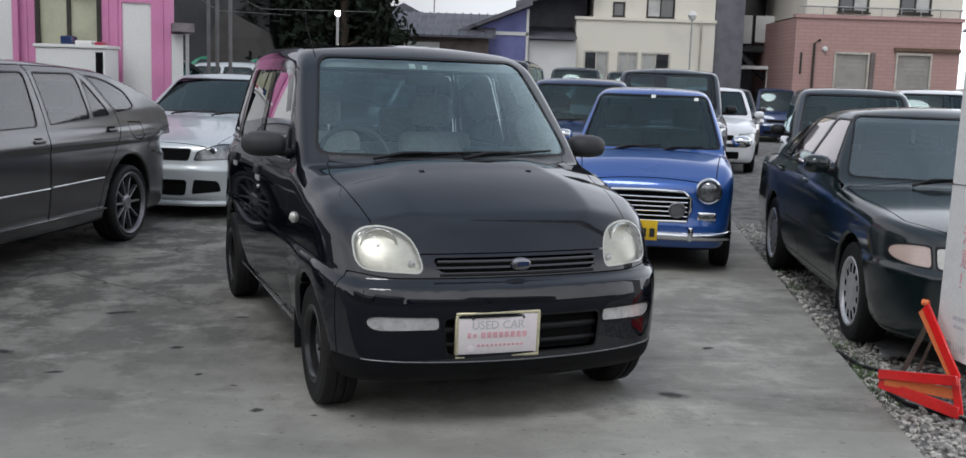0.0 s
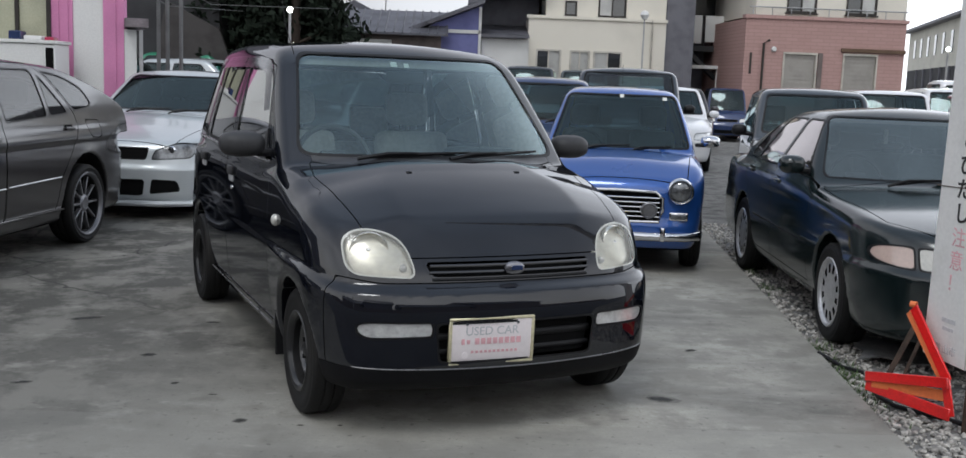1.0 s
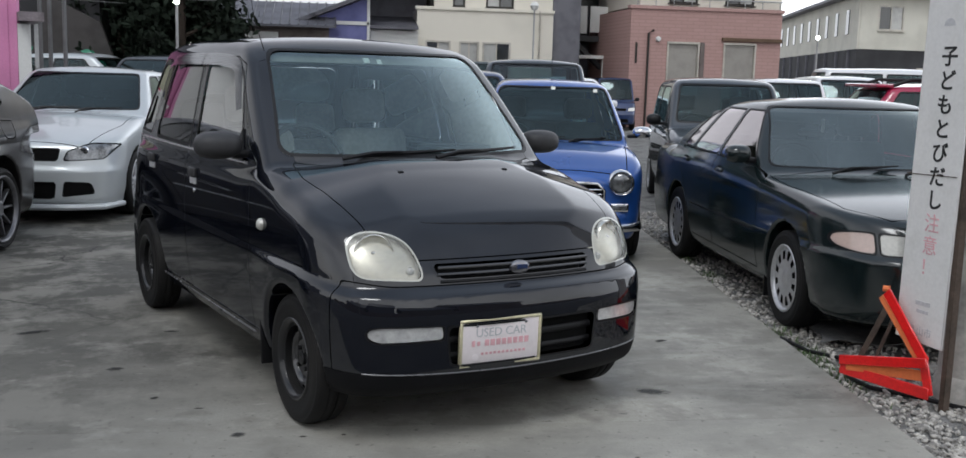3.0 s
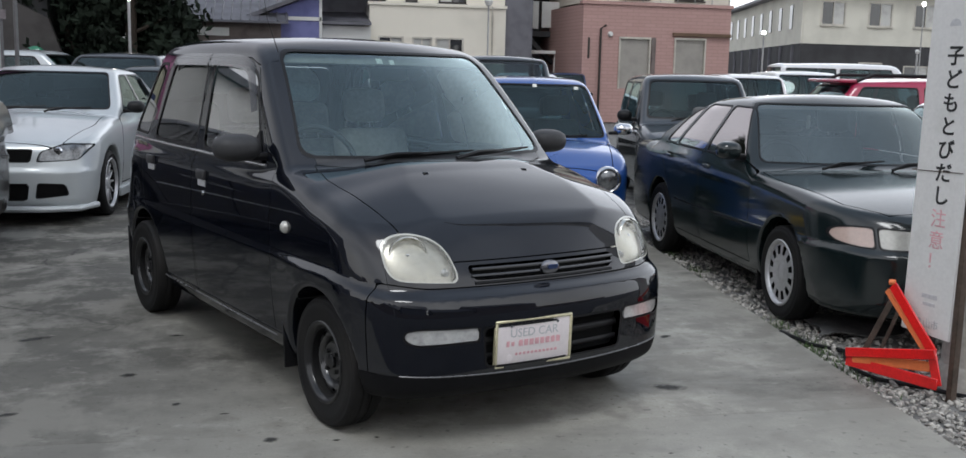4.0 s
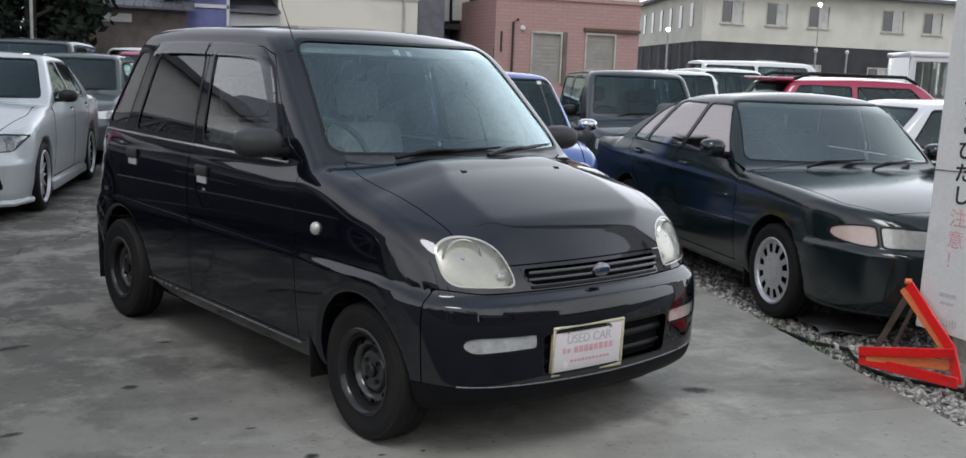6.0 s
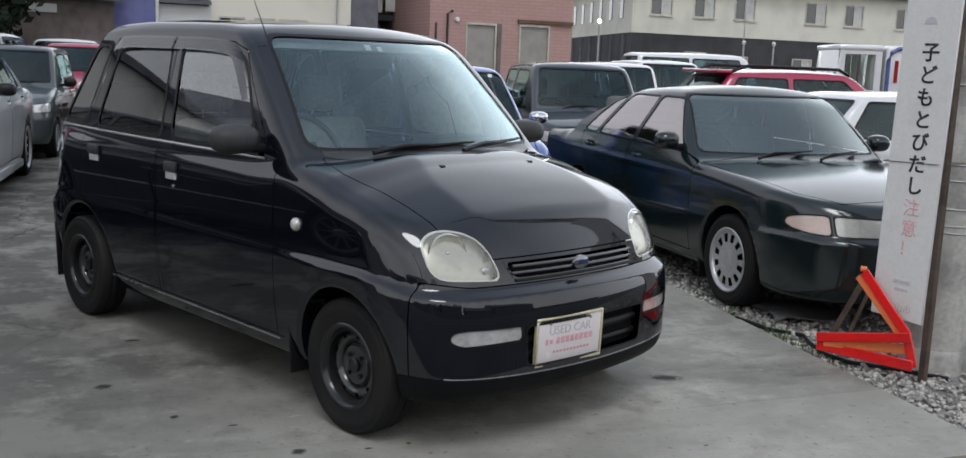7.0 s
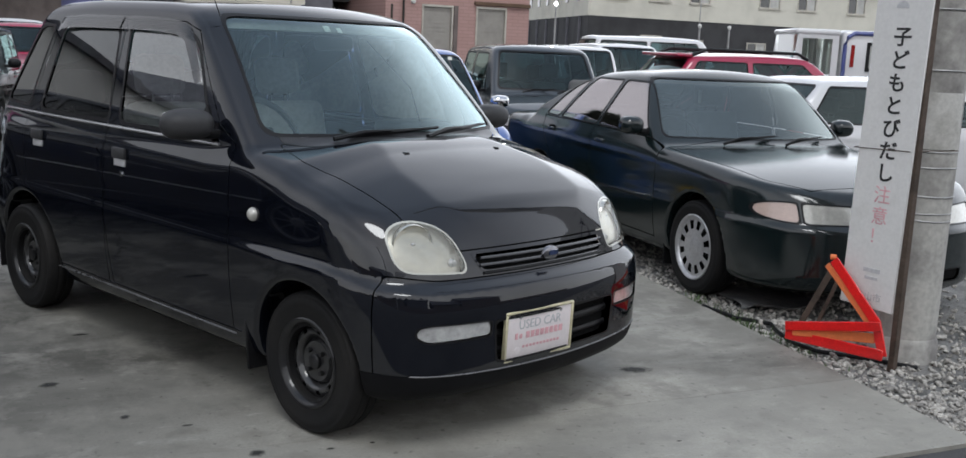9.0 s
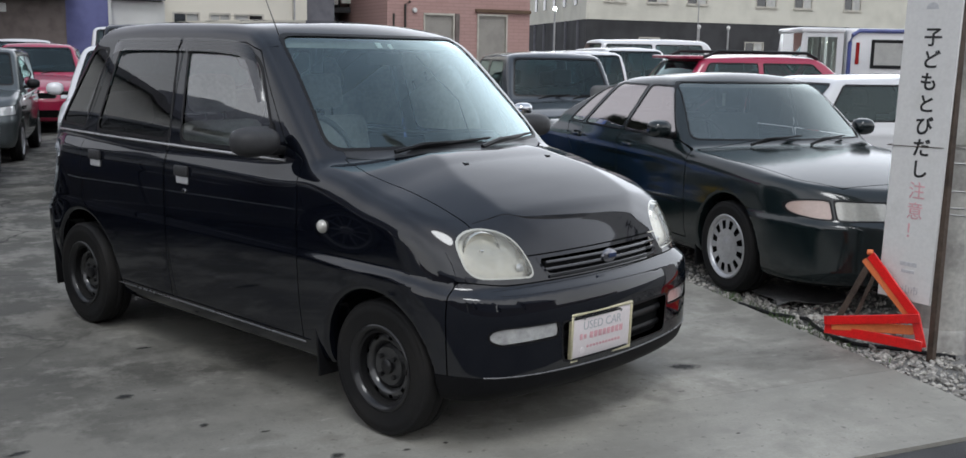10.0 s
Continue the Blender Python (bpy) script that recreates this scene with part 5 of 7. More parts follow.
part("upper_wall", wall_bm(8.3, 12.6, 3.502, 6.2, 0.1, 0.3, [(9.17, 10.02, 3.60, 4.7), (10.86, 11.74, 3.60, 4.7)]), M["cream_wall"], pk, smooth=False)
part("upper_body", box(8.3, 12.6, 0.303, 6, 3.502, 6.2), M["cream_wall"], pk, smooth=False)
for a, b2 in ((9.17, 10.02), (10.86, 11.74)):
    window(pk, a, b2, 3.60, 4.7, 0.1, "alu_dark", 2, ("window_dark", "window_pale"))
part("handrail", tube([(8.1, -0.02, 3.72), (12.6, -0.02, 3.72)], 0.02, 6), M["galv"], pk)
for x in np.linspace(8.2, 12.5, 9):
    part("rail_post", tube([(x, -0.02, 3.50), (x, -0.02, 3.72)], 0.012, 6), M["galv"], pk)
part("drain_pipe", tube([(8.56, -0.05, 0), (8.56, -0.05, 2.72), (8.70, -0.05, 2.80), (8.72, 0.1, 2.82)], 0.035, 8), M["alu_dark"], pk)
part("porch_lamp", lathe([(-0.10, 0.0), (-0.09, 0.06), (-0.02, 0.08), (0, 0.05)], 14, "y"), M["white_wall"], pk, m=pose(8.86, 0, 2.56))
part("vent_slot", box(8.19, 8.25, -0.02, 0.0, 1.85, 2.45), M["alu_dark"], pk, smooth=False)
part("roof", prism([(7.9, 6.2), (13.0, 6.2), (10.4, 7.6)], -0.4, 6.4), M["roof_tin"], pk, smooth=False)

# cream rendered house
cr = building("house", "cream rendered two-storey house with dark-framed windows", pose(0, 31, 0), "cream_wall", 2.0, 6.07, 7, 3.25,
              [(2.25, 3.0, 1.2, 2.36), (3.25, 3.85, 1.2, 2.36), (3.95, 4.8, 1.2, 2.36)])
for a, b2, pm in ((2.25, 3.0, ("window_dark", "window_pale")), (3.25, 3.85, ("window_pale",)), (3.95, 4.8, ("window_pale", "window_dark"))):
    window(cr, a, b2, 1.2, 2.36, 0.0, "alu", 2, pm)
part("parapet", box(1.95, 6.1, -0.05, 0.3, 3.252, 3.34), M["cream_wall"], cr, smooth=False)
part("upper_wall", wall_bm(2.5, 6.07, 3.342, 6.4, 0.15, 0.35, [(3.06, 3.42, 3.27 + 0.08, 3.8), (4.05, 4.88, 3.35, 3.95)]), M["cream_wall"], cr, smooth=False)
part("upper_body", box(2.5, 6.07, 0.353, 7, 3.342, 6.4), M["cream_wall"], cr, smooth=False)
window(cr, 3.06, 3.42, 3.36, 3.8, 0.15, "alu_dark", 1)
window(cr, 4.05, 4.88, 3.36, 3.95, 0.15, "alu_dark", 2, ("window_pale", "window_dark"))
part("roof", box(2.2, 6.4, -0.2, 7.2, 6.402, 6.6), M["roof_tin"], cr, smooth=False)
part("drain_pipe", tube([(5.65, -0.05, 0), (5.65, -0.05, 3.3)], 0.025, 6), M["alu"], cr)

# dark grey house with a balcony of washing
dk = thing("house", "dark grey house with a balcony hung with pale bedding", "building", pose(0, 32.2, 0))
part("side_wall", box(6.1, 6.95, -1.0, 5.0, 0, 7.0), M["grey_wall"], dk, smooth=False)
part("rear_wall", box(6.952, 9.6, 2.2, 5.0, 0, 7.0), M["grey_wall"], dk, smooth=False)
part("balcony_floor", box(6.955, 9.2, 0.9, 2.195, 2.55, 2.72), M["dark_siding"], dk, smooth=False)
part("balcony_rail", tube([(6.97, 0.95, 3.62), (9.2, 0.95, 3.62)], 0.03, 6), M["alu_dark"], dk)
for x in np.linspace(7.1, 9.15, 8):
    part("rail_post", tube([(x, 0.95, 2.72), (x, 0.95, 3.62)], 0.018, 6), M["alu_dark"], dk)
part("window_band", box(7.0, 9.5, 2.15, 2.198, 3.75, 4.3), M["window_dark"], dk, smooth=False)
part("eave", box(6.955, 9.5, 0.7, 2.19, 4.55, 4.7), M["roof_tin"], dk, smooth=False)
for a, b2 in ((7.35, 7.62), (7.72, 8.30), (8.42, 8.75)):
    sheet = box(a, b2, 0.88, 0.93, 2.75 + 0.15 * (b2 - a), 3.66, 0.02, 2)
    solid("bedding", sheet, M["white_wall"], "pale bedding hung over the balcony rail to air", "bedding", pose(0, 32.2, 0), "washing on the balcony")
part("stair", prism([(6.96, 2.6), (7.0, 2.75), (8.1, 1.75), (8.1, 1.6)], 0.5, 0.85), M["dark_siding"], dk, smooth=False)
part("porch_roof", box(6.96, 8.2, 0.2, 0.9, 2.0, 2.1), M["white_wall"], dk, smooth=False)
part("porch_post", tube([(8.05, 0.3, 0), (8.05, 0.3, 2.0)], 0.05, 6), M["white_wall"], dk)

# low house with a ribbed metal roof
lh = thing("house", "low brown house under a ribbed grey metal roof", "building", pose(-2.3, 30, 0))
part("wall", box(-1.55, 1.75, 0, 4, 0, 2.70), M["brown_wall"], lh, smooth=False)
part("gable", prism([(1.755, 2.70), (1.755, 2.705), (1.2, 3.05)], 0.0, 0.1), M["brown_wall"], lh, smooth=False)
part("roof", prism([(0.0, 2.62), (2.1, 3.35), (4.2, 2.62), (4.2, 2.56), (2.1, 3.28), (0.0, 2.56)], -1.85, 1.95, "x"), M["roof_tin"], lh, m=pose(0, -0.35, 0), smooth=False)
for x in np.linspace(-1.8, 1.9, 16):
    part("roof_rib", tube([(x, -0.36, 2.63), (x, 1.75, 3.37)], 0.025, 4), M["roof_tin"], lh)
part("eave_board", box(-0.75, 0.35, -0.06, -0.005, 2.2, 2.42), M["white_wall"], lh, smooth=False)
part("aerial_mast", tube([(0.05, 1.6, 3.2), (0.05, 1.6, 4.5)], 0.02, 5), M["galv"], lh)
for z, w in ((4.42, 0.5), (4.2, 0.35)):
    part("aerial_bar", tube([(0.05 - w, 1.6, z), (0.05 + w, 1.6, z)], 0.012, 4), M["galv"], lh)

vi = thing("house", "violet-painted gable house with a white band", "building", pose(0, 30.4, 0))
part("wall", prism([(-1.6, 0), (0.6, 0), (0.6, 3.50), (-1.6, 2.60)], 0, 5), M["violet_wall"], vi, smooth=False)
part("band", box(-1.0, 0.58, -0.03, -0.003, 2.70, 2.80), M["white_wall"], vi, smooth=False)
part("corner_board", box(0.52, 0.6, -0.03, -0.003, 0, 3.46), M["white_wall"], vi, smooth=False)
part("roof", prism([(-1.7, 2.58), (0.68, 3.56), (0.68, 3.68), (-1.7, 2.70)], -0.3, 5.2), M["roof_tin"], vi, smooth=False)
gr = thing("house", "grey-walled annex with a dark lean-to roof", "building", pose(0, 30.9, 0))
part("wall", box(0.62, 2.0, -0.3, 4, 0, 2.6), M["white_wall"], gr, smooth=False)
part("lean_to_roof", prism([(-0.5, 2.62), (1.6, 3.0), (1.6, 3.08), (-0.5, 2.70)], 0.60, 2.0, "x"), M["roof_tin"], gr, smooth=False)
part("upper_wall", box(0.62, 2.4, 1.62, 5, 2.62, 5.2), M["grey_wall"], gr, smooth=False)
part("upper_roof", prism([(0.2, 3.55), (2.6, 4.3), (2.6, 4.45), (0.2, 3.70)], -0.2, 5), M["roof_tin"], gr, smooth=False)
bg_h = thing("house", "distant tiled house roof beyond the lot", "building", pose(-3.9, 36, 0))
part("wall", box(-1.0, 1.6, 0, 5, 0, 3.1), M["white_wall"], bg_h, smooth=False)
part("roof", prism([(-1.3, 3.1), (1.9, 3.1), (0.3, 3.9)], -0.3, 5.3), M["roof_tin"], bg_h, smooth=False)

# long flats, cream above and dark below
ap_at = pose(20.6, 40, 0, 0, 0, 0)
ap = thing("apartment_block", "long two-storey block of flats, cream above and charcoal below", "building", ap_at)
front_w = [(0.75, 1.85), (2.9, 4.0), (5.0, 6.1), (8.8, 10.0), (11.0, 12.1), (14, 15.1)]
part("lower_wall", wall_bm(0, 24, 0, 2.85, 0, 0.25, [(2.6, 3.7, 0.9, 2.15), (4.7, 5.9, 0.9, 2.05), (8.3, 9.4, 0.4, 2.05)]), M["dark_siding"], ap, smooth=False)
part("upper_wall", wall_bm(0, 24, 2.852, 5.0, -0.03, 0.25, [(a, b2, 3.62, 4.6) for a, b2 in front_w]), M["cream_siding"], ap, smooth=False)
for a, b2 in front_w:
    window(ap, a, b2, 3.62, 4.6, -0.03, "alu", 2, ("window_dark", "window_pale"))
for a, b2, c, d in ((2.6, 3.7, 0.9, 2.15), (4.7, 5.9, 0.9, 2.05), (8.3, 9.4, 0.4, 2.05)):
    window(ap, a, b2, c, d, 0.0, "alu", 2, ("window_dark", "window_pale"))
part("body", prism([(0.08, 0.253), (24, 0.253), (24, 9), (2.55, 9)], 0, 5.0, "z"), M["cream_siding"], ap, smooth=False)
part("side_lower", box(-0.06, 0.0, 0.0, 22, 0, 2.85), M["dark_siding"], ap, m=pose(0, 0, 0, 0, 0, -15.5), smooth=False)
part("side_upper", box(-0.08, 0.0, -0.02, 22, 2.852, 5.0), M["cream_siding"], ap, m=pose(0, 0, 0, 0, 0, -15.5), smooth=False)
for k in range(9):
    y = 1.6 + k * 2.2
    window_part = part("side_window", box(-0.12, -0.082, y, y + 0.55, 3.5, 4.5), M["window_dark"], ap, m=pose(0, 0, 0, 0, 0, -15.5), smooth=False)
for k in range(8):
    y = 1.2 + k * 2.4
    part("side_post", box(-0.16, -0.062, y, y + 0.12, 0, 2.85), M["grey_wall"], ap, m=pose(0, 0, 0, 0, 0, -15.5), smooth=False)
part("roof", prism([(-0.5, -0.5), (24.5, -0.5), (24.5, 9.5), (2.2, 9.5)], 5.002, 5.15, "z"), M["roof_tin"], ap, smooth=False)
part("side_roof", box(-0.5, 0.3, -0.5, 22, 5.01, 5.14), M["roof_tin"], ap, m=pose(0, 0, 0, 0, 0, -15.5), smooth=False)

# pink site office
of = thing("site_office", "pink metal-sided site office with a white door and aluminium window", "building", pose(0, 12.4, 0))
part("front_wall", wall_bm(-11, -3.96, 0, 2.9, 0, 0.12, [(-5.60, -4.80, 1.05, 2.28), (-4.555, -4.20, 0.05, 2.17)]), M["pink_metal"], of, smooth=False)
part("side_wall", box(-0.12, 0.0, 0.122, 5, 0, 2.9), M["pink_metal"], of, m=pose(-3.96, 0, 0, 0, 0, 20), smooth=False)
part("roof", prism([(-11.2, -0.2), (-3.8, -0.2), (-5.8, 5.2), (-11.2, 5.2)], 2.902, 3.05, "z"), M["roof_tin"], of, smooth=False)
for x in np.arange(-10.9, -3.97, 0.11):
    if not (-5.66 < x < -4.76 or -4.60 < x < -4.16):
        part("siding_rib", box(x, x + 0.03, -0.012, -0.001, 0, 2.9), M["pink_metal"], of, smooth=False)
window(of, -5.60, -4.80, 1.05, 2.28, 0.0, "alu_dark", 2, ("window_frost",))
d_ = part("door", box(-4.555, -4.20, 0.02, 0.06, 0.05, 2.17), M["white_wall"], of, "white flush door", smooth=False)
part("door_handle", box(-4.53, -4.47, -0.03, 0.018, 0.98, 1.01, 0.005, 1), M["alu_dark"], d_)
part("white_panel", box(-11, -5.86, -0.05, -0.013, 0, 2.9), M["white_wall"], of, smooth=False)
part("panel_edge", box(-5.86, -5.79, -0.06, -0.013, 0, 2.9), M["pink_metal"], of, smooth=False)
M["canopy_paint"] = mat("weathered_canopy_paint", (0.20, 0.17, 0.18), 0.6, var=0.2, scale=5)
part("annex_canopy", box(0.005, 0.26, -0.25, 1.0, 1.84, 1.94), M["canopy_paint"], of, m=pose(-3.96, 0, 0, 0, 0, 20), smooth=False)
part("annex_wall", box(0.005, 0.14, 0.0, 1.0, 0, 1.815), M["white_wall"], of, m=pose(-3.96, 0, 0, 0, 0, 20), smooth=False)
part("annex_post", box(0.16, 0.20, -0.2, -0.16, 0, 1.815), M["galv"], of, m=pose(-3.96, 0, 0, 0, 0, 20), smooth=False)
cab = thing("steel_cabinet", "white steel cabinet with a dark gap, outside the office window", "cabinet", pose(-4.93, 12.0, 0))
part("body", box(-0.40, 0.40, -0.22, 0.22, 0.0, 1.60, 0.01, 1), M["white_wall"], cab)
part("top_board", box(-0.42, 0.42, -0.24, 0.24, 1.602, 1.64, 0.006, 1), M["white_wall"], cab)
part("recess", box(0.30, 0.385, -0.228, -0.2205, 1.15, 1.56), M["dark"], cab)
part("handle", box(0.20, 0.24, -0.25, -0.222, 1.17, 1.20, 0.005, 1), M["alu_dark"], cab)
for k, (x, w_, h_, mt) in enumerate(((-0.10, 0.14, 0.10, "navy_paint"), (0.10, 0.20, 0.05, "white_wall"), (0.28, 0.10, 0.04, "red_paint"))):
    solid("carton", box(-w_ / 2, w_ / 2, -0.08, 0.08, 0, h_, 0.01, 1), M[mt], "small box of odds and ends on the steel cabinet", "box", pose(-4.93 + x, 12.0, 1.641), "clutter on the cabinet")

# street lamps and posts
def lamp_post(x, y, z, label, glow=True, r=0.035, k=0.55):
    p = thing("street_lamp", label, "lamp", pose(x, y, 0), "lamps over the lot")
    part("pole", tube([(0, 0, 0), (0, 0, z - 0.12 * k)], r, 8), M["galv"], p)
    part("lamp_head", lathe([(-0.14 * k, 0.0), (-0.12 * k, 0.08 * k), (0.0, 0.13 * k), (0.10 * k, 0.08 * k), (0.12 * k, 0.0)], 16, "z"), M["lamp_glow"] if glow else M["white_wall"], p, "bright white lamp head" if glow else "", m=pose(0, 0, z))
    return p


lamp_post(-3.64, 22.5, 2.71, "lit lamp on a thin steel post in the lot", True, 0.03, 0.45)
lamp_post(4.709, 27, 3.2, "thin steel lamp post before a cream house", False, 0.022, 0.9)
lamp_post(16.9, 36, 3.05, "lit lamp on a post beside the flats")
lamp_post(22.0, 34, 4.15, "lit lamp on a post before the flats", True, 0.02)
for x, y in ((19.2, 30), (20.4, 30)):
    lamp_post(x, y, 2.35, "short pale lamp post before the flats", False, 0.03)
for x in (-5.42, -5.26, -5.02):
    tagged(part("post", tube([(x, 19, 0), (x, 19, 6)], 0.036, 8), M["old_steel"], None), "grey steel post before dark trees", "post", "posts by the trees")

# ---- the other cars ----
def spec(L, W, H, floor, belt, nose, cowl, roof_f, roof_b, back, deck, wheels, r, tuck=0.16, bow=0.18, corner=0.18, roof_drop=0.03, k_roof=0.08, k_top=0.08, nose_rise=0.62, lip=None, blunt=0.06, crown=0.08, bumper=None):
    """Outlines of a car body. cowl, back: (y, z) where the front and rear screens meet the body."""
    bz = bumper or floor + 0.38
    s = dict(W=W, L=L, H=H, floor=floor, belt=belt, head=H - 0.10, lip=lip,
             front=[(floor - 0.05, 0.12), (floor + 0.03, 0.03), (floor + 0.10, 0.0), (bz - 0.03, 0.0), (bz + 0.03, blunt * 0.5), (nose, blunt + 0.02), (nose + 0.3, blunt + 0.08)],
             rear=[(floor - 0.05, L - 0.10), (floor + 0.1, L), (bz, L), (bz + 0.06, L - 0.05), (belt + 0.1, L - 0.09)],
             side=[(floor - 0.05, W - 0.09), (floor + 0.06, W - 0.045), (floor + 0.2, W - 0.015), (belt - 0.25, W), (belt - 0.05, W - 0.014), (belt + 0.02, W - 0.03), (belt + 0.12, W - 0.06)],
             taper=[(0, -0.05), (L * 0.12, -0.01), (L * 0.25, 0), (L * 0.75, 0), (L, -0.06)],
             top=[(0, nose - 0.03), (0.08, nose), (cowl[0] * 0.5, nose + (cowl[1] - nose) * nose_rise), (cowl[0], cowl[1]), (cowl[0] + 0.35, belt + 0.01), (back[0] - 0.05, max(belt + 0.01, deck - 0.02)), (back[0] + 0.12, deck), (L, deck - 0.03)] if back[0] + 0.15 < L - 0.05 else
                 [(0, nose - 0.03), (0.08, nose), (cowl[0] * 0.5, nose + (cowl[1] - nose) * nose_rise), (cowl[0], cowl[1]), (cowl[0] + 0.35, belt + 0.01), (L, belt + 0.01)],
             screen=[(cowl[1] - 0.2, cowl[0] - 0.2 * (roof_f - cowl[0]) / (H - 0.03 - cowl[1])), (cowl[1], cowl[0]), (H - 0.03, roof_f), (H + 0.1, roof_f + 0.2)],
             back=[(back[1] - 0.2, back[0] + 0.05), (back[1], back[0]), (H - 0.05, roof_b), (H + 0.1, roof_b - 0.15)],
             cabin_side=[(belt - 0.12, W - 0.01), (belt, W - 0.028), (H - 0.08, W - tuck), (H + 0.05, W - tuck - 0.05)],
             cabin_taper=[(cowl[0], -0.03), (roof_f + 0.2, 0), (roof_b - 0.3, 0), (back[0], -0.05)],
             roof=[(roof_f - 0.3, H - roof_drop), ((roof_f * 0.65 + roof_b * 0.35), H), (roof_b, H - roof_drop)] if roof_b - roof_f > 0.2 else [(roof_f - 0.3, H), (roof_b + 0.3, H)],
             arches=[(wheels[0], r, r * 1.16), (wheels[1], r, r * 1.16)],
             bow=bow, corner=corner, k_roof=k_roof, k_top=k_top, crown=crown, bow_screen=0.25, k_pillar=0.05)
    return s


def other_car(name, label, m, S, body_mat, h, screen=None, rear=None, sides=(), heads=(), tails=(), darks=(), doors=(), bonnet=None, wheels=None,
              mirror=None, handles=(), glass_mat="glass_dark", inside=True, wipers=True, rain=None, mould=None, plate_at=None, group="cars parked in the lot", seat_y=None, hand=-1):
    car = thing(name, label, "car", m, group)
    sh = Shell(S, h, car, M)
    B = M[body_mat]
    rim = max(0.008, h * 0.5)
    half = S["L"] / 2
    if screen:
        sh.pane("windscreen", lambda x, y, z: np.maximum(rounded(x, z, screen, 0.05), y - half), M[glass_mat], rim)
    if rear:
        sh.pane("rear_window", lambda x, y, z: np.maximum(rounded(x, z, rear, 0.05), half + 0.2 - y), M["glass_dark"], rim)
    for nm, poly, g in sides:
        sh.pane(nm, lambda x, y, z: np.maximum(rounded(y, z, poly, 0.03), 0.3 - np.abs(x)), M[g], rim)
    for nm, poly, g, ring in heads:
        sh.pane(nm, lambda x, y, z: np.maximum(rounded(np.abs(x), z, poly, 0.02), y - min(S["L"] * 0.12, S["arches"][0][0] - S["arches"][0][2] - 0.03)), M[g], 0.008, 0.002, "", "lamp_bezel", M[ring])
    for nm, poly, g in tails:
        sh.pane(nm, lambda x, y, z: np.maximum(rounded(np.abs(x), z, poly, 0.02), S["L"] - 0.30 - y), M[g], 0.007, 0.001)
    for nm, poly, g in darks:
        sh.pane(nm, lambda x, y, z: np.maximum(rounded(x, z, poly, 0.02), y - 0.25), M[g], 0.008, 0.012)
    for nm, poly in doors:
        sh.panel(nm, lambda x, y, z: np.maximum(outline(y, z, poly), 0.3 - np.abs(x)), B, max(0.0035, h * 0.1))
    if bonnet:
        sh.panel("bonnet", lambda x, y, z: np.maximum(outline(x, y, bonnet), S["belt"] - 0.35 - z), B, max(0.0035, h * 0.1))
    sh.done(B)
    sh.lining(0.07)
    W, belt, H = S["W"], S["belt"], S["H"]
    if wheels:
        yf, yr, r, wd, rr, style, wm, n = wheels
        for s in (-1, 1):
            wheel(car, s * (W - 0.012), yf, r, wd, rr, style, M[wm], 0, n)
            wheel(car, s * (W - 0.012), yr, r, wd, rr, style, M[wm], 0, n)
    if mirror:
        mx, my, mz, mm, size = mirror
        for s in (-1, 1):
            door_mirror(car, s * mx, my, mz, M[mm], size, 0.03)
    for y, z, hm in handles:
        for s in (-1, 1):
            wx = float(curve(S["side"])(np.array(z)))
            hd = part("door_handle", box(-0.004, 0.022, -0.065, 0.065, -0.012, 0.016, 0.009, 2), M[hm], car, m=pose(s * wx, y, z) @ Matrix.Diagonal((s, 1, 1, 1)))
            # flat near-black plate: the shade in the handle's pocket put into colour
            part("handle_recess_shade", box(-0.004, 0.003, -0.05, 0.045, -0.036, 0.03, 0.001, 1), M["dark"], hd)
    if wipers and screen:
        z0 = screen[0][1] - 0.02
        y0 = float(curve(S["screen"])(np.array(z0)))
        wiper(car, (-W * 0.45, y0 - 0.03, z0), (W * 0.12, y0 + 0.05, z0 + 0.045))
        wiper(car, (W * 0.12, y0 - 0.06, z0), (W * 0.62, y0 + 0.10, z0 + 0.04))
    if rain:
        for y0, y1, z in rain:
            for s in (-1, 1):
                wx = float(curve(S["cabin_side"])(np.array(z)))
                part("rain_visor", box(s * wx, s * (wx + 0.02), y0, y1, z - 0.05, z + 0.005, 0.002, 1), M["visor"], car)
    if mould:
        y0, y1, z, mm = mould
        for s in (-1, 1):
            wx = float(curve(S["side"])(np.array(z)))
            part("side_moulding", box(s * wx - 0.003, s * wx + 0.010, y0, y1, z - 0.014, z + 0.014, 0.004, 1), M[mm], car)
    if plate_at:
        x, y, z, pm, w = plate_at
        p = plate(car, pose(x, y, z), w, w * 0.5, M[pm])
        bars = bmesh.new()
        add_box(bars, -w * 0.36, w * 0.36, -0.0135, -0.0122, -w * 0.16, w * 0.05)
        part("lettering", bars, M["ink_black"] if pm == "yellow_plate" else M["ink_grey"], p)
    if inside:
        sy = seat_y or (float(curve(S["screen"])(np.array(H - 0.05))) + 0.42)
        cz = screen[0][1] if screen else belt
        y0 = float(curve(S["screen"])(np.array(cz)))
        part("dashboard", box(-W + 0.14, W - 0.14, y0 + 0.10, y0 + 0.42, belt - 0.28, belt - 0.015, 0.05, 2), M["dash"], car)
        steering_wheel(car, hand * W * 0.47, y0 + 0.50, belt - 0.02, 62, 0.17)
        for s in (-1, 1):
            seat(car, s * W * 0.47, sy, belt - 0.50, M["fabric_dark"], 0.44, 0.54)
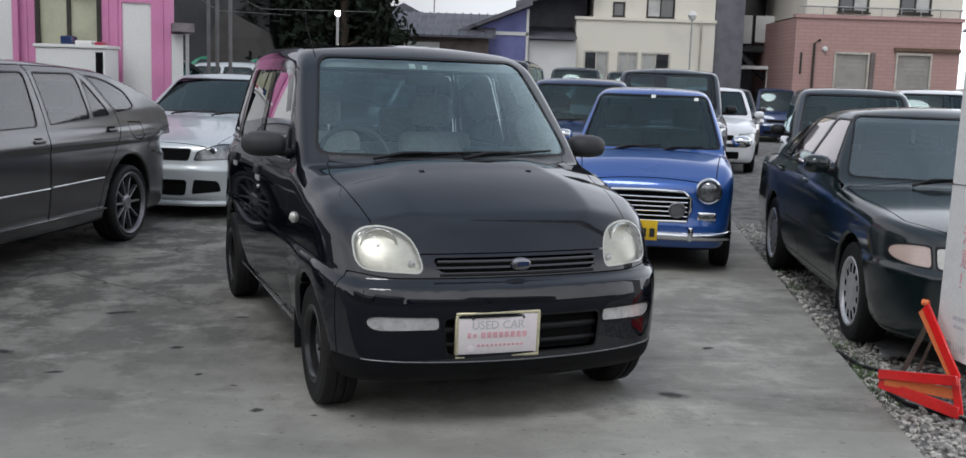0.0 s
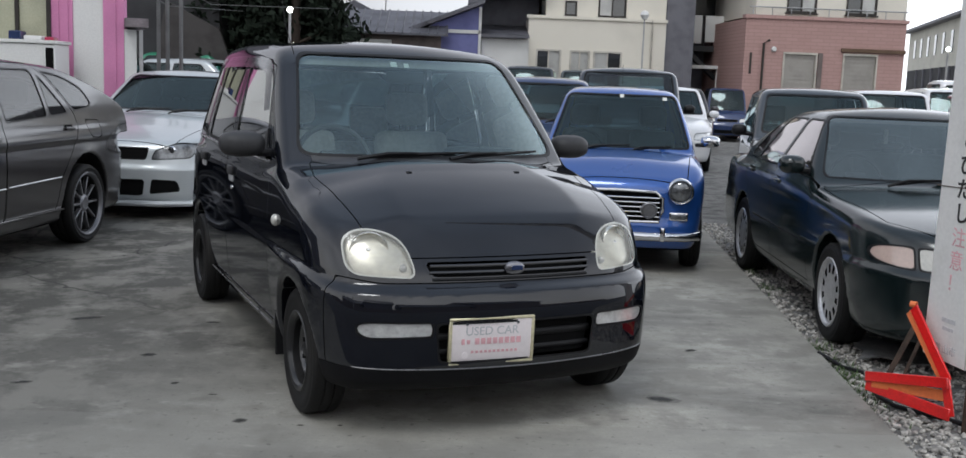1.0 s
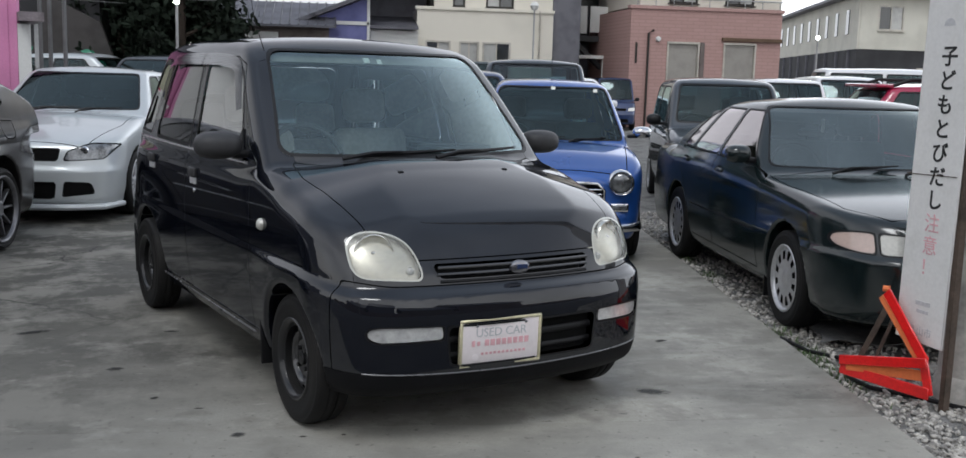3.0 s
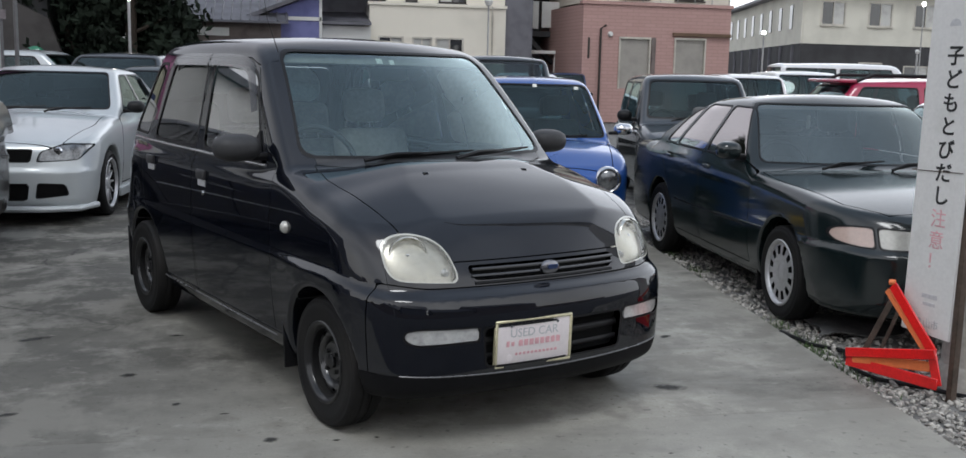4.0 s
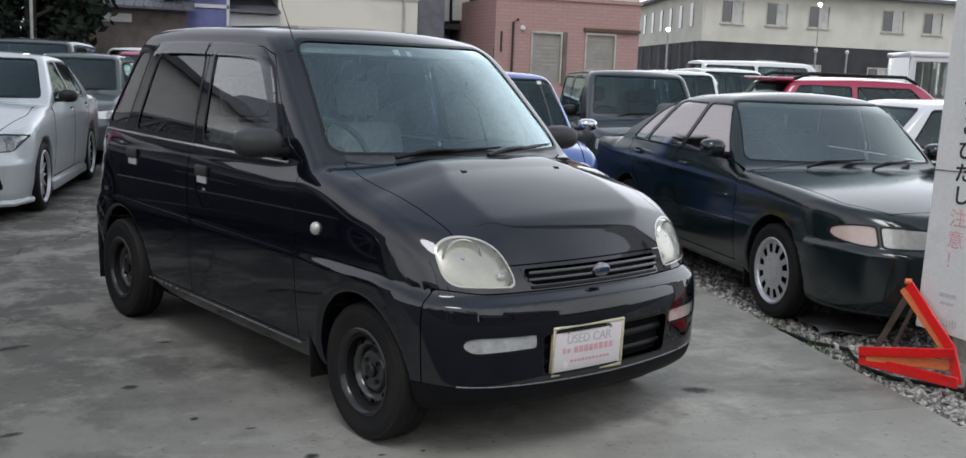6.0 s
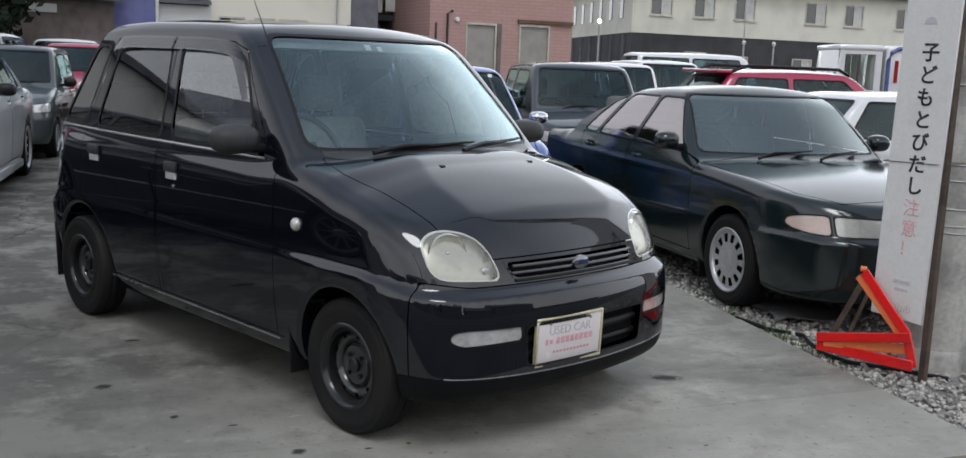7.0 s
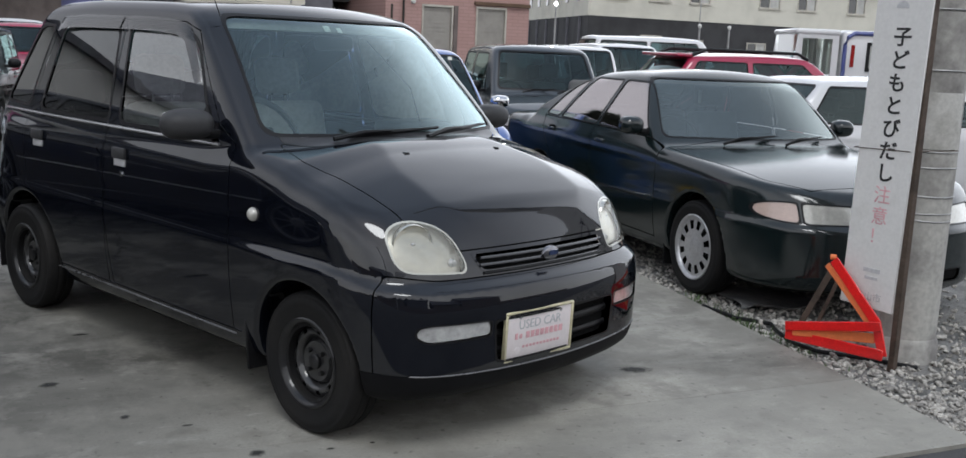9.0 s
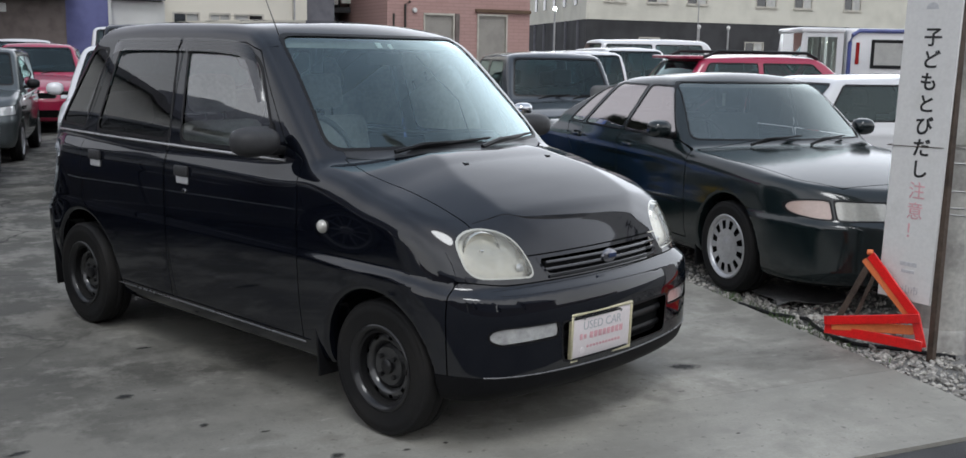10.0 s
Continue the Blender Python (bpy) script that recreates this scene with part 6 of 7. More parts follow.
        seat(car, 0, sy + 0.75, belt - 0.48, M["fabric_dark"], W * 1.5, 0.48, True)
    return car


# dark green-black saloon beside the gravel
SEDAN = spec(4.42, 0.80, 1.325, 0.17, 0.875, 0.70, (1.35, 0.865), 1.88, 2.80, (3.68, 0.89), 0.905, (0.93, 3.28), 0.285, tuck=0.20, bow=0.40, corner=0.24, nose_rise=0.70, bumper=0.535, blunt=0.06, crown=0.06, k_roof=0.10)
SEDAN["bow_screen"], SEDAN["roof_crown"], SEDAN["k_belt"] = 0.30, 0.13, 0.05
SEDAN["lip"] = (0.545, 0.014, 0.55, 0.95)
saloon = other_car(
    "saloon", "dark green-black four-door saloon with silver wheel covers, on gravel", pose(2.843, 4.740, -0.02, 0, 0, -3.5), SEDAN, "green_black", 0.0195,
    screen=[(-0.70, 0.890), (0.70, 0.890), (0.57, 1.268), (-0.57, 1.268)], rear=[(-0.60, 0.93), (0.60, 0.93), (0.52, 1.24), (-0.52, 1.24)],
    sides=[("front_door_window", [(1.60, 0.895), (2.33, 0.902), (2.24, 1.238), (1.93, 1.238)], "glass_film"),
           ("rear_door_window", [(2.36, 0.902), (3.02, 0.905), (2.72, 1.235), (2.27, 1.235)], "glass_film"),
           ("rear_quarter_light", [(3.05, 0.906), (3.34, 0.910), (3.05, 1.13), (2.84, 1.215), (2.76, 1.230)], "glass_film")],
    heads=[("headlight", [(0.27, 0.552), (0.578, 0.549), (0.578, 0.666), (0.29, 0.658)], "lamp_dull", "trim"),
           ("turn_lamp", [(0.586, 0.549), (0.70, 0.556), (0.748, 0.580), (0.758, 0.612), (0.742, 0.646), (0.70, 0.664), (0.586, 0.667)], "amber", "trim")],
    tails=[("tail_lamp", [(0.42, 0.60), (0.80, 0.60), (0.80, 0.78), (0.42, 0.76)], "red_lens")],
    darks=[("grille_opening", [(-0.24, 0.565), (0.24, 0.565), (0.24, 0.645), (-0.24, 0.645)], "dark"), ("intake", [(-0.42, 0.235), (0.42, 0.235), (0.45, 0.315), (-0.45, 0.315)], "dark"),
           ],
    doors=[("front_door", [(1.42, 0.26), (2.35, 0.26), (2.37, 0.90), (1.58, 0.885), (1.42, 0.83)]), ("rear_door", [(2.375, 0.26), (2.90, 0.26), (2.98, 0.50), (3.14, 0.68), (3.34, 0.90), (2.395, 0.90)])],
    bonnet=[(-0.72, 1.40), (0.72, 1.40), (0.73, 1.05), (0.66, 0.45), (0.50, 0.24), (-0.50, 0.24), (-0.66, 0.45), (-0.73, 1.05)],
    wheels=(0.93, 3.28, 0.285, 0.175, 0.185, "cover", "alloy", 12), mirror=(0.735, 1.68, 0.955, "green_black", (0.165, 0.10, 0.120)),
    handles=[(2.22, 0.80, "green_black"), (3.08, 0.81, "green_black")], glass_mat="glass_hazed", mould=(1.44, 2.90, 0.50, "trim"))
part("air_freshener", box(-0.012, 0.012, -0.004, 0.004, -0.045, 0.045, 0.003, 1), M["white_sticker"], saloon, m=pose(-0.19, 1.93, 1.14))
for s in (-1, 1):
    part("mud_flap", box(-0.08, 0.08, -0.006, 0.006, 0.0, 0.26, 0.004, 1), M["trim"], saloon, m=pose(s * 0.68, 1.30, 0.10, -5, 0, 0))

# blue retro kei car
BLUE = spec(3.15, 0.66, 1.375, 0.17, 0.86, 0.70, (0.78, 0.88), 1.28, 2.75, (3.05, 0.87), 0.87, (0.52, 2.62), 0.25, tuck=0.18, bow=0.16, corner=0.10, nose_rise=0.75, bumper=0.38, blunt=0.03, crown=0.10)
BLUE["bow_screen"] = 0.30
blue = other_car(
    "kei_car", "bright blue retro kei car with chrome bumper and round headlights", pose(1.19, 7.58, 0, 0, 0, -8.0), BLUE, "blue_paint", 0.022,
    screen=[(-0.575, 0.885), (0.575, 0.885), (0.452, 1.315), (-0.452, 1.315)], rear=[(-0.5, 0.90), (0.5, 0.90), (0.44, 1.28), (-0.44, 1.28)],
    sides=[("front_door_window", [(1.10, 0.885), (1.75, 0.885), (1.75, 1.28), (1.42, 1.28)], "glass_mid"), ("rear_door_window", [(1.80, 0.885), (2.55, 0.885), (2.48, 1.28), (1.80, 1.28)], "glass_dark")],
    doors=[("front_door", [(0.92, 0.27), (1.77, 0.27), (1.77, 1.31), (1.36, 1.31), (0.98, 0.90)]), ("rear_door", [(1.78, 0.27), (2.28, 0.27), (2.36, 0.5), (2.58, 0.62), (2.52, 1.31), (1.78, 1.31)])],
    bonnet=[(-0.56, 0.74), (0.56, 0.74), (0.50, 0.10), (-0.50, 0.10)],
    darks=[("grille_opening", [(-0.30, 0.395), (0.30, 0.395), (0.325, 0.56), (0.27, 0.61), (-0.27, 0.61), (-0.325, 0.56)], "dark")],
    wheels=(0.52, 2.62, 0.25, 0.14, 0.165, "cover", "alloy", 8), mirror=(0.63, 1.0, 0.955, "chrome", (0.16, 0.09, 0.10)), glass_mat="glass_mid")
for z in (0.43, 0.465, 0.50, 0.535, 0.57):
    part("grille_bar", tube([(x, 0.0 + 0.16 * x * x, z) for x in np.linspace(-0.30, 0.30, 11)], 0.0055, 8), M["chrome"], blue)
part("grille_surround", tube([(x, 0.005 + 0.16 * x * x, z) for x, z in ((-0.30, 0.393), (-0.325, 0.48), (-0.325, 0.565), (-0.27, 0.615), (0, 0.622), (0.27, 0.615), (0.325, 0.565), (0.325, 0.48), (0.30, 0.393), (0, 0.388), (-0.30, 0.393))], 0.011, 8), M["chrome"], blue)
for s in (-1, 1):
    lamp = part("headlight", lathe([(-0.045, 0.0), (-0.04, 0.045), (-0.028, 0.072), (-0.02, 0.078), (0.02, 0.08)], 32, "y"), M["dark_lamp"], blue, "round clear headlight in a chrome ring", m=pose(s * 0.450, 0.060, 0.622))
    part("lamp_ring", lathe([(-0.03, 0.078), (-0.042, 0.088), (-0.03, 0.098), (0.03, 0.10)], 32, "y"), M["chrome"], lamp)
    fl = part("fog_lamp", box(-0.060, 0.060, -0.02, 0.02, -0.022, 0.022, 0.010, 2), M["dark_lamp"], blue, m=pose(s * 0.445, 0.045, 0.436))
    part("lamp_ring", box(-0.070, 0.070, -0.012, 0.018, -0.032, 0.032, 0.010, 2), M["chrome"], fl)
    part("overrider", box(-0.022, 0.022, -0.05, 0.02, 0.25, 0.36, 0.015, 2), M["chrome"], blue, m=pose(s * 0.33, 0.0, 0))
part("chrome_bumper", tube([(-0.62, 0.30, 0.285), (-0.60, 0.12, 0.285), (-0.5, 0.03, 0.285), (-0.3, -0.012, 0.285), (0, -0.02, 0.285), (0.3, -0.012, 0.285), (0.5, 0.03, 0.285), (0.60, 0.12, 0.285), (0.62, 0.30, 0.285)], 0.034, 10), M["chrome"], blue)
part("round_badge", lathe([(-0.006, 0.0), (-0.008, 0.045), (-0.018, 0.052), (-0.01, 0.062), (0.02, 0.064)], 28, "y"), M["alloy_mid"], blue, "round chrome grille badge", m=pose(0.225, 0.005, 0.477))
plate(blue, pose(-0.062, -0.050, 0.325, 2, 0, 0), 0.30, 0.15, M["yellow_plate"])
for k in range(4):
    part("plate_lettering", box(-0.155 + 0.062 * k, -0.118 + 0.062 * k, -0.066, -0.0625, 0.275, 0.340), M["ink_black"], blue)
part("sticker", box(-0.018, 0.018, -0.001, 0.001, -0.018, 0.018), M["white_sticker"], blue, m=pose(0.0, 1.225, 1.30, -45, 0, 0))
part("sticker", box(-0.018, 0.018, -0.001, 0.001, -0.018, 0.018), M["white_sticker"], blue, m=pose(0.36, 1.245, 1.285, -45, 0, 0))
part("aerial", tube([(0.0, 1.42, 1.37), (0.0, 1.5, 1.56)], 0.003, 6), M["trim"], blue)

# silver saloon with a low lip
SILVER = spec(4.2, 0.79, 1.37, 0.13, 0.90, 0.70, (1.15, 0.93), 1.75, 2.80, (3.45, 0.93), 0.95, (0.80, 3.22), 0.30, tuck=0.19, bow=0.20, corner=0.20, bumper=0.48, blunt=0.05, crown=0.07)
silver = other_car(
    "saloon", "silver-white four-door saloon with tinted windscreen and a low front lip", pose(-3.16, 9.50, 0, 0, 0, -6.0), SILVER, "silver_paint", 0.026,
    screen=[(-0.66, 0.955), (0.66, 0.955), (0.53, 1.31), (-0.53, 1.31)], rear=[(-0.58, 0.98), (0.58, 0.98), (0.5, 1.30), (-0.5, 1.30)],
    sides=[("front_door_window", [(1.42, 0.935), (2.15, 0.935), (2.12, 1.285), (1.86, 1.285)], "glass_mid"), ("rear_door_window", [(2.20, 0.935), (3.0, 0.945), (2.75, 1.285), (2.17, 1.285)], "glass_mid")],
    heads=[("headlight", [(0.33, 0.545), (0.66, 0.565), (0.77, 0.70), (0.55, 0.71), (0.36, 0.635)], "dark_lamp", "dark"), ("intake_corner", [(0.33, 0.235), (0.60, 0.265), (0.57, 0.365), (0.35, 0.375)], "dark", "trim")],
    darks=[("grille_opening", [(-0.29, 0.545), (0.29, 0.545), (0.31, 0.66), (-0.31, 0.66)], "dark"), ("intake", [(-0.27, 0.22), (0.27, 0.22), (0.29, 0.37), (-0.29, 0.37)], "dark")],
    doors=[("front_door", [(1.22, 0.26), (2.16, 0.26), (2.18, 0.92), (1.40, 0.92), (1.22, 0.86)]), ("rear_door", [(2.19, 0.26), (2.75, 0.26), (2.95, 0.6), (3.05, 0.93), (2.20, 0.925)])],
    bonnet=[(-0.64, 1.16), (0.64, 1.16), (0.66, 0.7), (0.52, 0.12), (-0.52, 0.12), (-0.66, 0.7)],
    wheels=(0.80, 3.22, 0.30, 0.20, 0.215, "spokes", "alloy", 12), mirror=(0.74, 1.48, 0.98, "trim", (0.17, 0.10, 0.12)), handles=[(2.05, 0.82, "silver_paint"), (2.88, 0.83, "silver_paint")], glass_mat="glass_dark")
for s in (-1, 1):
    part("headlight_bowl", lathe([(-0.02, 0.0), (-0.015, 0.03), (0.0, 0.040), (0.02, 0.038)], 20, "y"), M["chrome"], silver, m=pose(s * 0.50, nose_y(car_field(SILVER), 0.50, 0.64) + 0.012, 0.64))
part("front_lip", tube([(-0.74, 0.42, 0.15), (-0.66, 0.12, 0.15), (-0.4, 0.0, 0.15), (0, -0.03, 0.15), (0.4, 0.0, 0.15), (0.66, 0.12, 0.15), (0.74, 0.42, 0.15)], 0.028, 8), M["silver_paint"], silver)
for s in (-1, 1):
    part("side_skirt", box(s * 0.75 - 0.03, s * 0.75 + 0.03, 1.15, 2.85, 0.13, 0.22, 0.02, 2), M["silver_paint"], silver)

# dark grey wagon, nose to the road
WAGON = spec(4.48, 0.82, 1.445, 0.20, 0.95, 0.74, (1.10, 0.97), 1.68, 3.50, (4.46, 1.02), 1.0, (0.88, 3.55), 0.31, tuck=0.17, bumper=0.66, blunt=0.05, corner=0.2, k_roof=0.12, roof_drop=0.05)
WAGON["bow_rear"], WAGON["k_belt"] = 0.16, 0.05
WAGON["arches"] = [(0.88, 0.31, 0.375), (3.55, 0.32, 0.385)]
wagon = other_car(
    "wagon", "dark grey metallic five-door wagon with ten-spoke alloy wheels", pose(-4.14, 4.705, 0, 0, 0, -7), WAGON, "grey_paint", 0.021,
    screen=[(-0.66, 0.99), (0.66, 0.99), (0.54, 1.39), (-0.54, 1.39)],
    sides=[("front_door_window", [(1.42, 0.955), (2.285, 0.968), (2.33, 1.348), (1.87, 1.348)], "glass_grey"),
           ("rear_door_window", [(2.435, 0.975), (3.00, 1.0), (2.99, 1.345), (2.43, 1.348)], "glass_grey"),
           ("rear_quarter_light", [(3.03, 1.003), (3.325, 1.018), (3.04, 1.325)], "glass_grey"),
           ("quarter_window", [(3.41, 1.032), (3.69, 1.055), (3.755, 1.088), (3.66, 1.205), (3.40, 1.305), (3.12, 1.338)], "glass_grey"),
           ("tail_lamp", [(3.87, 0.71), (4.12, 0.66), (4.60, 0.67), (4.60, 0.90), (4.25, 0.915), (4.05, 0.875), (3.92, 0.815)], "smoked_lens")],
    heads=[("headlight", [(0.40, 0.56), (0.80, 0.58), (0.80, 0.72), (0.42, 0.68)], "clear_lamp", "dark")],
    doors=[("front_door", [(1.15, 0.31), (2.365, 0.31), (2.385, 0.95), (2.375, 1.39), (1.75, 1.39), (1.28, 0.97)]),
           ("rear_door", [(2.38, 0.31), (3.06, 0.31), (3.13, 0.55), (3.28, 0.73), (3.42, 0.93), (3.39, 1.03), (3.06, 1.38), (2.39, 1.39)]),
           ("fuel_flap", [(3.56, 0.965), (3.80, 0.955), (3.80, 0.84), (3.74, 0.82), (3.62, 0.83), (3.58, 0.87)])],
    wheels=(0.88, 3.55, 0.31, 0.20, 0.235, "spokes", "alloy_mid", 10), mirror=(0.78, 1.50, 1.02, "grey_paint", (0.17, 0.10, 0.12)),
    handles=[(2.25, 0.868, "grey_paint"), (3.26, 0.909, "grey_paint")], glass_mat="glass_grey", mould=None)
for y0, y1, z0, z1 in ((1.20, 2.365, 0.535, 0.541), (2.40, 3.11, 0.546, 0.557)):
    for s in (-1, 1):
        part("chrome_strip", tube([(s * 0.818, y0, z0), (s * 0.818, y1, z1)], 0.0055, 6), M["alloy"], wagon)
for s in (-1, 1):
    part("sill_moulding", box(s * 0.80 - 0.012, s * 0.80 + 0.012, 1.26, 3.16, 0.305, 0.322, 0.004, 1), M["grey_paint"], wagon)
part("number_plate", box(-0.16, 0.16, 4.46, 4.475, 0.70, 0.84, 0.003, 1), M["white_plate"], wagon)


# ---- the rest of the lot ----
def lot_car(kind, label, x, y, yaw, paint_name, glass_mat="glass_dark", scale=1.0, wheel_mat="alloy", h=0.04):
    L, W, H, floor, belt, nose, cowl, rf, rb, back, r = {
        "kei_van": (3.2, 0.70, 1.78, 0.20, 0.98, 0.82, (0.38, 1.0), 0.80, 3.0, (3.14, 1.0), 0.26),
        "kei_wagon": (3.2, 0.70, 1.50, 0.19, 0.93, 0.78, (0.78, 0.95), 1.22, 2.85, (3.08, 0.95), 0.26),
        "hatchback": (3.6, 0.76, 1.44, 0.18, 0.90, 0.72, (0.98, 0.92), 1.58, 2.95, (3.42, 0.95), 0.28),
        "saloon": (4.2, 0.80, 1.36, 0.17, 0.90, 0.72, (1.25, 0.93), 1.90, 2.85, (3.5, 0.93), 0.29),
        "wagon": (4.3, 0.80, 1.46, 0.18, 0.92, 0.74, (1.20, 0.95), 1.85, 3.75, (4.15, 0.95), 0.30),
        "estate": (3.9, 0.80, 1.48, 0.20, 0.93, 0.76, (1.15, 0.96), 1.80, 3.45, (3.78, 0.98), 0.30),
        "suv": (4.3, 0.84, 1.72, 0.28, 1.06, 0.94, (1.22, 1.09), 1.72, 3.85, (4.15, 1.06), 0.34),
    }[kind]
    deck = belt + 0.02 if kind == "saloon" else belt + 0.01
    S = spec(L, W, H, floor, belt, nose, cowl, rf, rb, back, deck, (L * 0.19, L * 0.80), r, tuck=0.13 if kind in ("kei_van", "kei_wagon", "suv") else 0.18)
    zt, zb = H - 0.075, cowl[1] + 0.035
    wt, wb = W - (0.19 if kind in ("kei_van", "kei_wagon", "suv") else 0.24), W - 0.12
    ym = (rf + rb) / 2 + 0.05
    ye = rb + (back[0] - rb) * 0.55
    s1 = [(cowl[0] + 0.38, belt + 0.025), (ym - 0.03, belt + 0.025), (ym - 0.03, H - 0.11), (rf + 0.16, H - 0.11)]
    s2 = [(ym + 0.03, belt + 0.025), (ye - 0.02, belt + 0.03), (rb - 0.10, H - 0.11), (ym + 0.03, H - 0.11)]
    nm = {"kei_van": "van", "kei_wagon": "kei_car"}.get(kind, kind)
    c = other_car(nm, label, pose(x, y, -0.03 if x > edge_x(y) else 0, 0, 0, yaw) @ Matrix.Scale(scale, 4), S, paint_name, h,
                  screen=[(-wb, zb), (wb, zb), (wt, zt), (-wt, zt)], rear=[(-wb + 0.04, belt + 0.06), (wb - 0.04, belt + 0.06), (wt, H - 0.10), (-wt, H - 0.10)],
                  sides=[("front_door_window", s1, "glass_mid"), ("rear_door_window", s2, "glass_dark")],
                  heads=[("headlight", [(W * 0.55, nose - 0.17), (W * 0.98, nose - 0.15), (W * 0.98, nose - 0.02), (W * 0.58, nose - 0.05)], "clear_lamp", "trim")],
                  tails=[("tail_lamp", [(W * 0.72, belt - 0.28), (W * 1.05, belt - 0.28), (W * 1.05, belt - 0.04), (W * 0.75, belt - 0.04)], "red_lens")],
                  darks=[("grille_opening", [(-W * 0.48, nose - 0.16), (W * 0.48, nose - 0.16), (W * 0.48, nose - 0.07), (-W * 0.48, nose - 0.07)], "dark"),
                         ("intake", [(-W * 0.6, floor + 0.08), (W * 0.6, floor + 0.08), (W * 0.6, floor + 0.2), (-W * 0.6, floor + 0.2)], "dark")],
                  wheels=(L * 0.19, L * 0.80, r, 0.16, r * 0.66, "cover", wheel_mat, 8), mirror=(W - 0.03, cowl[0] + 0.42, belt + 0.07, "trim" if kind != "hatchback" else paint_name, (0.17, 0.10, 0.13)),
                  handles=[(ym - 0.14, belt - 0.10, paint_name), (ye - 0.3, belt - 0.10, paint_name)], glass_mat=glass_mat)
    return c


lot_car("kei_wagon", "dark slate tall kei wagon facing the yard, on gravel", 3.62, 10.15, -12, "slate_paint", "glass_mid", 0.98)
lot_car("kei_van", "white kei van with clear side windows, on gravel", 5.6, 13.1, -12, "white_paint", "glass_mid", 0.84)
lot_car("kei_van", "white kei van parked behind another, on gravel", 7.3, 14.6, -12, "white_paint", "glass_mid", 0.88)
lot_car("kei_van", "tall white van with a ribbed roof, on gravel", 11.2, 17.6, 78, "white_paint", "glass_dark", 0.98)
red = lot_car("estate", "crimson estate car with black roof rails, on gravel", 9.25, 11.1, 80, "red_paint", "glass_mid", 1.0, "alloy", 0.034)
for s in (-1, 1):
    part("roof_rail", tube([(s * 0.55, 1.85, 1.43), (s * 0.55, 2.0, 1.50), (s * 0.55, 3.2, 1.505), (s * 0.55, 3.4, 1.43)], 0.020, 8), M["trim"], red)
part("spoiler", box(-0.56, 0.56, 3.38, 3.60, 1.405, 1.45, 0.02, 2), M["red_paint"], red)
lot_car("wagon", "white wagon with dark side windows, on gravel", 8.75, 8.6, 84, "white_paint", "glass_dark", 0.89)
lot_car("suv", "black sport utility vehicle with dark wheel flares", 2.17, 13.35, -8.5, "slate_paint", "glass", 0.96)
lot_car("hatchback", "white hatchback seen past a black one", 3.5, 17.2, -9, "white_paint")
lot_car("hatchback", "grey hatchback far down the row", 4.7, 22.0, -9, "grey_paint")
lot_car("kei_van", "navy van at the far end of the row", 7.3, 28.0, -9, "navy_paint", "glass_dark", 0.82)
lot_car("kei_wagon", "navy tall kei car behind the bright blue one", 0.80, 11.15, -8, "navy_paint", "glass_mid", 0.97)
lot_car("kei_van", "white kei van in the back row", 0.02, 20.4, -5, "white_paint", "glass_dark", 1.0)
lot_car("kei_van", "slate van with a high roof in the far row", 1.6, 24.6, -7, "slate_paint", "glass_dark", 1.0)
lot_car("kei_van", "grey van with a high roof in the far row", 3.0, 25.2, -7, "gunmetal", "glass_dark", 0.98)
lot_car("wagon", "silver wagon in the back row", 1.75, 18.2, -7, "silver_paint")
lot_car("hatchback", "champagne hatchback in the back row", 2.6, 22.4, -7, "gold_paint")
lot_car("hatchback", "white hatchback behind the black one", -0.80, 10.75, -7, "white_paint", "glass_mid")
lot_car("kei_van", "black van in the second row", -0.25, 14.9, -7, "black_paint", "glass_dark", 0.97)
lot_car("kei_wagon", "gunmetal compact car with black mirrors", -2.48, 14.1, -7, "gunmetal", "glass_dark", 0.92)
lot_car("hatchback", "crimson hatchback in the second row", -1.62, 18.6, -6, "red_paint", "glass_dark")
lot_car("wagon", "dark wagon facing the yard", -3.5, 15.9, -7, "slate_paint", "glass_dark", 1.08)
lot_car("wagon", "white wagon parked across the back row", -4.3, 19.4, 78, "white_paint", "glass_mid", 1.12)
lot_car("hatchback", "pale silver hatchback parked across the back row", -3.2, 21.6, 76, "silver_paint", "glass_mid", 1.12)
lot_car("hatchback", "green hatchback in the far corner", -3.6, 24.2, 74, "teal_paint", "glass_mid", 1.25)
lot_car("saloon", "dark red saloon beside the pink office", -5.6, 17.4, 80, "red_paint", "glass_dark", 1.1)
lot_car("wagon", "white wagon in the far corner", -1.9, 23.5, -5, "white_paint", "glass_mid", 1.05)

# white flatbed truck with a blue-edged cab
M["cab_glass"] = glass("cab_glass", (0.93, 0.97, 0.94), 0.02, 1.0, 0.10)
tk = thing("kei_truck", "white cab-over truck with blue-edged window panel", "truck", pose(9.74, 14.15, -0.03, 0, 0, -25), "cars parked in the lot")
cabin = part("cab", wall_bm(0.16, 0.80, 0.35, 1.90, 0.0, 0.05, [(0.22, 0.70, 1.22, 1.78)]), M["white_paint"], tk, "white cab with open windows", smooth=False)
part("cab_back", wall_bm(0.16, 0.80, 0.35, 1.90, 1.35, 1.40, [(0.22, 0.70, 1.22, 1.78)]), M["white_paint"], tk, smooth=False)
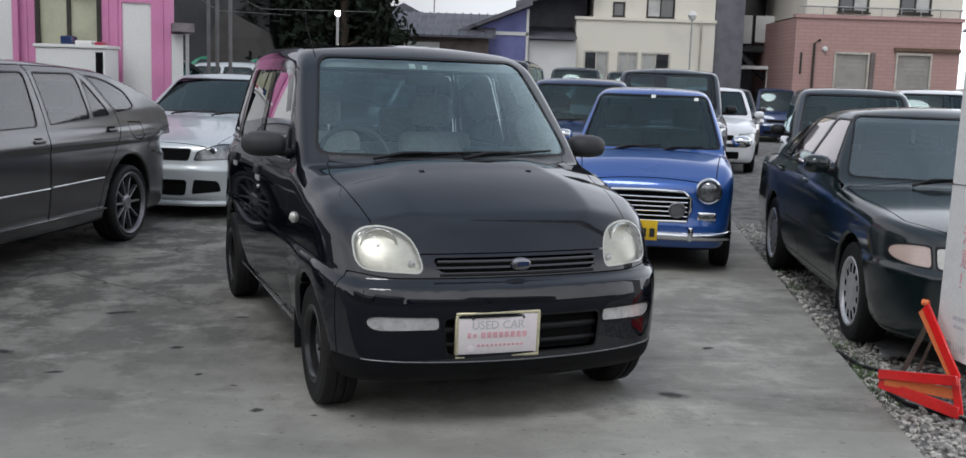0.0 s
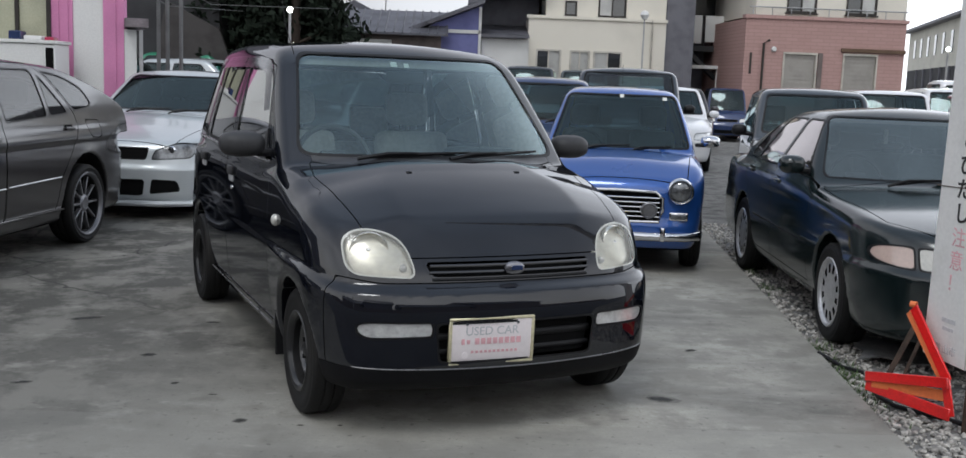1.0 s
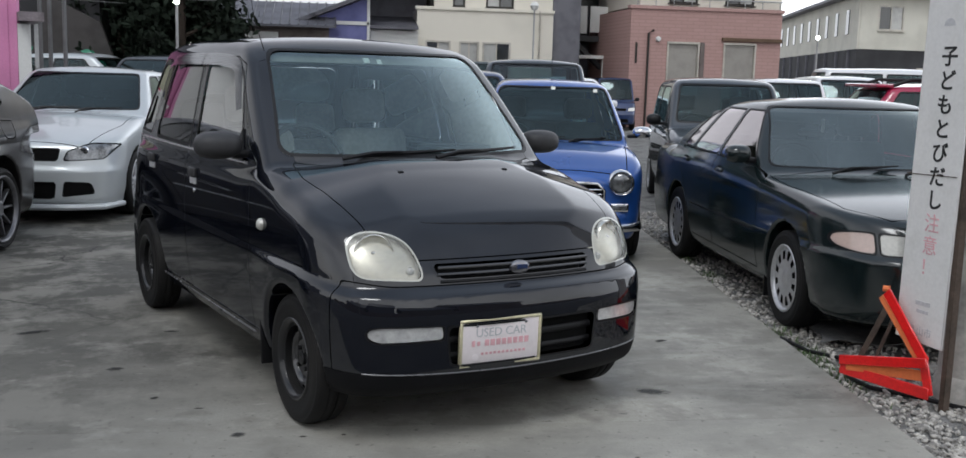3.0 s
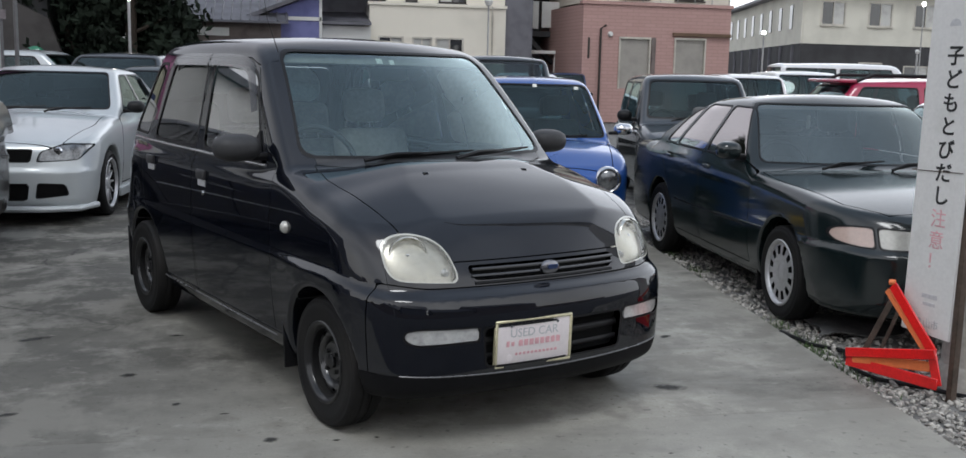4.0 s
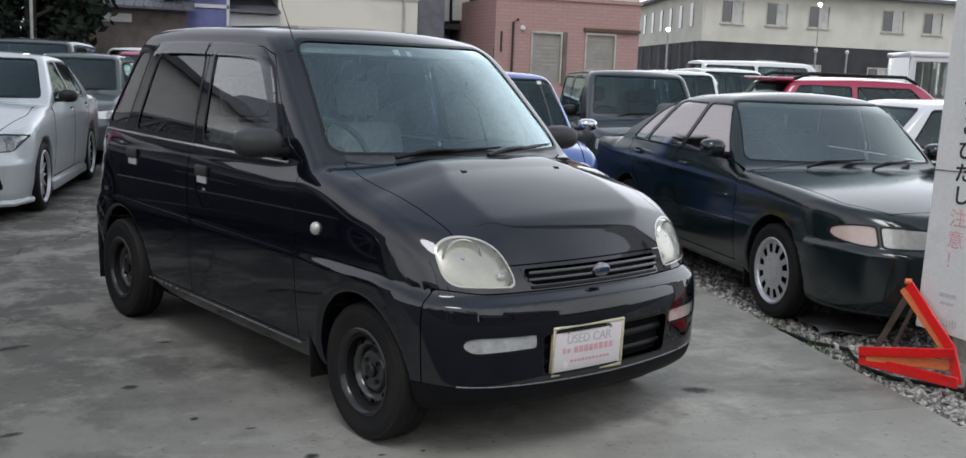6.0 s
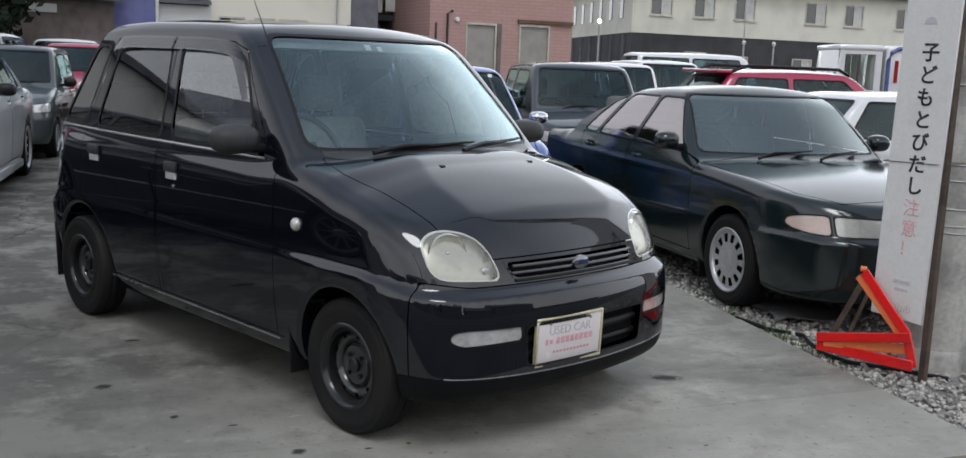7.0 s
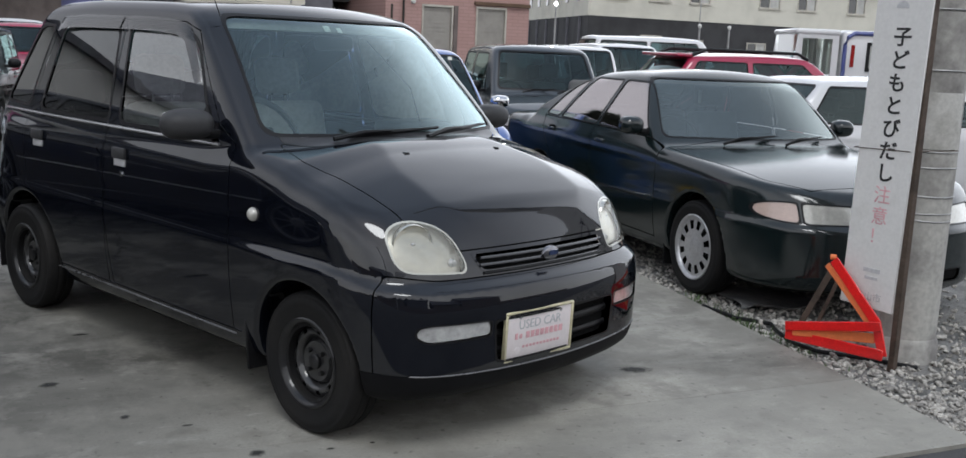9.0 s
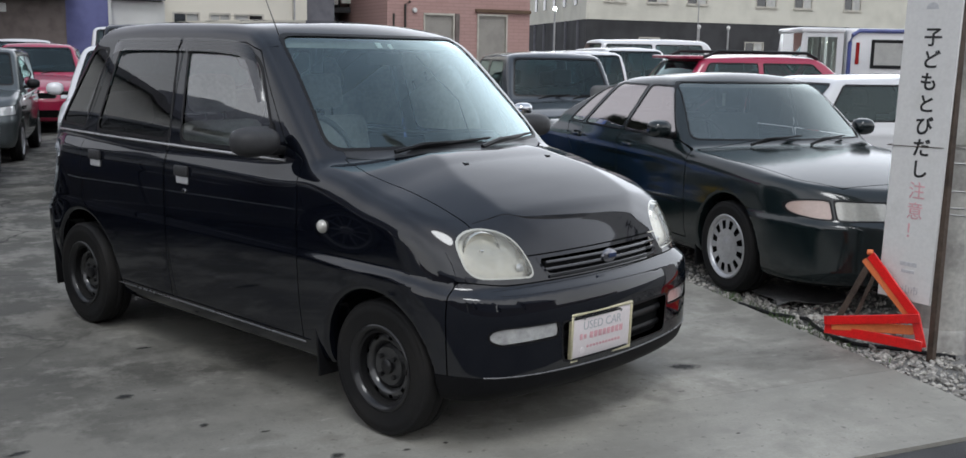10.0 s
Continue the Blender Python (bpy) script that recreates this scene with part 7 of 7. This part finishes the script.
part("cab_nose", box(0.06, 0.158, 0.0, 1.40, 0.35, 1.16, 0.04, 3), M["white_paint"], tk)
part("cab_roof", box(0.10, 0.82, -0.02, 1.42, 1.84, 1.93, 0.035, 3), M["white_paint"], tk)
for y_ in (0.0, 1.36):
    part("front_pillar", tube([(0.10, y_ + 0.02, 1.15), (0.17, y_ + 0.02, 1.86)], 0.028, 8), M["white_paint"], tk)
part("windscreen", box(0.13, 0.138, 0.05, 1.35, 1.17, 1.84), M["cab_glass"], tk, smooth=False)
part("cab_window", box(0.22, 0.70, 0.018, 0.024, 1.22, 1.78), M["cab_glass"], tk, smooth=False)
part("cab_window", box(0.22, 0.70, 1.372, 1.378, 1.22, 1.78), M["cab_glass"], tk, smooth=False)
part("cab_seat", box(0.50, 0.72, 0.10, 1.30, 0.60, 1.20, 0.06, 3), M["fabric"], tk)
part("cargo_body", box(0.86, 3.2, 0.0, 1.45, 0.45, 1.93, 0.06, 3), M["white_paint"], tk)
M["truck_blue"] = mat("truck_blue", (0.055, 0.075, 0.26), 0.4, coat=0.6)
part("blue_edge", tube([(0.90, -0.012, 0.55), (0.90, -0.012, 1.70), (0.94, -0.012, 1.82), (1.04, -0.012, 1.885), (3.1, -0.012, 1.885)], 0.034, 8), M["truck_blue"], tk)
w_ = part("body_window", box(1.30, 2.45, -0.014, -0.004, 1.34, 1.70, 0.003, 1), M["window_pale"], tk)
part("window_rubber", wall_bm(1.25, 2.50, 1.29, 1.75, -0.018, -0.003, [(1.30, 2.45, 1.34, 1.70)]), M["trim"], w_, smooth=False)
part("tail_stripe", box(1.00, 1.06, -0.016, -0.003, 1.35, 1.70, 0.004, 1), M["red_lens"], tk)
part("chassis", box(0.1, 3.1, 0.2, 1.2, 0.28, 0.45), M["dark"], tk)
for x_, y_ in ((0.5, 0.08), (2.6, 0.08), (0.5, 1.32), (2.6, 1.32)):
    wh = part("wheel", lathe([(-0.07, 0.0), (-0.07, 0.24), (-0.05, 0.26), (0.05, 0.26), (0.07, 0.24), (0.07, 0.0)], 28, "y"), M["rubber"], tk, m=pose(x_, y_, 0.26))

# ---- pole, sign, warning triangle ----
M["pole_concrete"] = mat("pole_concrete", (0.44, 0.43, 0.40), 0.85, var=0.14, scale=4, fine=40, bump=0.002, bump_scale=60, col2=(0.22, 0.21, 0.20))
M["board"] = mat("weathered_white_board", (0.72, 0.71, 0.69), 0.6, var=0.04, scale=6, col2=(0.60, 0.59, 0.56), mixat=(0.55, 0.85))
M["tri_red"] = mat("reflective_red", (0.78, 0.012, 0.012), 0.35, var=0.12, fine=120, coat=0.4)
M["tri_orange"] = mat("fluorescent_orange", (0.80, 0.20, 0.06), 0.6, var=0.06)
M["faded"] = mat("faded_print", (0.55, 0.55, 0.56), 0.6)
M["stake"] = mat("brown_stake", (0.085, 0.06, 0.045), 0.8, var=0.2, scale=10)

M["sheet"] = mat("pale_sheet", (0.55, 0.54, 0.51), 0.7, var=0.1, scale=9, col2=(0.40, 0.39, 0.36))
pole = thing("utility_pole", "grey concrete utility pole bound with tie wires", "pole", pose(2.43, 4.33, -0.03))
part("shaft", lathe([(0.0, 0.0), (0.0, 0.150), (1.0, 0.147), (3.0, 0.141), (7.5, 0.125), (7.5, 0.0)], 40, "z"), M["pole_concrete"], pole)
for z, lean in ((0.715, 0.012), (0.735, -0.006), (0.826, 0.004), (0.957, -0.004), (1.045, 0.010), (1.417, 0.0), (1.70, 0.004)):
    part("tie_wire", tube([(0.1495 * math.cos(2 * math.pi * k / 36), 0.1495 * math.sin(2 * math.pi * k / 36), z + lean * math.sin(2 * math.pi * k / 36)) for k in range(37)], 0.0034, 6), M["galv"], pole)
part("guard_sheet", lathe([(1.05, 0.1475), (1.05, 0.1505), (1.315, 0.1500), (1.315, 0.1470)], 20, "z", radians(165), radians(292)), M["sheet"], pole, "pale weathered sheet bound to the pole")
part("base_ring", lathe([(0.0, 0.150), (0.0, 0.166), (0.10, 0.160), (0.12, 0.150)], 40, "z"), M["pole_concrete"], pole)

sign = thing("warning_sign", "tall white board warning of children running out, tied to pole", "sign", pose(2.15, 4.15, 0, 0, 0, -79))
part("board", box(-0.288, 0.0, -0.012, 0.0, 0.25, 2.15, 0.003, 1), M["board"], sign, m=pose(0, 0, 0, 0, 1.2, 0))
part("stake", box(0.004, 0.034, 0.002, 0.040, -0.03, 2.1, 0.003, 1), M["stake"], sign)
zc = 1.525
for ch in "子どもとびだし":
    words(ch, 0.094, M["ink_black"], sign, pose(-0.130 + 0.02 * zc, -0.0130, zc, 90, 0, 0), bold=0.0018)
    zc -= 0.1045
for ch, dz in (("注", 0.10), ("意", 0.098), ("！", 0.09)):
    words(ch, 0.090, M["ink_red"], sign, pose(-0.130 + 0.02 * zc, -0.0130, zc, 90, 0, 0))
    zc -= dz
part("faded_print", box(-0.17, -0.08, -0.0136, -0.0124, 0.425, 0.445), M["faded"], sign)
part("faded_print", box(-0.16, -0.09, -0.0136, -0.0124, 0.39, 0.405), M["faded"], sign)
part("faded_print", box(-0.21, -0.165, -0.0136, -0.0124, 0.285, 0.325), M["ink_grey"], sign)
words("山市", 0.046, M["ink_grey"], sign, pose(-0.105, -0.0130, 0.305, 90, 0, 0))
sun_b = lathe([(-0.0008, 0.0), (-0.0008, 0.032), (0.0004, 0.032)], 24, "y", 0.0, math.pi)
part("faded_mark", sun_b, M["faded"], sign, m=pose(-0.115, -0.0128, 1.66))
wire = tube([(-0.292, -0.014, 1.008), (0.002, -0.014, 1.016), (0.034, 0.05, 1.02), (0.06, 0.28, 1.02), (-0.22, 0.30, 1.02), (-0.30, 0.02, 1.01), (-0.292, -0.014, 1.008)], 0.0022, 6)
part("tie_wire", wire, M["stake"], sign)

# the folded warning triangle leans on the post
tri = thing("warning_triangle", "red and orange folding warning triangle leaning in the gravel", "warning triangle", pose(0, 0, 0))


def arm(a, b_, n, w, name, parent, mt, th=0.012, lift=0.0):
    """A flat bar from a to b whose face looks along n."""
    A, B, N = Vector(a), Vector(b_), Vector(n).normalized()
    d = (B - A)
    ln = d.length
    X = d.normalized()
    Z = X.cross(N).normalized()
    N = Z.cross(X)
    m = Matrix((X, N, Z)).transposed().to_4x4()
    m.translation = A + N * lift
    return part(name, box(0, ln, -th / 2, th / 2, -w / 2, w / 2, 0.003, 1), mt, parent, m=m)


N_ = (-0.95, -0.30, 0.12)
T_ = (2.035, 4.44, 0.455)
a1 = arm(T_, (2.085, 4.165, 0.195), N_, 0.046, "right_arm", tri, M["tri_red"])
arm((2.030, 4.475, 0.425), (2.080, 4.215, 0.190), N_, 0.030, "orange_strip", tri, M["tri_orange"], 0.008, 0.002)
a2 = arm((1.925, 4.60, 0.088), (2.080, 4.13, 0.198), N_, 0.046, "upper_arm", tri, M["tri_red"], 0.012, 0.014)
a3 = arm((1.927, 4.60, 0.048), (2.090, 4.115, 0.062), N_, 0.052, "lower_arm", tri, M["tri_red"], 0.012, 0.010)
arm((2.080, 4.165, 0.205), (2.092, 4.120, 0.055), N_, 0.046, "end_arm", tri, M["tri_red"], 0.010, 0.006)
arm((1.930, 4.56, 0.072), (2.082, 4.17, 0.130), N_, 0.048, "orange_strip", tri, M["tri_orange"], 0.006, 0.004)
arm((2.06, 4.50, 0.38), (1.99, 4.62, 0.06), N_, 0.034, "stand_leg", tri, M["stake"], 0.006, -0.03)
arm((2.07, 4.46, 0.36), (2.01, 4.54, 0.06), N_, 0.022, "stand_leg", tri, M["stake"], 0.006, -0.045)
part("hinge", tube([(2.025, 4.455, 0.468), (2.045, 4.435, 0.468)], 0.014, 8), M["tri_orange"], tri)

# hose lying along the gravel, mat under the saloon's nose
hose = tube([(1.96, 5.35, 0.0), (2.0, 5.1, -0.008), (2.12, 4.95, -0.01), (2.05, 4.82, -0.008), (1.98, 4.62, -0.008), (2.0, 4.45, -0.008), (2.15, 4.3, -0.01), (2.3, 4.1, -0.012)], 0.011, 8)
solid("hose", hose, M["trim"], "black rubber hose lying on the gravel edge", "hose")

# crumpled rubber mat under the saloon's nose
mb = bmesh.new()
grid = []
rm = random.Random(8)
for r_ in range(9):
    row = []
    for c_ in range(13):
        u, v = c_ / 12, r_ / 8
        x = 2.12 + 0.48 * u + 0.14 * v + 0.03 * math.sin(4 * v) + rm.uniform(-0.008, 0.008)
        y = 5.20 + 0.46 * v - 0.02 * u + 0.03 * math.sin(6 * u) + rm.uniform(-0.008, 0.008)
        row.append(mb.verts.new((x, y, 0.004 + 0.012 * math.sin(7 * u + 3 * v) * math.sin(5 * v + 1) + rm.uniform(0, 0.004))))
    grid.append(row)
for a_, b_ in zip(grid, grid[1:]):
    for c_ in range(12):
        mb.faces.new((a_[c_], a_[c_ + 1], b_[c_ + 1], b_[c_]))
top_faces = list(mb.faces)
ex = bmesh.ops.extrude_face_region(mb, geom=top_faces)
for e_ in ex["geom"]:
    if isinstance(e_, bmesh.types.BMVert):
        e_.co.z += 0.006
bmesh.ops.recalc_face_normals(mb, faces=mb.faces)
M["mat_grey"] = mat("dusty_rubber_mat", (0.10, 0.10, 0.098), 0.85, var=0.2, scale=8, col2=(0.17, 0.165, 0.155))
solid("rubber_mat", mb, M["mat_grey"], "crumpled dusty rubber mat on the gravel under the saloon", "mat")

# ---- trees and dark house on the left ----
M["leaf"] = mat("dark_leaf", (0.016, 0.024, 0.016), 0.8, var=0.3, scale=2, spec=0.15)
M["bark"] = mat("bark", (0.06, 0.045, 0.035), 0.9, var=0.2)


def tree(x, y, h, r, seed, n=15000):
    t = thing("tree", "dark dense evergreen tree behind the parked cars", "tree", pose(x, y, 0), "trees behind the lot")
    rnd2 = np.random.RandomState(seed)
    part("trunk", tube([(0, 0, 0), (0.05, 0.02, h * 0.45), (0.0, 0.05, h * 0.9)], [0.16, 0.11, 0.03], 10), M["bark"], t)
    for k in range(7):
        a = k * 2.4
        z0 = h * (0.3 + 0.08 * k)
        part("limb", tube([(0.03, 0.02, z0), (0.5 * r * math.cos(a), 0.5 * r * math.sin(a), z0 + 0.3), (0.85 * r * math.cos(a), 0.85 * r * math.sin(a), z0 + 0.5)], [0.05, 0.035, 0.01], 6), M["bark"], t)
    clumps = []
    for k in range(75):
        z = h * (0.18 + 0.82 * rnd2.rand())
        rr = r * (1.05 - 0.75 * (z / h) ** 2.2) * (0.45 + 0.55 * rnd2.rand() ** 0.5)
        a = rnd2.rand() * 6.28
        clumps.append((rr * math.cos(a), rr * math.sin(a), z, 0.22 + 0.22 * rnd2.rand()))
    C = np.array(clumps)
    pick = rnd2.randint(0, len(C), n)
    ctr = C[pick, :3] + rnd2.normal(size=(n, 3)) * C[pick, 3:4] * 0.62
    u = rnd2.normal(size=(n, 3))
    u /= np.linalg.norm(u, axis=1, keepdims=True)
    v = np.cross(u, rnd2.normal(size=(n, 3)))
    v /= np.linalg.norm(v, axis=1, keepdims=True)
    s = (0.07 + 0.07 * rnd2.rand(n, 1))
    Vt = np.stack([ctr - u * s, ctr + v * s * 0.5, ctr + u * s, ctr - v * s * 0.5], 1).reshape(-1, 3)
    Ft = np.arange(4 * n).reshape(n, 4)
    piece("crown", mesh_from("crown", Vt, Ft, smooth=False), M["leaf"], t)


tree(-3.95, 25.0, 6.8, 1.25, 1)
tree(-5.3, 25.4, 7.5, 1.3, 2)
tree(-4.6, 27.6, 8.0, 1.5, 4)
M["tarp"] = mat("grey_tarp", (0.055, 0.050, 0.048), 0.8, var=0.1)
dh = thing("shed", "dark weathered shed with a grey tarpaulin on its flank", "building", pose(-8.2, 24.6, 0))
part("wall", box(-3.0, 2.6, 0, 5, 0, 5.2), M["dark_siding"], dh, smooth=False)
part("roof", prism([(-3.2, 5.2), (2.8, 5.2), (-0.2, 7.0)], -0.3, 5.2), M["roof_tin"], dh, smooth=False)
part("tarpaulin", prism([(1.1, 0.6), (3.3, 0.6), (2.7, 2.3), (1.5, 2.9)], -0.5, -0.3), M["tarp"], dh, smooth=False)

# wires
for k, pts in enumerate((((-8, 22, 4.2), (-5.3, 22.5, 2.75), (-3.0, 24, 2.85)), ((-7.5, 21, 3.6), (-5.8, 21, 2.6), (-4.4, 26, 2.8)), ((-5.42, 19, 4.6), (-5.0, 21.5, 3.3), (-4.4, 25, 2.9)))):
    solid("cable", tube(pts, 0.007, 5), M["old_steel"], "thin slack cable strung across the back of the lot", "cable", None, "cables over the lot")

# ---- across the road, behind the camera ----
M["beige_wall"] = mat("beige_wall", (0.17, 0.16, 0.13), 0.9, var=0.1)
for k, (x0, x1, y0, h1, rz, wm) in enumerate(((-26, -16, -13, 3.4, 5.4, "brown_wall"), (-15, -7.5, -11.5, 3.0, 4.9, "beige_wall"), (-6.5, 2.5, -13.5, 4.6, 6.6, "grey_wall"), (4, 12, -12, 3.2, 5.2, "beige_wall"), (13.5, 24, -13, 4.8, 6.8, "brown_wall"))):
    hs = thing("house", "plain low house across the road", "building", pose(0, y0, 0), "houses across the road")
    part("wall", box(x0, x1, -6, 0, 0, h1), M[wm], hs, smooth=False)
    part("roof", prism([(-6.5, h1), (0.5, h1), (-3, rz)], x0 - 0.4, x1 + 0.4, "x"), M["roof_tin"], hs, smooth=False)
hs = thing("garden_wall", "plain block wall along the far side of the road", "wall", pose(0, -7.2, 0))
part("blocks", box(-40, 40, -0.15, 0, 0, 1.5), M["brown_wall"], hs, smooth=False)
for k, (x0, y0, yaw) in enumerate(((-17, 4, 0), (-19, 14, 0))):
    hs = thing("house", "plain house beyond the side of the lot", "building", pose(x0, y0, 0), "houses beside the lot")
    part("wall", box(-5, 0, 0, 8, 0, 4.2), M["brown_wall" if k else "grey_wall"], hs, smooth=False)
    part("roof", prism([(-5.4, 4.2), (0.4, 4.2), (-2.5, 6.0)], -0.4, 8.4), M["roof_tin"], hs, smooth=False)
rp = thing("utility_pole", "concrete utility pole across the road", "pole", pose(-7.6, -6.6, 0))
part("shaft", tube([(0, 0, 0), (0, 0, 8.5)], [0.15, 0.10], 14), M["pole_concrete"], rp)
part("cross_arm", tube([(-0.8, 0, 7.6), (0.8, 0, 7.6)], 0.05, 6), M["galv"], rp)
